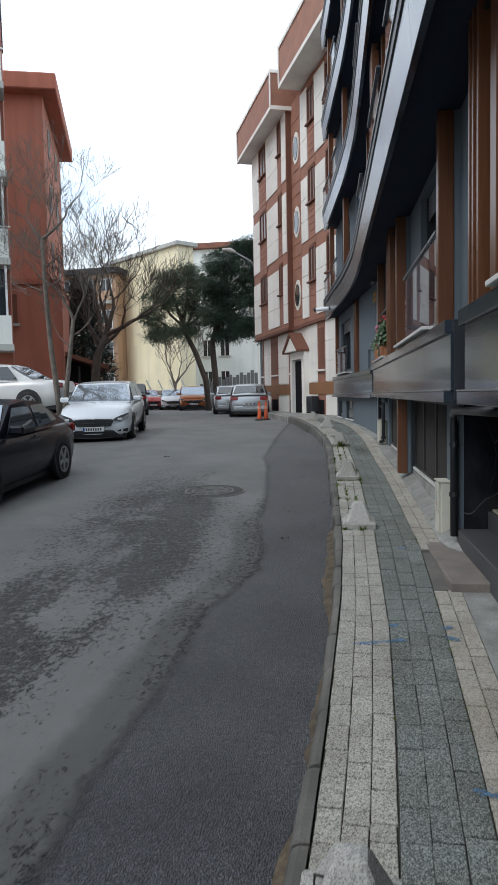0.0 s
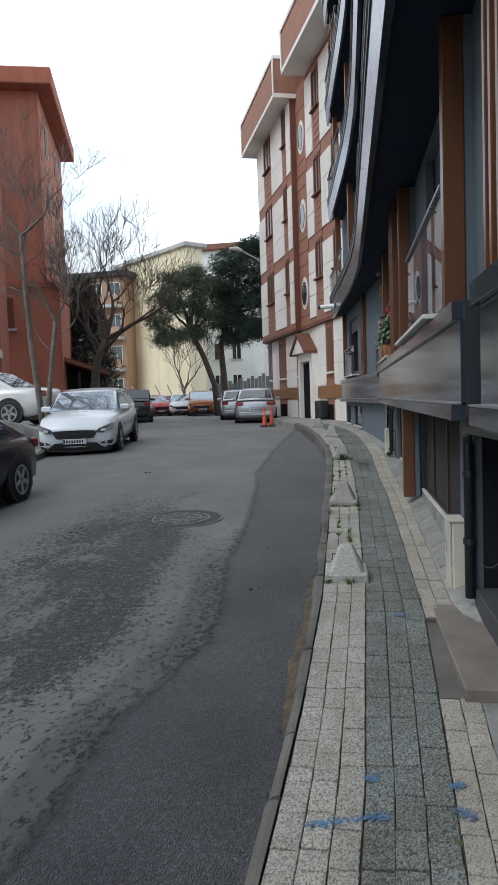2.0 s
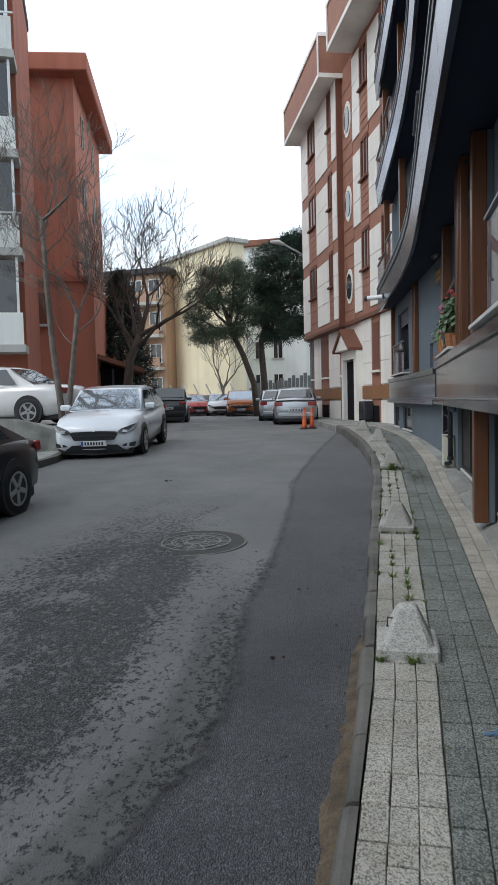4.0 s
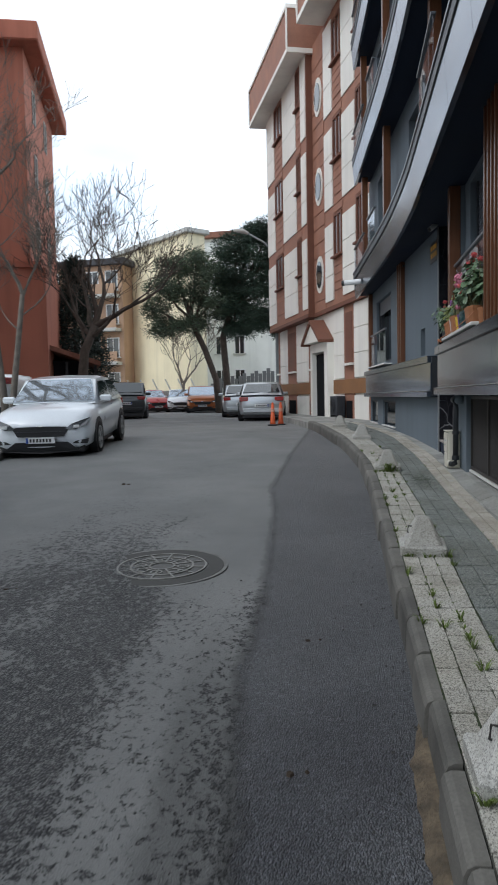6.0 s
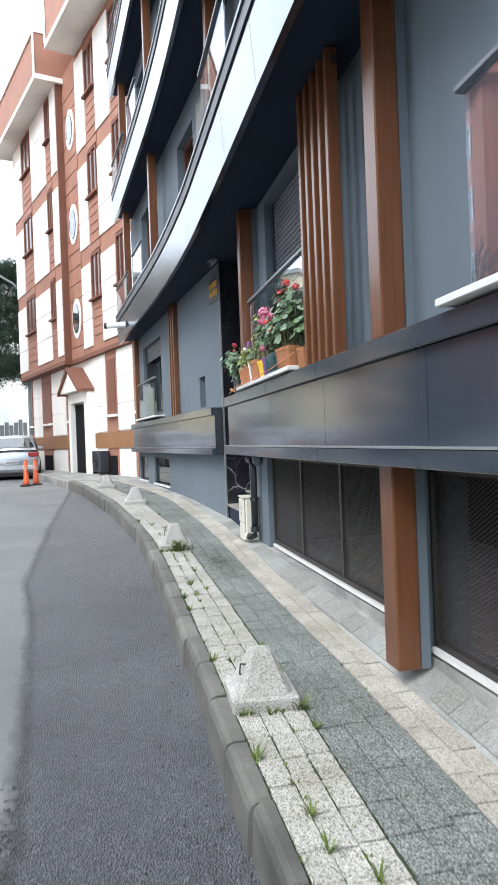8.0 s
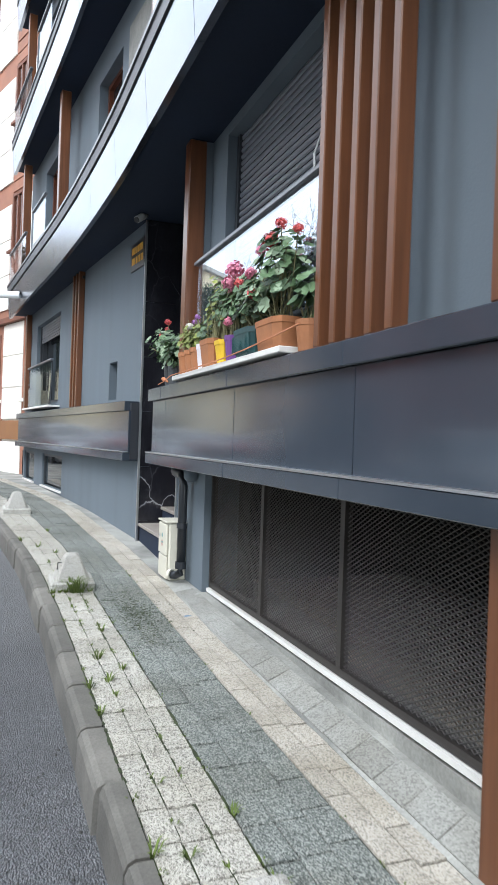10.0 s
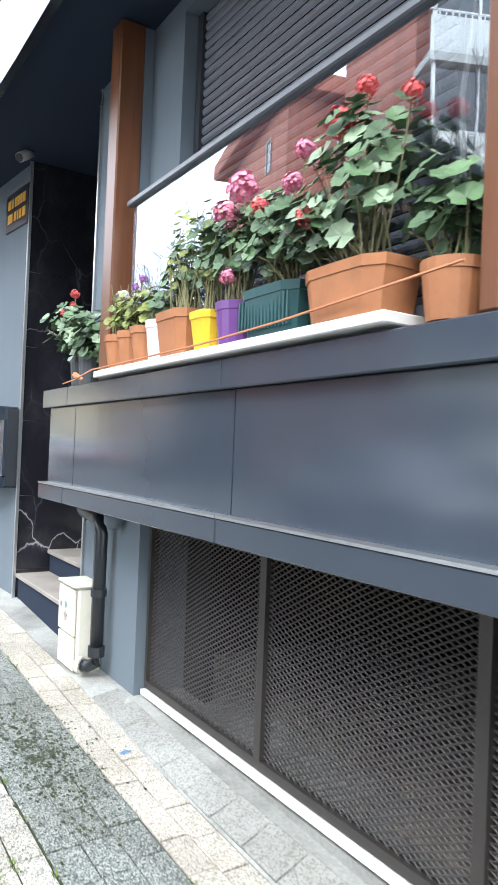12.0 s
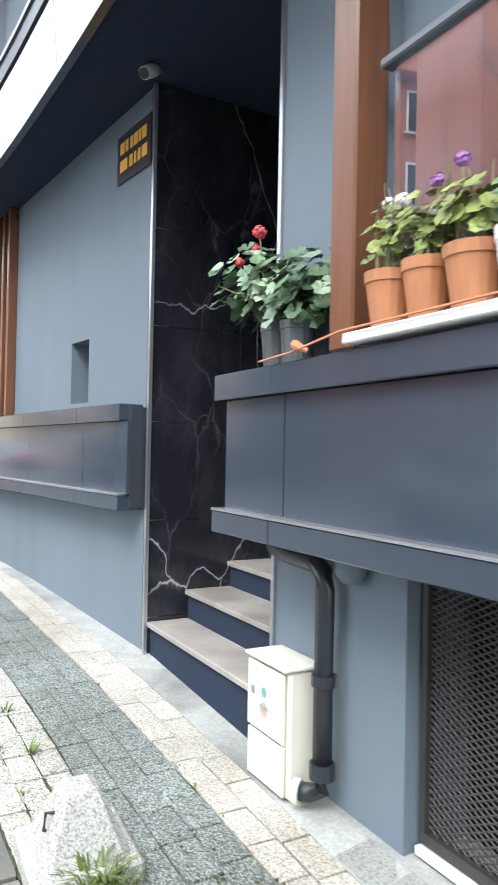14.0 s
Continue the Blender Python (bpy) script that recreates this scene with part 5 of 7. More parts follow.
pot_plant("potted_plant", "pale plastic pot with a few green leaves", 13.115, PX - 0.02, 0.125, 0.12, 0.17, M_WPOT, [(0, 0, 0.25, 0.07, 0.08, 0.07)], 20, 0.03, seg=18, taper=0.7)
pot_plant("flower_trough", "square terracotta pot with a tall leggy green plant", 12.915, PX, 0.26, 0.19, 0.175, M_TERRA, [(0, 0.02, 0.42, 0.09, 0.14, 0.17), (0.02, 0.1, 0.34, 0.08, 0.1, 0.12)], 190, 0.021, flowers=(), bare=10, leaf2=M_LEAF2)
pot_plant("potted_plant", "bright yellow plastic pot with a leggy green plant", 12.69, PX - 0.01, 0.145, 0.135, 0.145, M_YPOT, [(0, 0, 0.40, 0.09, 0.1, 0.17)], 130, 0.024, taper=0.72, bare=6, leaf2=M_LEAF2)
pot_plant("potted_plant", "purple plastic pot with pink geranium blooms", 12.505, PX - 0.01, 0.165, 0.15, 0.15, M_PPOT, [(0, 0, 0.36, 0.10, 0.12, 0.14)], 120, 0.033, seg=16, flowers=[(-0.08, -0.06, 0.22, 0.03, M_PINKF), (-0.06, 0.0, 0.45, 0.05, M_PINKF)], bare=5)
pot_plant("flower_trough", "dark green ribbed trough with pink geraniums", 12.225, PX, 0.32, 0.19, 0.15, M_GPOT, [(-0.03, 0, 0.30, 0.12, 0.18, 0.10), (0, 0.05, 0.40, 0.1, 0.14, 0.1)], 200, 0.036, taper=0.86, ribs=15, flowers=[(-0.08, 0.16, 0.50, 0.058, M_PINKF), (-0.05, 0.10, 0.43, 0.035, M_REDF), (-0.1, 0.02, 0.40, 0.03, M_REDF), (-0.02, -0.1, 0.56, 0.035, M_PINKF)], leaf2=M_LEAFG)
pot_plant("flower_trough", "large terracotta trough with a tall coral-red geranium", 11.87, PX, 0.34, 0.20, 0.148, M_TERRA, [(-0.02, 0, 0.35, 0.15, 0.24, 0.15), (0.0, -0.02, 0.48, 0.13, 0.17, 0.13), (-0.06, 0.14, 0.27, 0.1, 0.12, 0.1)], 230, 0.039, taper=0.86, flowers=[(-0.06, 0.04, 0.55, 0.045, M_REDF), (-0.03, -0.03, 0.63, 0.032, M_REDF), (0.0, -0.17, 0.57, 0.03, M_REDF), (-0.12, 0.10, 0.29, 0.034, M_REDF), (-0.02, 0.1, 0.6, 0.026, M_REDF), (-0.1, 0.2, 0.42, 0.036, M_PINKF)], leaf2=M_LEAFG)
pot_plant("potted_plant", "round terracotta pot with dark green geranium beside the slats", 11.57, 1.0, 0.165, 0.165, 0.145, M_TERRA, [(0, 0, 0.28, 0.12, 0.13, 0.12)], 80, 0.038, seg=18, base=2.202)
pot_plant("potted_plant", "dark grey pot with a bushy geranium on the ledge end", 14.34, 1.04, 0.15, 0.15, 0.17, M_KPOT, [(-0.02, 0.16, 0.36, 0.15, 0.24, 0.14), (0, -0.18, 0.30, 0.14, 0.20, 0.14), (0, 0.0, 0.26, 0.12, 0.26, 0.12)], 300, 0.042, seg=16, base=2.202, flowers=[(-0.02, 0.14, 0.56, 0.03, M_REDF), (-0.05, 0.25, 0.46, 0.022, M_REDF), (-0.02, 0.17, 0.5, 0.022, M_REDF)], leaf2=M_LEAFG)
pot_plant("potted_plant", "small dark grey pot on the ledge end", 14.20, 1.03, 0.13, 0.13, 0.16, M_KPOT, [(0, 0, 0.22, 0.08, 0.09, 0.06)], 22, 0.035, seg=16, base=2.202)
cord = thing("tied_cord", "thin orange cord tied along the flower pots", "cord")
part("cord", tube(bmesh.new(), [(0.86, 11.42, 2.30), (0.865, 11.7, 2.285), (0.862, 12.1, 2.262), (0.864, 12.6, 2.247), (0.862, 13.2, 2.243), (0.865, 13.7, 2.242), (0.88, 14.0, 2.215), (0.9, 14.25, 2.21)], 0.004, 5), mat("orange_cord", (0.5, 0.2, 0.1), 0.8, bump=0.1), cord)
part("knot", tube(bmesh.new(), [(0.90, 13.93, 2.212), (0.87, 13.96, 2.235), (0.91, 14.02, 2.225)], [0.008, 0.016, 0.006], 6), bpy.data.materials["orange_cord"], cord)
cable = thing("loose_cable", "grey cable hanging before the shutter", "cable")
part("cable", tube(bmesh.new(), [(1.10, 11.62, 3.5), (1.08, 11.66, 3.3), (1.09, 11.60, 3.1), (1.07, 11.63, 2.8), (1.06, 11.60, 2.42)], 0.008, 6), M_CREAMGREY, cable)
part("cable", tube(bmesh.new(), [(1.10, 11.62, 3.48), (1.06, 11.75, 3.2), (1.07, 11.72, 2.7)], 0.006, 6), M_CREAMGREY, cable)
fn = thing("ledge_flowers", "pot of small flowers on a far window ledge", "plant", BW @ Matrix.Translation((3.3, -0.36, 2.555)))
bm, _ = pot_bm(0.5, 0.12, 0.15)
part("pot", bm, M_WPOT, fn, m=pose(0, 0, 0, 0, 0, 90))
bm = bmesh.new()
for _i in range(40):
    leaf(bm, Vector((rng.uniform(-0.25, 0.25), rng.uniform(-0.06, 0.1), rng.uniform(0.15, 0.32))), Vector((rng.uniform(-1, 1), 1, 0.6)), 0.05, 4)
part("foliage", bm, M_LEAF, fn)
copy_thing(fn, BW @ Matrix.Translation((1.1, -0.36, 2.555)))

# ---- parked cars ----
M_TYRE = mat("tyre_rubber", (0.018, 0.018, 0.019), 0.8, v=0.2, bump=0.2)
M_RIM = mat("alloy_rim", (0.42, 0.43, 0.44), 0.3, 0.8, v=0.06, bump=0.02)
M_CARGLASS = pane_mat("car_glass", (0.03, 0.04, 0.045), 0.02, 0.9)
M_SCREEN = mat("windscreen_glass", (0.44, 0.48, 0.52), 0.05, 0.75, v=0.03, s1=2.0, bump=0.0)
M_HEAD = pane_mat("headlamp_glass", (0.055, 0.06, 0.065), 0.12, 0.9)
M_TAIL = pane_mat("tail_lamp_red", (0.30, 0.012, 0.012), 0.1, 0.7)
M_PLATE = mat("number_plate", (0.72, 0.73, 0.73), 0.5, v=0.05, bump=0.0)
M_BLUE = mat("plate_blue", (0.02, 0.08, 0.35), 0.5, bump=0.0)


def paint(name, col, metal=0.2, coat=0.8):
    return mat(name, col, 0.3, metal, v=0.05, s1=1.2, s2=30, bump=0.0, coat=coat, spec=0.5 if coat > 0.5 else 0.2)


def car(name, label, m, paint_m, length, width, height, hood, roof, glass_tilt=(0.62, 0.35), belt=0.62, clear=0.17, front_long=0.24, wheel_r=0.315, sedan=False, suv=False, grille=True, rear_glass=0.17):
    """A car facing local -y. hood: hood height; roof: (y of roof front, roof rear) as shares of the length."""
    t = thing(name, label, "car", m)
    L, W, H = length, width / 2, height
    y_at = lambda s: -L / 2 + s * L
    bz = belt * H
    # lower body, station by station from nose to tail: share, underside, top, half width
    nose = hood * 0.62
    tail = bz if sedan else bz * 1.0
    st = [(0.0, clear + 0.06, nose, W * 0.80), (0.012, clear + 0.03, nose + 0.06, W * 0.89), (0.045, clear, hood * 0.86, W * 0.96), (0.10, clear, hood * 0.93, W * 0.985), (front_long, clear, hood, W), (front_long + 0.05, clear, bz, W), (0.5, clear, bz + 0.01, W), (0.78, clear, bz + 0.03, W), (0.90, clear, tail + 0.02, W * 0.98), (0.965, clear + 0.03, tail - 0.01, W * 0.94), (0.992, clear + 0.08, tail - 0.10, W * 0.88), (1.0, clear + 0.12, tail * 0.72, W * 0.80)]
    bm = bmesh.new()
    rings = []
    for s, z0, z1, w in st:
        h = z1 - z0
        half = [(0, z0), (w * 0.8, z0), (w * 0.955, z0 + h * 0.12), (w, z0 + h * 0.45), (w * 0.985, z0 + h * 0.78), (w * 0.93, z0 + h * 0.95), (w * 0.72, z1 + 0.012), (0, z1 + 0.03)]
        pts = half + [(-x, z) for x, z in half[-2:0:-1]]
        bow = 0.10 * (1 if s < 0.03 else 0.5 if s < 0.06 else -0.5 if s > 0.98 else 0)
        rings.append([bm.verts.new((x, y_at(s) + bow * (abs(x) / W) ** 2, z)) for x, z in pts])
    k = len(rings[0])
    for a, b in zip(rings, rings[1:]):
        for i in range(k):
            bm.faces.new((a[i], a[(i + 1) % k], b[(i + 1) % k], b[i]))
    bm.faces.new(rings[0][::-1])
    bm.faces.new(rings[-1])
    body = part("body", bm, paint_m, t, smooth=True)
    # low black box, added to darken the gap like a contact shadow
    part("underbody", boxes((-W * 0.84, W * 0.84, y_at(0.03), y_at(0.97), 0.10, clear + 0.12), bev=0.03), M_BLACK, t, "black underbody box that deepens the shade beneath the car")
    # cabin
    f0, f1, r1, r0 = front_long + 0.02, roof[0], roof[1], 0.985 if not sedan else roof[1] + rear_glass
    wr = W * (0.86 if suv else 0.76)
    cab = [(f0, bz - 0.05, bz, W * 0.90, W * 0.88), (f1, bz - 0.02, H - 0.045, W * 0.955, wr), ((f1 + r1) / 2, bz - 0.02, H, W * 0.96, wr), (r1, bz - 0.02, H - 0.05, W * 0.95, wr * 0.97), (r0, bz - 0.05, bz + 0.02, W * 0.9, W * 0.84)]
    bm = bmesh.new()
    rings = []
    for s, z0, z1, wb, wt in cab:
        half = [(wb, z0), (wt + (wb - wt) * 0.12, z1 - 0.05 * min(1, z1 - z0)), (wt * 0.86, z1 - 0.008), (0, z1 + 0.015)]
        rings.append([bm.verts.new((x, y_at(s), z)) for x, z in half + [(-x, z) for x, z in half[-2::-1]]])
    k = len(rings[0])
    for a, b in zip(rings, rings[1:]):
        for i in range(k - 1):
            bm.faces.new((a[i], a[i + 1], b[i + 1], b[i]))
    part("cabin", bm, paint_m, t, smooth=False)

    def quad(nm, pts, mm, parent=t, lift=(0, 0, 0), lab=""):
        bm2 = bmesh.new()
        bm2.faces.new([bm2.verts.new(Vector(p) + Vector(lift)) for p in pts])
        ex = bmesh.ops.extrude_face_region(bm2, geom=bm2.faces[:])
        bmesh.ops.translate(bm2, verts=[v for v in ex["geom"] if isinstance(v, bmesh.types.BMVert)], vec=Vector(lift) * -0.8)
        return part(nm, bm2, mm, parent, lab)

    def along(a, b, q):
        return a + (b - a) * q

    def front(x, z):
        """How far back the nose lies at a place across and up."""
        u = abs(x) / W
        return y_at(0.0) + 0.10 * u * u + max(0.0, u - 0.8) * 0.3 + max(0.0, z - nose) * 0.6

    def panel(nm, pts, mm, lab="", lift=0.014):
        """A thin piece laid on the curved nose."""
        bm2 = bmesh.new()
        fa = [bm2.verts.new((x, front(x, z) - lift, z)) for x, z in pts]
        fb = [bm2.verts.new((x, front(x, z) + 0.05, z)) for x, z in pts]
        bm2.faces.new(fa)
        bm2.faces.new(fb[::-1])
        for i in range(len(pts)):
            bm2.faces.new((fa[i], fa[(i + 1) % len(pts)], fb[(i + 1) % len(pts)], fb[i]))
        return part(nm, bm2, mm, t, lab)
    # windscreen and rear window
    wb0, wt0 = W * 0.88, wr * 0.92
    quad("windscreen", [(-wb0, y_at(along(f0, f1, 0.06)), along(bz, H - 0.045, 0.06)), (wb0, y_at(along(f0, f1, 0.06)), along(bz, H - 0.045, 0.06)), (wt0, y_at(along(f0, f1, 0.93)), along(bz, H - 0.045, 0.93)), (-wt0, y_at(along(f0, f1, 0.93)), along(bz, H - 0.045, 0.93))], M_SCREEN, lift=(0, -0.012, 0.016))
    ra, rb = (0.12, 0.80) if not sedan else (0.1, 0.9)
    quad("rear_window", [(-wt0 * 0.93, y_at(along(r1, r0, ra)), along(H - 0.05, bz + 0.02, ra)), (wt0 * 0.93, y_at(along(r1, r0, ra)), along(H - 0.05, bz + 0.02, ra)), (W * 0.78, y_at(along(r1, r0, rb)), along(H - 0.05, bz + 0.02, rb)), (-W * 0.78, y_at(along(r1, r0, rb)), along(H - 0.05, bz + 0.02, rb))], M_CARGLASS, lift=(0, 0.014, 0.014))
    zl, zh = bz + 0.035, H - 0.115
    slope = (wr - W * 0.955) / (H - bz)
    for sx in (-1, 1):
        xl, xh = sx * (W * 0.95 + slope * 0.035), sx * (W * 0.95 + slope * (zh - bz))
        mid = (f1 + r1) / 2 + 0.02
        fa = f0 + (f1 - f0) * 0.22
        fb = f0 + (f1 - f0) * 0.92
        for nm, p in (("side_window", [(fa + 0.015, zl), (mid - 0.01, zl), (mid - 0.01, zh), (fb + 0.015, zh)]), ("side_window", [(mid + 0.01, zl), (r1 + (r0 - r1) * 0.45, zl + 0.02), (r1 + (r0 - r1) * 0.05, zh), (mid + 0.01, zh)])):
            quad(nm, [((xl if z < bz + 0.1 else xh), y_at(s), z) for s, z in p], M_CARGLASS, lift=(sx * 0.012, 0, 0.003))
        part("mirror", boxes((min(sx * W * 0.93, sx * (W + 0.17)), max(sx * W * 0.93, sx * (W + 0.17)), y_at(f0 + 0.055), y_at(f0 + 0.055) + 0.10, bz + 0.01, bz + 0.14), bev=0.03), paint_m, t)
        part("door_handle", boxes((min(sx * W * 0.985, sx * (W + 0.012)), max(sx * W * 0.985, sx * (W + 0.012)), y_at(mid) - 0.22, y_at(mid) - 0.05, bz - 0.10, bz - 0.07), bev=0.006), paint_m, t)
        # lamps
        head = bmesh.new()
        hp = [(0.50, nose - 0.035), (0.70, nose - 0.05), (0.90, nose + 0.03), (0.965, nose + 0.15), (0.88, nose + 0.13), (0.62, nose + 0.05)]
        a = [head.verts.new((sx * W * u, front(W * u, z) - 0.03, z)) for u, z in hp]
        b = [head.verts.new((sx * W * (u - 0.03), front(W * u, z) + 0.10, z - 0.01)) for u, z in hp]
        head.faces.new(a)
        head.faces.new(b[::-1])
        for i in range(6):
            head.faces.new((a[i], a[(i + 1) % 6], b[(i + 1) % 6], b[i]))
        part("headlight", head, M_HEAD, t, "clear swept headlight")
        bezel = bmesh.new()
        box(bezel, min(sx * W * 0.66, sx * W * 0.78), max(sx * W * 0.66, sx * W * 0.78), front(W * 0.72, nose) - 0.042, front(W * 0.72, nose) - 0.02, nose - 0.025, nose + 0.03, bev=0.008)
        part("lamp_bezel", bezel, M_PLATE, t, "white lamp reflector")
        tz = tail - 0.20
        part("tail_light", boxes((min(sx * W * 0.56, sx * W * 0.93), max(sx * W * 0.56, sx * W * 0.93), y_at(0.985) - 0.10, y_at(0.985) + 0.045, tz, tz + 0.15), bev=0.02), M_TAIL, t, "red tail light")
        panel("fog_light", [(sx * W * u, z) for u, z in ((0.62, clear + 0.12), (0.90, clear + 0.10), (0.93, clear + 0.19), (0.70, clear + 0.16))], M_BLACK)
    if grille:
        g = panel("grille", [(-W * 0.56, nose - 0.03), (-W * 0.46, nose - 0.17), (0, nose - 0.18), (W * 0.46, nose - 0.17), (W * 0.56, nose - 0.03), (W * 0.5, nose), (0, nose + 0.012), (-W * 0.5, nose)], M_BLACK, "black honeycomb grille")
        panel("grille_bar", [(-W * 0.5, nose - 0.085), (0, nose - 0.09), (W * 0.5, nose - 0.085), (W * 0.5, nose - 0.075), (0, nose - 0.08), (-W * 0.5, nose - 0.075)], M_TRIM, lift=0.024)
        panel("air_intake", [(-W * 0.52, clear + 0.145), (-W * 0.78, clear - 0.02), (0, clear - 0.06), (W * 0.78, clear - 0.02), (W * 0.52, clear + 0.145), (0, clear + 0.155)], M_BLACK, "black lower intake")
        panel("badge", [(-0.06, nose + 0.02), (0, nose + 0.005), (0.06, nose + 0.02), (0, nose + 0.045)], M_STEEL)
    for yy, zz in ((y_at(0.0) - 0.028, nose - 0.29), (y_at(1.0) + 0.006, tail - 0.42)):
        pl = part("number_plate", boxes((-0.26, 0.26, yy, yy + 0.022, zz, zz + 0.11), bev=0.003), M_PLATE, t, "white number plate")
        part("plate_band", boxes((-0.256, -0.215, yy - 0.003, yy + 0.025, zz + 0.005, zz + 0.105)), M_BLUE, pl)
        for i in range(7):
            part("letter_bar", boxes((-0.19 + 0.058 * i, -0.155 + 0.058 * i, yy - 0.003, yy + 0.025, zz + 0.025, zz + 0.085)), M_BLACK, pl)
    part("rear_bumper", boxes((-W * 0.8, W * 0.8, y_at(1.0) - 0.05, y_at(1.0) + 0.02, clear + 0.13, clear + 0.30), bev=0.03), M_BLACK if suv else paint_m, t)
    # wheels in dark arches
    proto = None
    for sy in (0.195, 0.805):
        for sx in (-1, 1):
            x = sx * (W - 0.085)
            bm2 = bmesh.new()
            bmesh.ops.create_cone(bm2, cap_ends=True, segments=24, radius1=wheel_r + 0.055, radius2=wheel_r + 0.055, depth=0.16)
            part("wheel_arch", bm2, M_BLACK, t, m=pose(sx * (W - 0.074), y_at(sy), wheel_r + 0.02, 0, 90, 0))
            wh = new("wheel", None)
            wh.parent = t
            wh.matrix_basis = pose(sx * (W - 0.085), y_at(sy), wheel_r, 0, 90 * sx, 0)
            if proto is None:
                ty = bmesh.new()
                prof = [(wheel_r * 0.66, 0.095), (wheel_r * 0.9, 0.108), (wheel_r, 0.08), (wheel_r, -0.08), (wheel_r * 0.9, -0.1), (wheel_r * 0.66, -0.09)]
                rr = [[ty.verts.new((r * math.cos(6.2832 * i / 28), r * math.sin(6.2832 * i / 28), z)) for i in range(28)] for r, z in prof]
                for a, b in zip(rr, rr[1:]):
                    for i in range(28):
                        ty.faces.new((a[i], a[(i + 1) % 28], b[(i + 1) % 28], b[i]))
                ri = bmesh.new()
                bmesh.ops.create_cone(ri, cap_ends=True, segments=28, radius1=wheel_r * 0.67, radius2=wheel_r * 0.67, depth=0.10)
                sp = bmesh.new()
                for i in range(5):
                    q = bmesh.new()
                    box(q, 0.02, wheel_r * 0.66, -0.035, 0.035, 0.07, 0.102, bev=0.008)
                    bmesh.ops.rotate(q, verts=q.verts, matrix=Matrix.Rotation(6.2832 * i / 5, 3, "Z"))
                    me = bpy.data.meshes.new("tmp")
                    q.to_mesh(me)
                    q.free()
                    sp.from_mesh(me)
                    bpy.data.meshes.remove(me)
                ring = [[sp.verts.new((r * math.cos(6.2832 * i / 28), r * math.sin(6.2832 * i / 28), z)) for i in range(28)] for r, z in ((wheel_r * 0.69, 0.09), (wheel_r * 0.69, 0.106), (wheel_r * 0.61, 0.104), (wheel_r * 0.61, 0.07))]
                for a, b in zip(ring, ring[1:]):
                    for i in range(28):
                        sp.faces.new((a[i], a[(i + 1) % 28], b[(i + 1) % 28], b[i]))
                proto = [part("tyre", ty, M_TYRE, wh, smooth=True), part("wheel_disc", ri, M_BLACK, wh), part("rim", sp, M_RIM, wh)]
            else:
                for o in proto:
                    twin(o, Matrix.Identity(4), wh)
    return t


def parked(x, y, z, heading, slope=True):
    """Stand a car at a place on the road; heading 0 faces down the street."""
    return Matrix.Translation((x, y, z)) @ (Matrix.Rotation(math.atan(0.0472) if slope and y < 20 else 0.0, 4, "X")) @ pose(0, 0, 0, 0, 0, heading)


P_WHITE, P_BLACK, P_SILVER = paint("white_paint", (0.80, 0.84, 0.88), 0.0), paint("black_blue_paint", (0.006, 0.007, 0.014), 0.0, 0.3), paint("silver_paint", (0.45, 0.47, 0.49), 0.6)
P_DGREY, P_ORANGE, P_RED, P_PEARL = paint("dark_grey_paint", (0.03, 0.033, 0.037), 0.3), paint("orange_paint", (0.36, 0.10, 0.02), 0.3), paint("red_paint", (0.40, 0.03, 0.03), 0.1), paint("pearl_paint", (0.72, 0.72, 0.71), 0.1)
car("sedan", "glossy black-blue coupe parked facing down the street", parked(-5.36, 10.36, road_z(10.36), 0), P_BLACK, 4.36, 1.76, 1.41, 0.93, (0.45, 0.70), sedan=True, belt=0.655, front_long=0.29, wheel_r=0.325, rear_glass=0.22)
car("hatchback", "white hatchback with black grille parked facing down the street", parked(-6.06, 19.15, road_z(19.15), 9.0), P_WHITE, 4.36, 1.80, 1.47, 0.95, (0.40, 0.74), belt=0.65, front_long=0.23)
car("sedan", "white sedan parked across on the raised forecourt", parked(-9.65, 19.9, 1.22, -90, False), P_PEARL, 4.6, 1.8, 1.45, 0.95, (0.42, 0.66), sedan=True, belt=0.64)
car("suv", "dark grey compact sport utility car seen from behind", parked(-10.5, 37.4, road_z(35), 195, False), P_DGREY, 4.25, 1.82, 1.68, 1.08, (0.36, 0.82), belt=0.63, clear=0.24, suv=True, wheel_r=0.35)
car("hatchback", "silver hatchback seen from behind beside two cones", parked(-3.55, 32.6, road_z(32), 186, False), P_SILVER, 4.06, 1.73, 1.45, 0.96, (0.38, 0.74), belt=0.64)
car("hatchback", "grey hatchback parked beyond the silver one", parked(-5.15, 37.6, road_z(37), 190, False), P_SILVER, 4.0, 1.72, 1.47, 0.96, (0.38, 0.76), belt=0.64)
car("crossover", "orange-brown crossover parked facing down the street", parked(-9.1, 48.0, road_z(45), 12, False), P_ORANGE, 4.4, 1.84, 1.62, 1.05, (0.38, 0.80), belt=0.63, clear=0.22, suv=True, wheel_r=0.34)
car("hatchback", "red hatchback parked far up the street", parked(-13.1, 50.6, road_z(45), 30, False), P_RED, 4.1, 1.75, 1.48, 0.97, (0.38, 0.75))
car("hatchback", "white hatchback parked far up the street", parked(-11.2, 51.0, road_z(45), 14, False), P_WHITE, 4.1, 1.75, 1.48, 0.97, (0.38, 0.75))


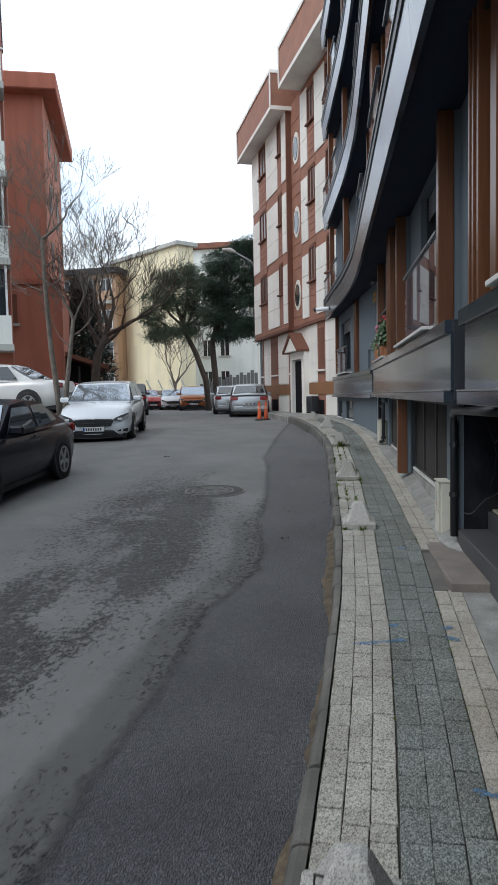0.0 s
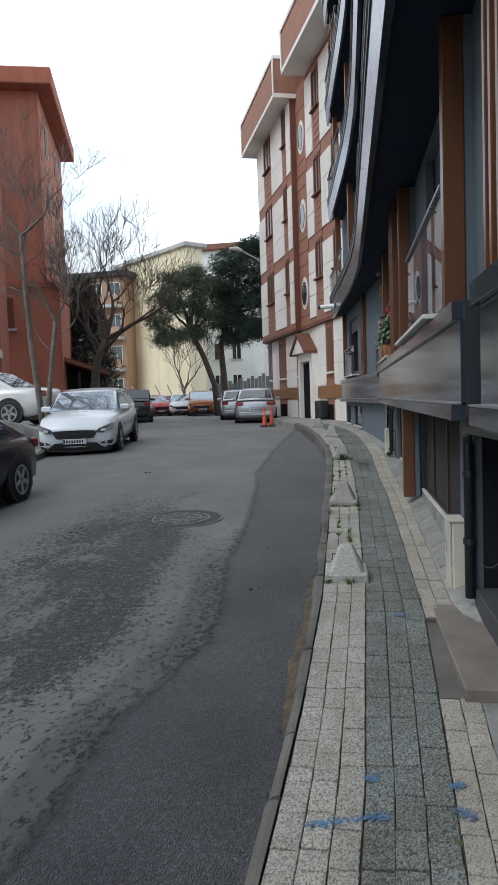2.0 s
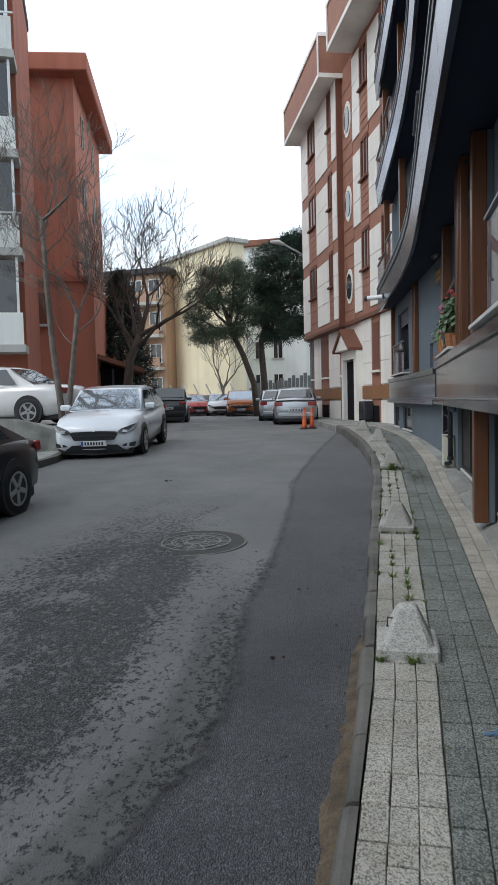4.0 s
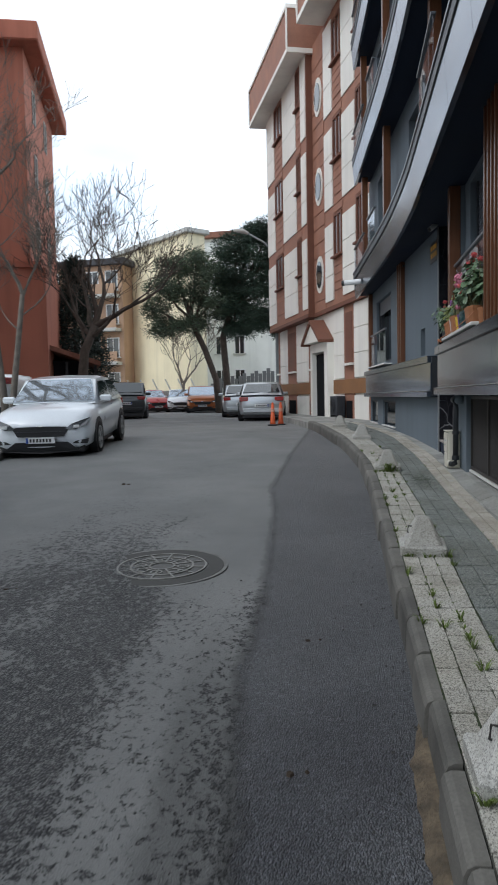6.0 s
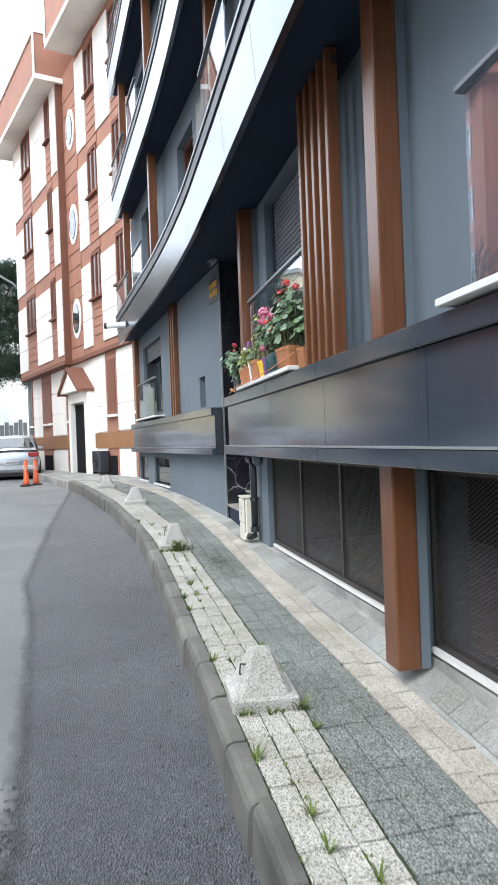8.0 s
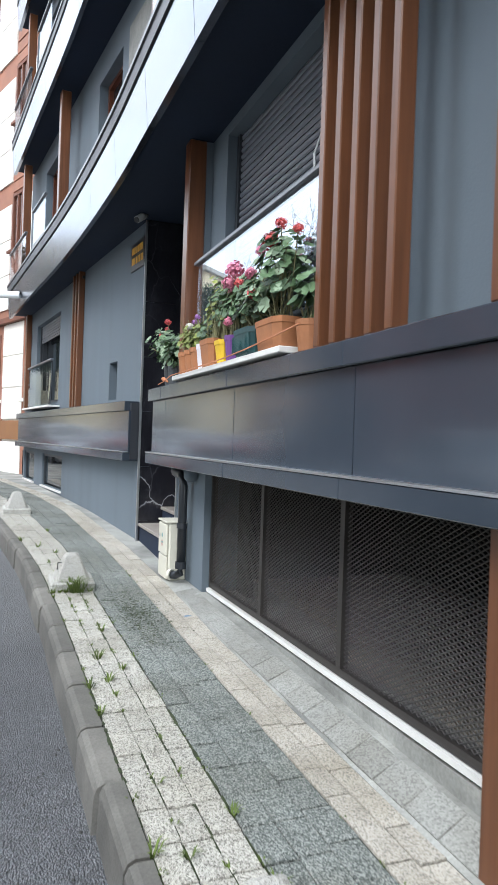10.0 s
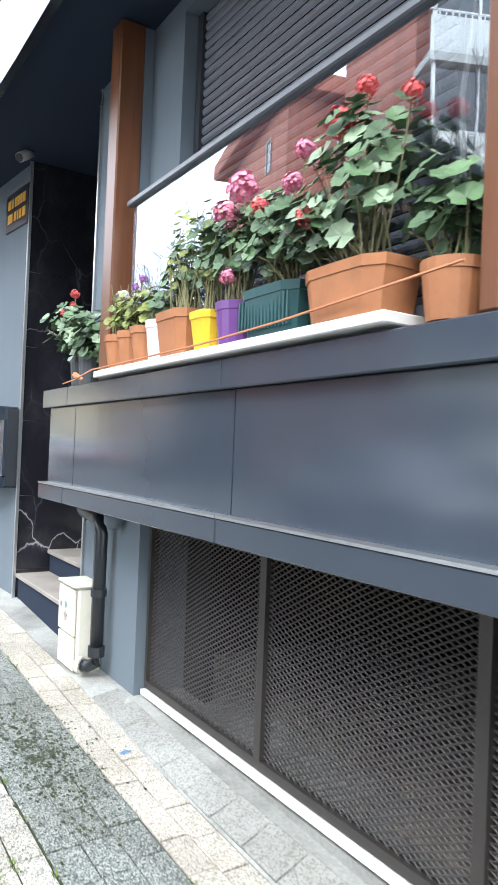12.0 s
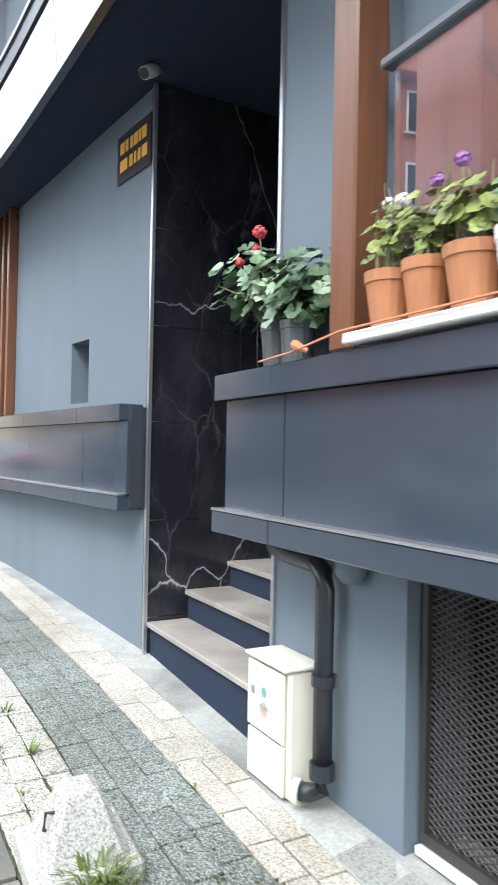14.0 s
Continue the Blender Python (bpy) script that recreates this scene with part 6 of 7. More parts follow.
def traffic_cone(x, y):
    t = thing("traffic_cone", "orange traffic post with a dark square foot by the kerb", "cone", pose(x, y, road_z(y)), "traffic cones")
    part("foot", boxes((-0.15, 0.15, -0.15, 0.15, 0.0, 0.04), bev=0.01), M_BLACK, t)
    part("body", tube(bmesh.new(), [(0, 0, 0.035), (0, 0, 0.1), (0, 0, 0.66)], [0.10, 0.08, 0.04], 14), M_CONE, t, smooth=True)
    part("band", tube(bmesh.new(), [(0, 0, 0.42), (0, 0, 0.52)], [0.071, 0.064], 14), M_CONEB, t, "paler reflecting band")
    part("knob", tube(bmesh.new(), [(0, 0, 0.65), (0, 0, 0.71)], [0.045, 0.028], 10), M_CONE, t)


M_CONE = mat("orange_plastic", (0.62, 0.10, 0.025), 0.5, v=0.1, bump=0.02)
M_CONEB = mat("reflecting_band", (0.62, 0.3, 0.22), 0.4, v=0.1, bump=0.0)
traffic_cone(-2.52, 26.6)
traffic_cone(-2.30, 26.9)

# ---- the left side of the street ----
left_walk = part("pavement_left", ribbon([(-8, -11.0), (17.0, -10.0), (34, -12.5)], [(-8, -6.6), (16.6, -6.5), (18.5, -6.95), (24.0, -8.4), (34.0, -11.0)], -8, 34, lambda y: road_z(y) + 0.12), M_CONC)
setting(left_walk, "grey pavement on the far side of the street", "pavement")
setting(part("kerb_left", ribbon([(-8, -6.6), (16.6, -6.5), (18.5, -6.95), (24.0, -8.4), (34.0, -11.0)], [(-8, -6.45), (16.6, -6.35), (18.5, -6.8), (24.0, -8.25), (34.0, -10.85)], -8, 34, lambda y: road_z(y) + 0.125), M_KERB), "concrete kerb on the far side of the street", "kerb")
bm = bmesh.new()
q = [(-12.5, 17.3, 1.46), (-7.6, 17.3, 1.40), (-6.75, 17.5, 1.12), (-7.0, 18.6, 1.12), (-8.3, 24.0, 1.2), (-12.5, 24.0, 1.3)]
a = [bm.verts.new(p) for p in q]
b = [bm.verts.new((x, y, 0.2)) for x, y, z in q]
bm.faces.new(a)
for i in range(6):
    bm.faces.new((a[i], b[i], b[(i + 1) % 6], a[(i + 1) % 6]))
setting(part("forecourt", bm, M_CONC), "raised concrete forecourt with a rendered retaining wall", "forecourt")

# added out of view: blocks low sky light so the dark facade falls into shade
setting(part("wall_opposite", boxes((-13.0, -12.6, -10.0, 12.0, -0.7, 13.5)), M_OPPOSITE), "unseen grey wall added to cut low skylight on the dark facade", "wall")
white_house = house("apartment_house", "pale apartment house with glazed balconies and white railings", (-18.2, 20.75), 24, 8.0, 7.0, 0.5, 16.0, M_REDD, M_ROOFD, [], 0.05, 0.4)
for k in range(5):
    z = 3.5 + 2.85 * k
    bl = part("balcony", boxes((4.2, 8.05, -1.1, 0.0, z - 0.22, z)), M_PALEG, white_house, "pale balcony slab")
    part("glazing", boxes((4.3, 7.9, -0.95, -0.9, z + 0.95, z + 2.5)), M_GLASS, bl)
    part("apron", boxes((4.25, 8.0, -1.05, -1.0, z, z + 0.95)), M_PALEW, bl, "pale balcony front")
    for i in range(4):
        part("mullion", boxes((4.3 + 1.18 * i, 4.37 + 1.18 * i, -1.0, -0.88, z + 0.95, z + 2.6)), M_WHITEMETAL, bl)
    if k in (1, 3, 4):
        part("top_rail", boxes((4.2, 8.08, -1.18, -1.13, z + 0.98, z + 1.02)), M_WHITEMETAL, bl)
        for i in range(22):
            part("baluster", boxes((4.25 + 0.17 * i, 4.28 + 0.17 * i, -1.17, -1.14, z, z + 0.98)), M_WHITEMETAL, bl)

# lean-to by the red house
shed = thing("lean_to", "dark lean-to with a sloping tiled roof beside the red house", "shed", pose(-13.1, 33.2, 0, 0, 0, 27))
bm = bmesh.new()
for p in ([(0, 0, 4.1), (2.6, -0.5, 3.2), (2.9, 4.0, 3.2), (0, 5.0, 4.1)],):
    a = [bm.verts.new(v) for v in p]
    b = [bm.verts.new((x, y, z - 0.2)) for x, y, z in p]
    bm.faces.new(a)
    bm.faces.new(b[::-1])
    for i in range(4):
        bm.faces.new((a[i], a[(i + 1) % 4], b[(i + 1) % 4], b[i]))
part("roof", bm, M_ROOF, shed)
part("wall", boxes((0.0, 1.9, 0.8, 4.5, 0.5, 3.3)), M_DARKIN, shed)
for x, y in ((2.4, 0.0), (2.4, 3.6), (1.2, 0.0)):
    part("post", boxes((x, x + 0.1, y, y + 0.1, 0.5, 3.2)), M_BLACK, shed)

house("apartment_house", "long pale yellow apartment house with a rising roofline", (-19.8, 64.7), -43.9, 11.2, 1.5, 0.5, 13.2, M_YELLOW, M_PALEG, [], 0.3, 0.35)
tan = house("apartment_house", "tan balconied apartment house behind the bare tree", (-25.6, 62.0), -8, 7.6, 9.0, 0.5, 11.9, M_ORANGE, M_ROOFD, [(a, a + 1.1, z, z + 1.5) for a in (0.8, 2.6, 4.4, 6.1) for z in (2.2, 5.0, 7.7, 10.4)], 0.4, 0.5)
for z in (4.5, 7.2, 9.9):
    part("balcony", boxes((2.4, 7.4, -1.0, -0.03, z - 0.15, z + 0.1)), M_PALEG, tan)
    part("balcony_front", boxes((2.4, 7.4, -1.0, -0.92, z + 0.1, z + 0.9)), M_ORANGE, tan)
house("apartment_house", "pale white apartment house with a hipped tiled roof", (-11.9, 64.0), -3, 9.0, 10.0, 0.5, 14.2, M_PALEW, M_ROOF, [(a, a + 0.9, z, z + 1.4) for a in (0.8, 2.4) for z in (2.4, 5.2, 8.0, 10.8)], 0.5, 0.5)
house("apartment_house", "pale grey gable behind the pines", (-14.0, 66.0), -20, 4.0, 8.0, 0.5, 13.9, M_PALEG, M_PALEG, [(0.8, 1.8, z, z + 1.4) for z in (5.2, 8.0, 10.8)], 0.3, 0.3)
box_roof = house("roof_house", "dark roof storey far behind", (-24.0, 82.0), -15, 9.0, 6.0, 0.5, 14.6, M_ORANGE, M_ROOFD, [], 0.4, 0.6)

# corrugated hoarding
fence = thing("hoarding", "grey corrugated metal hoarding before the white house", "fence")
for i in range(16):
    x = -9.3 + 0.27 * i
    part("sheet", boxes((x, x + 0.24, 52.0 + 0.04 * (i % 2), 52.03 + 0.04 * (i % 2), 0.6, 2.5 + 0.05 * i + 0.12 * (i % 3))), M_CORR, fence)
low = thing("low_wall", "low grey wall with slanting fence posts", "wall", pose(0, 0, 0))
part("wall", boxes((-15.5, -9.8, 53.0, 53.2, 0.5, 2.1)), M_CONC, low)
for i in range(6):
    part("post", tube(bmesh.new(), [(-15.0 + 0.9 * i, 53.1, 2.0), (-15.4 + 0.9 * i, 53.0, 2.9)], 0.05, 6), M_PALEG, low)

lamp_post = thing("street_lamp", "grey street lamp with a curved arm", "lamp", pose(-3.1, 41.0, 0.6))
part("pole", tube(bmesh.new(), [(0, 0, 0), (0, 0, 6.0), (-0.1, 0, 6.9), (-0.5, 0, 7.9), (-1.2, 0, 8.7), (-2.1, 0, 9.25)], [0.09, 0.07, 0.06, 0.05, 0.05, 0.045], 8), M_CORR, lamp_post, smooth=True)
part("lamp_head", tube(bmesh.new(), [(-2.0, 0, 9.2), (-2.3, 0, 9.33), (-2.75, 0, 9.38)], [0.07, 0.13, 0.06], 10), M_PALEG, lamp_post, smooth=True)

# ---- trees ----
M_BARK = mat("grey_brown_bark", (0.085, 0.066, 0.053), 0.9, v=0.35, s1=5, s2=50, bump=0.6, dist=0.02)
M_BARKP = mat("pale_bark", (0.18, 0.155, 0.13), 0.9, v=0.3, s1=6, s2=50, bump=0.5, dist=0.01)
M_PINE = mat("pine_needles", (0.13, 0.185, 0.13), 0.75, v=0.4, s1=0.8, s2=6, bump=0.0, island=0.5)
M_PINED = mat("dark_pine_needles", (0.062, 0.112, 0.085), 0.75, v=0.4, s1=0.8, s2=6, bump=0.0, island=0.5)
M_CONIF = mat("dark_conifer", (0.034, 0.056, 0.05), 0.8, v=0.35, s1=1, s2=6, bump=0.0, island=0.5)


def branch(bm, p, d, length, r, depth, r2, spread, up=0.1, droop=0.0, minr=0.006):
    """A limb that bends, tapers and forks."""
    pts, rad, q = [p.copy()], [r], p.copy()
    k = 4
    for i in range(k):
        d = (d + Vector((r2.gauss(0, 0.16), r2.gauss(0, 0.16), r2.gauss(0, 0.1) + up - droop))).normalized()
        q = q + d * length / k
        pts.append(q.copy())
        rad.append(max(minr, r * (1 - 0.42 * (i + 1) / k)))
    tube(bm, pts, rad, 7 if r > 0.08 else 4 if r > 0.02 else 3, False)
    if depth <= 0:
        return
    n = 2 + (r2.random() < 0.6) + (depth < 3 and r2.random() < 0.6)
    for i in range(n):
        s = r2.uniform(0.45, 1.0) if i else 1.0
        j = min(k - 1, int(s * k))
        base = pts[j].lerp(pts[j + 1], s * k - j if j < k - 1 else 1.0) if s < 1 else pts[-1]
        side = Vector((r2.gauss(0, 1), r2.gauss(0, 1), r2.gauss(0, 0.5))).normalized()
        branch(bm, base, (d + side * spread * (1.0 if i else 0.55)).normalized(), length * r2.uniform(0.66, 0.92), rad[-1] * (0.9 if i == 0 else r2.uniform(0.5, 0.75)), depth - 1, r2, spread, up, droop, minr)


def bare_tree(name, label, base, trunk, limbs, depth, seed, mm, r0, minr=0.006):
    r2 = random.Random(seed)
    t = thing(name, label, "tree", Matrix.Translation(base))
    bm = bmesh.new()
    n = len(trunk)
    tube(bm, trunk, [r0 * (1 - 0.35 * i / (n - 1)) for i in range(n)], 9)
    part("trunk", bm, mm, t, smooth=True)
    bm = bmesh.new()
    for (s, d, ln, r) in limbs:
        p = Vector(trunk[-1]).lerp(Vector(trunk[-2]), s)
        branch(bm, p, Vector(d).normalized(), ln, r, depth, r2, 0.72, 0.09, 0.0, minr)
    part("crown", bm, mm, t, "bare leafless branches")
    return t


bare_tree("bare_tree", "large leafless street tree with a leaning dark trunk", (-10.65, 32.0, 0.6), [(0, 0, 0), (0.0, 0, 1.6), (0.15, 0, 2.9), (0.62, 0, 3.9)],
          [(0.0, (0.5, 0, 0.8), 1.75, 0.12), (0.0, (1.1, 0.1, 0.6), 1.8, 0.12), (0.2, (-0.5, 0.1, 0.9), 1.75, 0.11), (0.4, (-1.0, -0.2, 0.8), 1.4, 0.11), (0.1, (0.1, 0.4, 1.0), 1.7, 0.12), (0.5, (0.9, -0.4, 0.7), 1.5, 0.1), (0.7, (-0.9, 0.3, 0.7), 1.3, 0.08)], 5, 12, M_BARK, 0.235, 0.0085)
bare_tree("bare_tree", "slim leafless tree with pale bark at the retaining wall", (-7.27, 18.85, 0.95), [(0, 0, 0), (-0.07, 0, 0.9), (-0.2, 0, 2.1), (-0.28, 0, 3.4), (-0.34, 0, 5.0)],
          [(0.0, (-0.8, 0, 0.7), 0.8, 0.04), (0.0, (0.8, 0.1, 0.7), 0.95, 0.045), (0.3, (-1.0, 0, 0.4), 0.7, 0.025), (0.5, (1.0, 0, 0.3), 0.75, 0.025), (0.8, (0.9, 0.2, 0.3), 0.7, 0.02), (0.9, (-0.9, 0.2, 0.4), 0.7, 0.02), (0.15, (0.2, 0.6, 0.9), 0.9, 0.03)], 5, 21, M_BARKP, 0.085, 0.004)
bare_tree("bare_tree", "slim leafless tree leaning beside its twin", (-7.13, 18.72, 0.95), [(0, 0, 0), (0.1, 0, 0.9), (0.24, 0, 1.9), (0.36, 0, 2.8)],
          [(0.0, (-0.1, 0, 0.9), 0.9, 0.045), (0.1, (0.5, 0, 0.8), 0.8, 0.04), (0.5, (0.9, 0.1, 0.4), 0.7, 0.02), (0.8, (-0.9, 0.1, 0.4), 0.6, 0.02)], 5, 33, M_BARKP, 0.075, 0.004)
planter = thing("tree_planter", "mossy concrete block round the foot of the slim trees", "planter", pose(-7.3, 18.72, 0.62, 0, 0, 4))
part("block", boxes((-0.34, 0.26, -0.28, 0.28, 0.0, 0.5), bev=0.03), M_CONC, planter)
part("soil", boxes((-0.26, 0.22, -0.2, 0.2, 0.49, 0.52), bev=0.01), M_SOIL, planter)
bare_tree("bare_tree", "small pale leafless tree before the yellow house", (-10.9, 50.5, 0.6), [(0, 0, 0), (0, 0, 1.0), (0.1, 0, 1.9)],
          [(0.0, (0.6, 0, 0.9), 1.7, 0.07), (0.0, (-0.7, 0, 0.9), 1.7, 0.07), (0.3, (0.1, 0.2, 1), 1.9, 0.06), (0.4, (-0.2, -0.3, 1), 1.5, 0.05)], 4, 8, M_BARKP, 0.12, 0.012)


def needle_clump(bm, c, r, r2, n):
    for _ in range(n):
        v = Vector((r2.gauss(0, 1), r2.gauss(0, 1), r2.gauss(0, 0.7) + 0.25)).normalized()
        p = c + v * r * r2.uniform(0.2, 1.0)
        s = v.cross(Vector((r2.gauss(0, 1), r2.gauss(0, 1), r2.gauss(0, 1)))).normalized() * r * r2.uniform(0.035, 0.075)
        tip = p + v * r * r2.uniform(0.3, 0.6)
        bm.faces.new((bm.verts.new(p - s), bm.verts.new(p + s), bm.verts.new(tip)))


def pine(base, trunk, blobs, seed, label, density=1.0, thick=0.24, needles=None):
    r2 = random.Random(seed)
    t = thing("pine_tree", label, "tree", Matrix.Translation(base), "pines at the bend")
    part("trunk", tube(bmesh.new(), trunk, [thick - thick * 0.4 * i / len(trunk) for i in range(len(trunk))], 8), M_BARK, t, smooth=True)
    limbs, bm = bmesh.new(), bmesh.new()
    top = Vector(trunk[-1])
    for x, y, z, rx, rz, n in blobs:
        c = Vector((x, y, z))
        st = Vector(trunk[-2]).lerp(top, r2.random())
        tube(limbs, [st, st.lerp(c, 0.5) + Vector((0, 0, -0.2)), c], [0.1, 0.07, 0.03], 5, False)
        for _ in range(n):
            v = Vector((r2.gauss(0, 0.55), r2.gauss(0, 0.55), r2.gauss(0, 0.5)))
            if v.length > 1.15:
                v = v.normalized()
            p = c + Vector((v.x * rx, v.y * rx, v.z * rz))
            needle_clump(bm, p, r2.uniform(0.22, 0.42), r2, int(density * 90))
            if r2.random() < 0.25:
                tube(limbs, [c, p], [0.025, 0.01], 3, False)
    part("limb", limbs, M_BARK, t)
    part("crown", bm, needles, t, "dense green needle crown")
    return t


pine((-7.5, 45.0, 0.6), [(0, 0, 0), (-0.15, 0, 2.0), (-0.75, 0, 3.7), (-1.4, 0, 5.1), (-1.8, 0, 6.4)],
     [(-2.9, 0, 5.0, 1.0, 0.55, 60), (-3.4, 0.1, 6.0, 0.8, 0.8, 56), (-1.5, 0.3, 5.2, 1.0, 0.6, 60), (-3.0, -0.2, 7.2, 1.0, 0.8, 70), (-2.4, 0.2, 8.4, 1.0, 0.6, 66), (-1.2, 0.2, 8.8, 1.0, 0.6, 60), (-0.3, 0, 6.3, 1.0, 1.0, 70), (-1.6, 0.2, 6.9, 1.1, 0.8, 70), (-0.5, 0, 7.9, 0.9, 0.8, 56)], 3, "tall pine with a rounded dull green crown", 0.8, 0.2, M_PINE)
pine((-7.0, 45.6, 0.6), [(0, 0, 0), (-0.15, 0, 2.4), (-0.3, 0, 4.4), (0.2, 0, 6.0), (0.6, 0, 7.6)],
     [(0.0, 0, 7.8, 1.1, 0.9, 90), (1.3, 0.2, 7.0, 1.3, 1.0, 100), (2.2, 0, 5.6, 1.3, 0.6, 80), (0.6, -0.2, 9.3, 1.2, 0.8, 90), (2.2, 0.2, 8.5, 1.2, 0.9, 90), (0.2, 0, 6.2, 0.9, 0.9, 70), (1.2, 0, 5.1, 1.1, 0.6, 66), (2.5, 0, 10.4, 0.9, 0.6, 60), (2.9, 0, 7.2, 1.1, 0.9, 70), (1.5, 0.1, 10.2, 0.9, 0.6, 60), (3.1, 0, 9.3, 0.9, 0.8, 60), (3.0, 0.1, 4.8, 0.8, 0.45, 40), (0.4, 0, 4.8, 0.7, 0.5, 36)], 4, "tall pine with a broad dark green crown", 1.2, 0.22, M_PINED)
r2 = random.Random(9)
con = thing("conifer", "dark blue-green conical conifer beside the lean-to", "tree", Matrix.Translation((-13.2, 38.0, 0.6)))
part("trunk", tube(bmesh.new(), [(0, 0, 0), (0, 0, 4.0), (0, 0, 7.4)], [0.2, 0.12, 0.03], 7), M_BARK, con)
bm = bmesh.new()
for i in range(460):
    h = r2.random() ** 1.3
    rr = 2.05 * (1 - h) ** 0.8 * r2.uniform(0.55, 1.05)
    a = r2.uniform(0, 6.283)
    needle_clump(bm, Vector((rr * math.cos(a), rr * math.sin(a), 0.9 + 6.7 * h - 0.15 * rr)), r2.uniform(0.3, 0.55), r2, 60)
part("crown", bm, M_CONIF, con)

# ---- manhole, debris and marks on the road ----
MX, MY = -1.75, 10.36
manhole = thing("manhole_cover", "round cast-iron manhole cover with a raised spoke pattern", "manhole", pose(MX, MY, road_z(MY) + 0.0015, math.degrees(math.atan(0.0472)), 0, 0), kind="")


def disc_ring(r0, r1, z0, z1, seg=48):
    bm2 = bmesh.new()
    prof = [(r0, z0), (r0, z1), (r1, z1), (r1, z0)]
    rr = [[bm2.verts.new((r * math.cos(6.2832 * i / seg), r * math.sin(6.2832 * i / seg), z)) for i in range(seg)] for r, z in prof]
    for j in range(4):
        a, b = rr[j], rr[(j + 1) % 4]
        for i in range(seg):
            bm2.faces.new((a[i], a[(i + 1) % seg], b[(i + 1) % seg], b[i]))
    return bm2


M_IRON = mat("cast_iron", (0.10, 0.098, 0.092), 0.6, 0.3, v=0.25, s1=6, bump=0.2)
M_IRONP = mat("worn_iron", (0.21, 0.205, 0.19), 0.5, 0.3, v=0.2, s1=6, bump=0.2)
M_COLLAR = mat("fresh_mortar", (0.065, 0.064, 0.06), 0.85, v=0.2, s1=4, bump=0.3)
part("collar", disc_ring(0.375, 0.50, -0.02, 0.0025), M_COLLAR, manhole, "dark mortar collar")
part("mortar_rim", disc_ring(0.502, 0.53, -0.02, 0.0015), mat("pale_mortar", (0.19, 0.188, 0.178), 0.9, v=0.3, s1=9, bump=0.3), manhole, "pale worn mortar rim")
bm = bmesh.new()
bmesh.ops.create_circle(bm, cap_ends=True, segments=48, radius=0.372)
part("plate", bm, M_IRON, manhole)
for r in (0.355, 0.25, 0.10):
    part("ring", disc_ring(r - 0.008, r + 0.008, 0.0, 0.009), M_IRONP, manhole)
for i in range(12):
    sp = part("spoke", boxes((0.11, 0.345, -0.007, 0.007, 0.001, 0.008)), M_IRONP, manhole, m=pose(0, 0, 0, 0, 0, 30 * i)) if i == 0 else twin(sp, pose(0, 0, 0, 0, 0, 30 * i), manhole)
for i in range(8):
    pt = part("petal", disc_ring(0.038, 0.05, 0.001, 0.008, 16), M_IRONP, manhole, m=pose(0.175 * math.cos(i * 0.785), 0.175 * math.sin(i * 0.785), 0)) if i == 0 else twin(pt, pose(0.175 * math.cos(i * 0.785), 0.175 * math.sin(i * 0.785), 0), manhole)

r3 = random.Random(17)


def shard(bm2, x, y, z, r):
    k = r3.randint(4, 6)
    top = [bm2.verts.new((x + r * r3.uniform(0.5, 1) * math.cos(6.283 * i / k), y + r * r3.uniform(0.5, 1) * math.sin(6.283 * i / k), z + r * r3.uniform(0.25, 0.5))) for i in range(k)]
    bot = [bm2.verts.new((v.co.x * 1.0 + (v.co.x - x) * 0.3, v.co.y + (v.co.y - y) * 0.3, z - 0.004)) for v in top]
    bm2.faces.new(top)
    for i in range(k):
        bm2.faces.new((top[i], bot[i], bot[(i + 1) % k], top[(i + 1) % k]))


bm = bmesh.new()
for i in range(220):
    y = r3.uniform(1.5, 12)
    x = lerp_table(KERB, y) - abs(r3.gauss(0, 0.16)) - 0.02 if r3.random() < 0.7 else r3.uniform(-3.5, 0)
    shard(bm, x, y, road_z(y) + 0.004, r3.uniform(0.003, 0.009))
tagged(part("gravel", bm, M_COLLAR), "scattered grit and small stones on the asphalt", "gravel", kind="stuff")
bm = bmesh.new()
rows = []
for i in range(90):
    y = 1.8 + i * 0.07
    w = max(0.0, 0.055 + 0.10 * noise.noise((y * 0.9, 0.3, 0)) + 0.05 * noise.noise((y * 3.7, 3, 0)) + 0.03 * noise.noise((y * 11, 5, 0))) * (1 if y < 7.6 else max(0, (8.1 - y) / 0.5))
    xk = lerp_table(KERB, y) + 0.01
    rows.append([bm.verts.new((xk, y, road_z(y) + 0.035)), bm.verts.new((xk - w * 0.5, y, road_z(y) + 0.028 + 0.01 * noise.noise((y * 9, 1, 0)))), bm.verts.new((xk - w - 0.01, y, road_z(y) - 0.01))])
for a, b in zip(rows, rows[1:]):
    for i in range(2):
        bm.faces.new((a[i], a[i + 1], b[i + 1], b[i]))
tagged(part("sand_drift", bm, M_SAND, smooth=True), "brown sand and dirt washed up along the kerb", "sand", kind="stuff")
for x, y, s in ((-2.9, 9.6, 0.03), (-2.75, 9.7, 0.022), (-0.5, 7.55, 0.02), (-0.5, 8.9, 0.016), (-3.3, 14.2, 0.04)):
    for dx, dy, k in ((0.0, 0.0, 1.0), (0.07, 0.02, 0.6)):
        bm = bmesh.new()
        shard(bm, x + dx, y + dy, road_z(y + dy) + 0.006, s * k)
        tagged(part("dead_leaf", bm, M_SOIL), "dark crumpled dead leaf on the asphalt", "leaf")

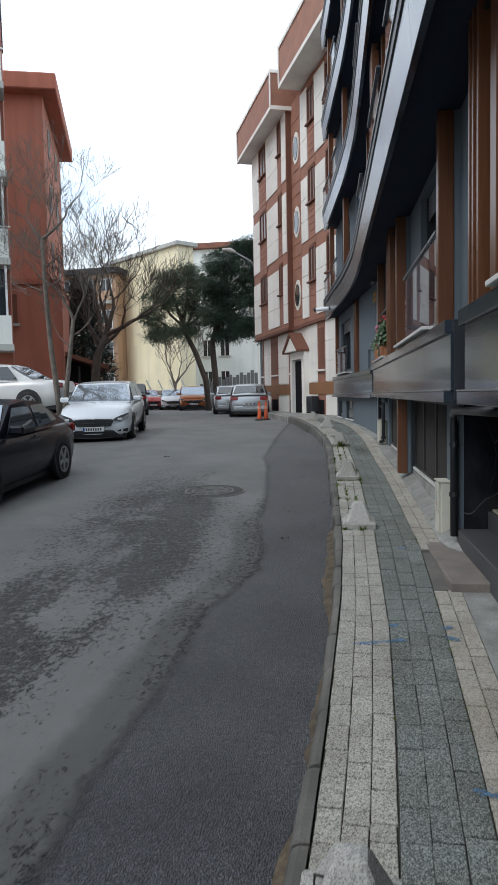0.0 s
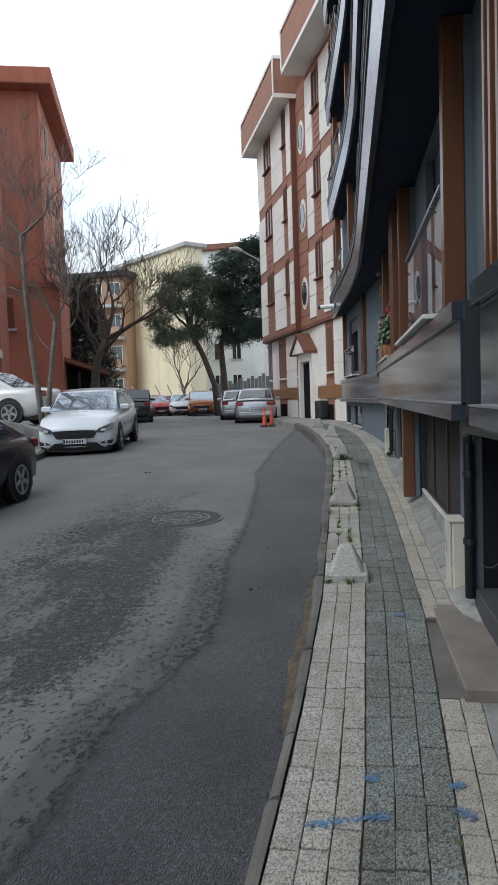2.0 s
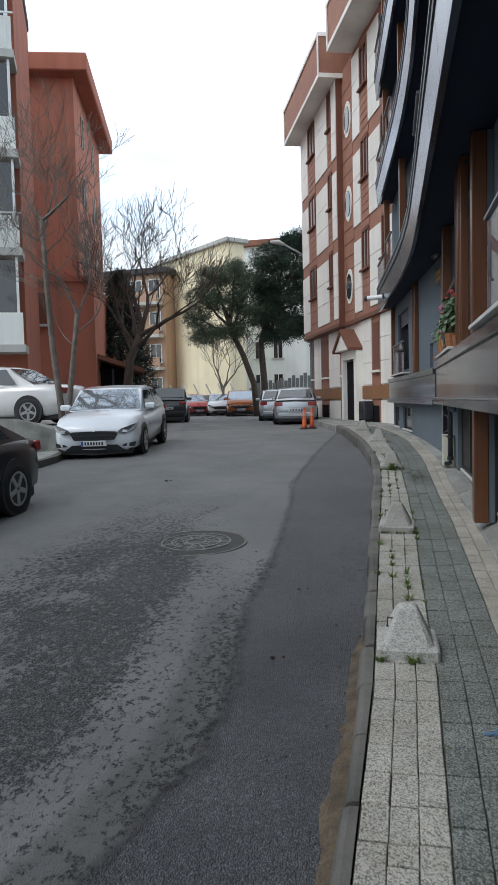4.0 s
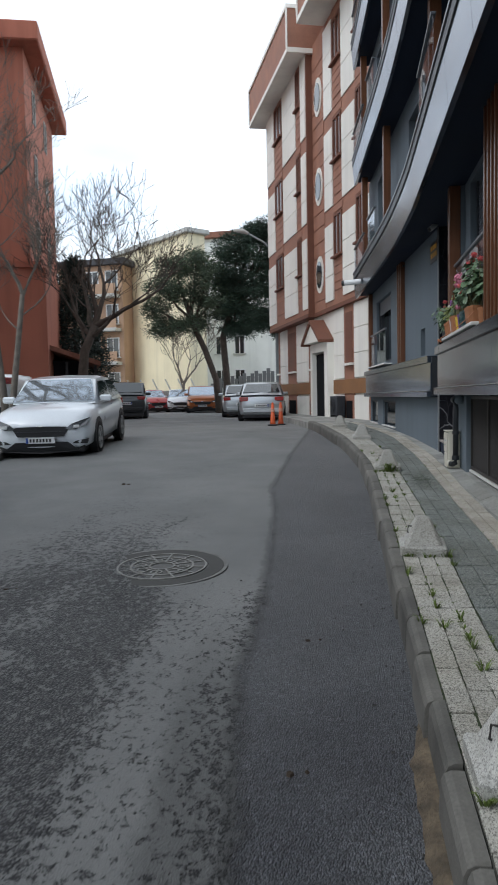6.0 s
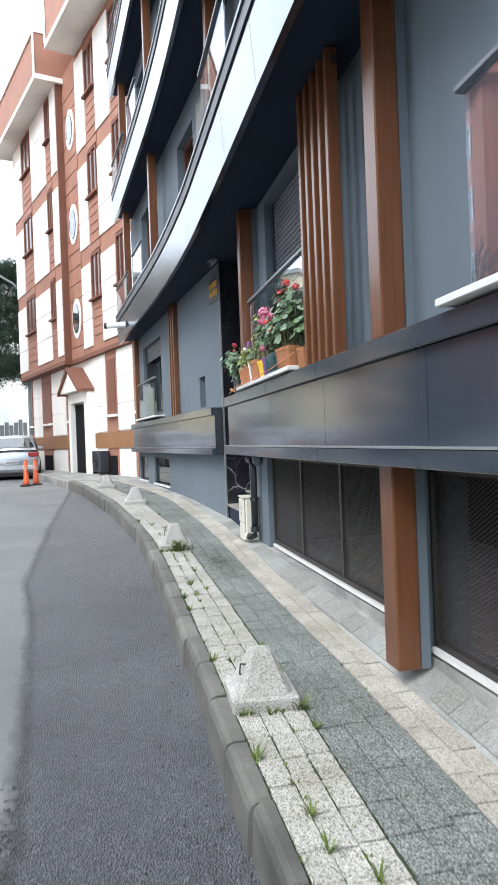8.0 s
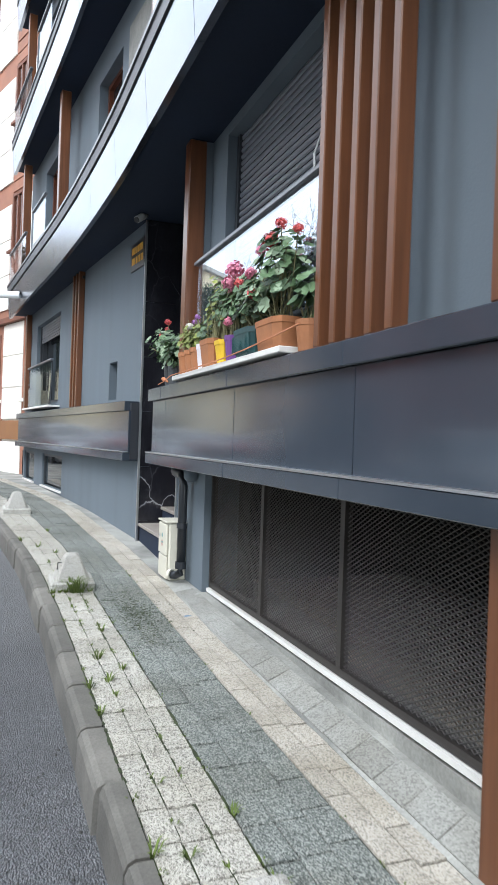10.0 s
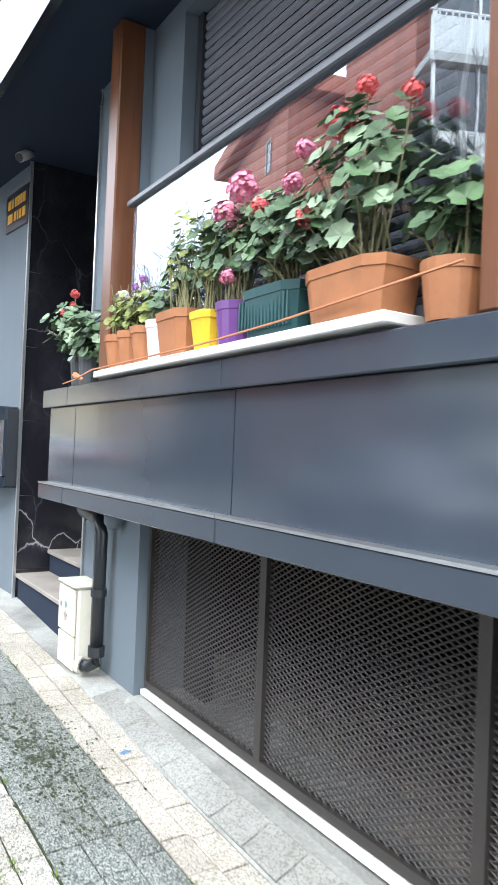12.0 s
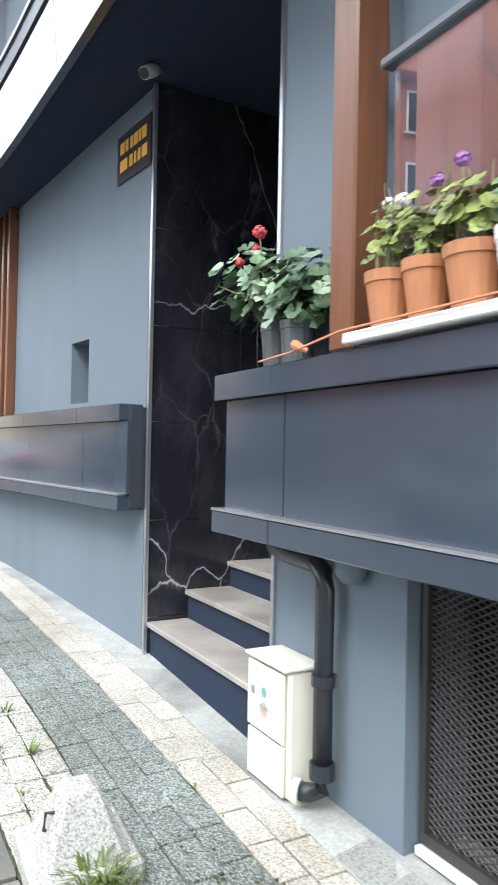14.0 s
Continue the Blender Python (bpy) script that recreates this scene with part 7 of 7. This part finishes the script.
# ---- kerb stones ----
kerb = thing("kerb", "worn grey concrete kerb stones along the pavement", "kerb", kind="structure")
y = -1.0
while y < 24.0:
    ln = 0.49 if y < 16 else 0.9
    y1 = y + ln - 0.014
    bm = bmesh.new()
    ring = []
    jit = r3.uniform(-0.011, 0.011)
    for q in (y + 0.004, y + 0.016, (y + y1) / 2, y1 - 0.012, y1):
        edge = 0.008 if q in (y + 0.004, y1) else 0.0
        a, b = lerp_table(KERB, q) + jit, lerp_table(KERB_IN, q) - 0.006
        z = pave_z(q) + 0.004 + jit * 0.8 - edge
        ring.append([bm.verts.new(p) for p in ((b, q, z - 0.3), (b, q, z), (a + 0.035, q, z), (a + 0.012, q, z - 0.012), (a, q, z - 0.04), (a - 0.012, q, z - 0.3))])
    for p, s in zip(ring, ring[1:]):
        for i in range(6):
            bm.faces.new((p[i], p[(i + 1) % 6], s[(i + 1) % 6], s[i]))
    bm.faces.new(ring[0][::-1])
    bm.faces.new(ring[-1])
    part("kerb_stone", bm, M_KERB, kerb)
    y += ln


def bollard(x, y, s=0.33):
    t = thing("bollard", "pale cast-concrete pyramid bollard on the pavement edge", "bollard", pose(x, y, pave_z(y) + 0.002, math.degrees(math.atan(0.0472)), 0, r3.uniform(-4, 4)), "pyramid bollards")
    part("base", boxes((-s / 2, s / 2, -s / 2, s / 2, -0.02, 0.062), bev=0.012), M_BOLLARD, t)
    bm2 = bmesh.new()
    lv = [(0.135, 0.063), (0.128, 0.08), (0.062, 0.225), (0.05, 0.245), (0.028, 0.255)]
    rr = [[bm2.verts.new((h * cx, h * cy, z)) for cx, cy in ((-1, -0.8), (-0.8, -1), (0.8, -1), (1, -0.8), (1, 0.8), (0.8, 1), (-0.8, 1), (-1, 0.8))] for h, z in lv]
    for a, b in zip(rr, rr[1:]):
        for i in range(8):
            bm2.faces.new((a[i], a[(i + 1) % 8], b[(i + 1) % 8], b[i]))
    bm2.faces.new(rr[-1])
    part("pyramid", bm2, M_BOLLARD, t)
    part("lifting_eye", tube(bmesh.new(), [(-0.085, -0.03, 0.13), (-0.11, -0.03, 0.14), (-0.105, -0.03, 0.19), (-0.075, -0.03, 0.185)], 0.006, 5), M_MESH, t)


BOLLARDS = [(0.055, 2.05), (0.31, 7.29), (0.285, 10.19), (0.25, 14.17), (0.0, 17.9), (-0.42, 21.2)]
for bx, by in BOLLARDS:
    bollard(bx, by)

# ---- pavers, one by one ----
def paver_mesh(w, ln, mm):
    h = 0.034
    bm2 = box(bmesh.new(), -w / 2, w / 2, -ln / 2, ln / 2, -h, 0.0)
    top = [f for f in bm2.faces if all(v.co.z > -0.001 for v in f.verts)]
    bmesh.ops.bevel(bm2, geom=[e for f in top for e in f.edges], offset=0.003, segments=1, affect="EDGES")
    me = bpy.data.meshes.new("paver")
    bm2.to_mesh(me)
    bm2.free()
    me.materials.append(mm)
    return me


def strip_of(name, label, ta, tb, cols, mm, seed, hole=(), climbs=False):
    """Courses of pavers between two curved lines; those along the walk are objects, the rest one mesh."""
    r4 = random.Random(seed)
    t = thing(name, label, "pavement", kind="structure")
    shared = {}
    rest = bmesh.new()
    for c in range(cols):
        y = -1.0 + r4.uniform(0, 0.15)
        while y < 23.2:
            ln = r4.choice((0.2, 0.2, 0.2, 0.1, 0.2)) if y < 6 else 0.2
            q = y + ln / 2
            a, b = lerp_table(ta, q) + 0.002, lerp_table(tb, q) - 0.002
            w = round(((b - a) / cols - 0.0045) / 0.002) * 0.002
            x = a + (b - a) * (c + 0.5) / cols
            e = 0.15
            slant = math.degrees(math.atan2((lerp_table(ta, q - e) + lerp_table(tb, q - e) - lerp_table(ta, q + e) - lerp_table(tb, q + e)) / 2, 2 * e))
            z = pave_z(q) + r4.uniform(-0.0025, 0.0025)
            lift = rise(q) if climbs else 0.0
            z += lift * 0.62 - (0.003 if climbs else 0.0)
            m = pose(x + r4.uniform(-0.002, 0.002), q, z, 2.7 if q < 19 else 0, 0, slant + r4.uniform(-0.8, 0.8)) @ pose(0, 0, 0, r4.uniform(-0.4, 0.4), r4.uniform(-0.5, 0.5) - math.degrees(math.atan(lift / 0.16)), 0)
            y += ln + 0.0065
            if any(y0 < q < y1 for y0, y1 in hole):
                continue
            key = (w, ln)
            if key not in shared:
                shared[key] = paver_mesh(w, ln - 0.001, mm)
            if 1.6 < q < (16.2 if cols < 4 else 15.0):
                o = new("paver", shared[key])
                o.parent, o.matrix_basis = t, m
            else:
                k = len(rest.verts)
                rest.from_mesh(shared[key])
                rest.verts.ensure_lookup_table()
                bmesh.ops.transform(rest, matrix=m, verts=rest.verts[k:])
    tagged(part("pavers_rest", rest, mm, t), kind="stuff")
    return t


strip_of("pavement_light_strip", "three courses of pale speckled terrazzo pavers beside the kerb", KERB_IN, LINE_A, 3, M_PAVE_LIGHT, 1)
strip_of("pavement_dark_strip", "middle courses of dark grey speckled terrazzo pavers", LINE_A, LINE_B, 3, M_PAVE_DARK, 2)
strip_of("pavement_cream_strip", "two courses of cream terrazzo pavers beside the concrete", LINE_B, LINE_C, 2, M_PAVE_CREAM, 3, hole=((5.25, 6.3),))

# blue marker spray on the pavers
M_BLUEP = mat("blue_spray_paint", (0.11, 0.22, 0.36), 0.8, v=0.5, s1=30, s2=120, bump=0.2)
for x, y, w, d, ang in ((0.25, 4.24, 0.22, 0.05, 14), (0.41, 4.28, 0.10, 0.06, 10), (0.41, 4.53, 0.06, 0.06, 40), (0.74, 4.50, 0.06, 0.05, 15), (0.74, 4.32, 0.09, 0.07, -35), (0.65, 6.41, 0.08, 0.05, 10), (0.62, 2.75, 0.14, 0.05, -30), (0.80, 3.1, 0.14, 0.05, 30), (0.92, 13.23, 0.05, 0.025, 20)):
    bm = bmesh.new()
    for s in range(int(60 + 500 * w)):
        u = r3.uniform(-0.5, 0.5)
        cx, cy, rr = w * u, d * r3.gauss(0, 0.26) * (1.1 - abs(u)), r3.uniform(0.001, 0.0055)
        bm.faces.new([bm.verts.new((cx + 1.8 * rr * math.cos(1.047 * i) * r3.uniform(0.6, 1.1), cy + rr * math.sin(1.047 * i) * r3.uniform(0.6, 1.1), 0.00001 * s)) for i in range(6)])
    setting(part("paint_mark", bm, M_BLUEP, m=pose(x, y, pave_z(y) + 0.004, 2.7, 0, ang)), "faded blue survey spray mark on the pavers", "mark")

# grey cemented pavers at the building side
M_PAVE_GREY = chips("cemented_paver", (0.32, 0.32, 0.296), (0.37, 0.37, 0.345), (0.23, 0.23, 0.213), 150.0, 0.16)
LINE_D = [(y, x + 0.15) for y, x in LINE_C]
strip_of("pavement_grey_strip", "worn grey cemented pavers along the building", LINE_C, LINE_D, 1, M_PAVE_GREY, 5, hole=((-2.0, 7.45), (9.95, 10.4), (13.9, 30.0)), climbs=True)

# ---- grass and moss in the joints ----
M_GRASS = mat("joint_grass", (0.14, 0.20, 0.04), 0.7, v=0.35, s1=12, bump=0.0, island=0.4)
M_MOSS = mat("joint_moss", (0.04, 0.052, 0.022), 0.95, v=0.4, s1=20, bump=0.5)
bm = bmesh.new()


def tuft(x, y, n, h):
    z = pave_z(y) - 0.006
    for _ in range(n):
        a = r3.uniform(0, 6.283)
        o = Vector((math.cos(a), math.sin(a), 0))
        s = Vector((-o.y, o.x, 0)) * r3.uniform(0.0025, 0.005)
        p = Vector((x, y, z)) + o * r3.uniform(0, 0.018)
        l = h * r3.uniform(0.5, 1.2)
        q = p + o * l * 0.45 + Vector((0, 0, l * 0.75))
        e = p + o * l * 0.95 + Vector((0, 0, l * 0.85))
        v = [bm.verts.new(u) for u in (p - s, p + s, q + s * 0.8, q - s * 0.8)]
        bm.faces.new(v)
        bm.faces.new((v[3], v[2], bm.verts.new(e)))


for i in range(115):
    y = r3.uniform(7.9, 13.9) if r3.random() < 0.85 else r3.uniform(14, 17)
    a, b = lerp_table(KERB_IN, y), lerp_table(LINE_A, y)
    x = a + (b - a) * r3.choice((0.0, 0.333, 0.333, 0.667, 0.667, 1.0))
    big = r3.random() < 0.25
    tuft(x, y, 16 if big else 7, r3.uniform(0.035, 0.06) if big else r3.uniform(0.012, 0.028))
for bx, by in BOLLARDS[1:4]:
    for i in range(9):
        tuft(bx - 0.17 + r3.uniform(0, 0.36), by - 0.18 + r3.uniform(-0.01, 0.01), 10, r3.uniform(0.03, 0.07))
for i in range(60):
    y = r3.uniform(3, 16)
    tuft(lerp_table(r3.choice((LINE_B, LINE_A)), y), y, 5, 0.014)
for i in range(10):
    tuft(0.26 + r3.uniform(-0.04, 0.05), 13.98 + r3.uniform(-0.02, 0.02), 12, 0.13)
tagged(part("grass", bm, M_GRASS), "small green grass tufts growing in the paver joints", "grass", kind="stuff")
bm = bmesh.new()
for i in range(560):
    y = r3.uniform(7.4, 15.5)
    a, b = lerp_table(KERB_IN, y), lerp_table(LINE_A, y)
    x = a + (b - a) * r3.choice((0.0, 0.333, 0.667, 1.0)) + r3.uniform(-0.004, 0.004)
    ln = r3.uniform(0.02, 0.09)
    z = pave_z(y) - 0.004
    v = [bm.verts.new((x + dx, y + dy, z + dz + 0.0472 * dy)) for dx, dy, dz in ((-0.007, -ln / 2, 0), (0.007, -ln / 2, 0), (0.009, 0, 0.003), (0.006, ln / 2, 0), (-0.006, ln / 2, 0), (-0.009, 0, 0.003))]
    bm.faces.new(v)
for i in range(900):
    y, x = 13.35 + r3.gauss(0, 0.28), 0.60 + r3.gauss(0, 0.09)
    z, rr = pave_z(y) + 0.0035, r3.uniform(0.002, 0.009)
    bm.faces.new([bm.verts.new((x + rr * math.cos(1.047 * k) * r3.uniform(0.5, 1.1), y + 1.4 * rr * math.sin(1.047 * k) * r3.uniform(0.5, 1.1), z + 0.0472 * 1.4 * rr * math.sin(1.047 * k))) for k in range(6)])
tagged(part("moss", bm, M_MOSS), "dark moss filling the paver joints", "moss", kind="stuff")
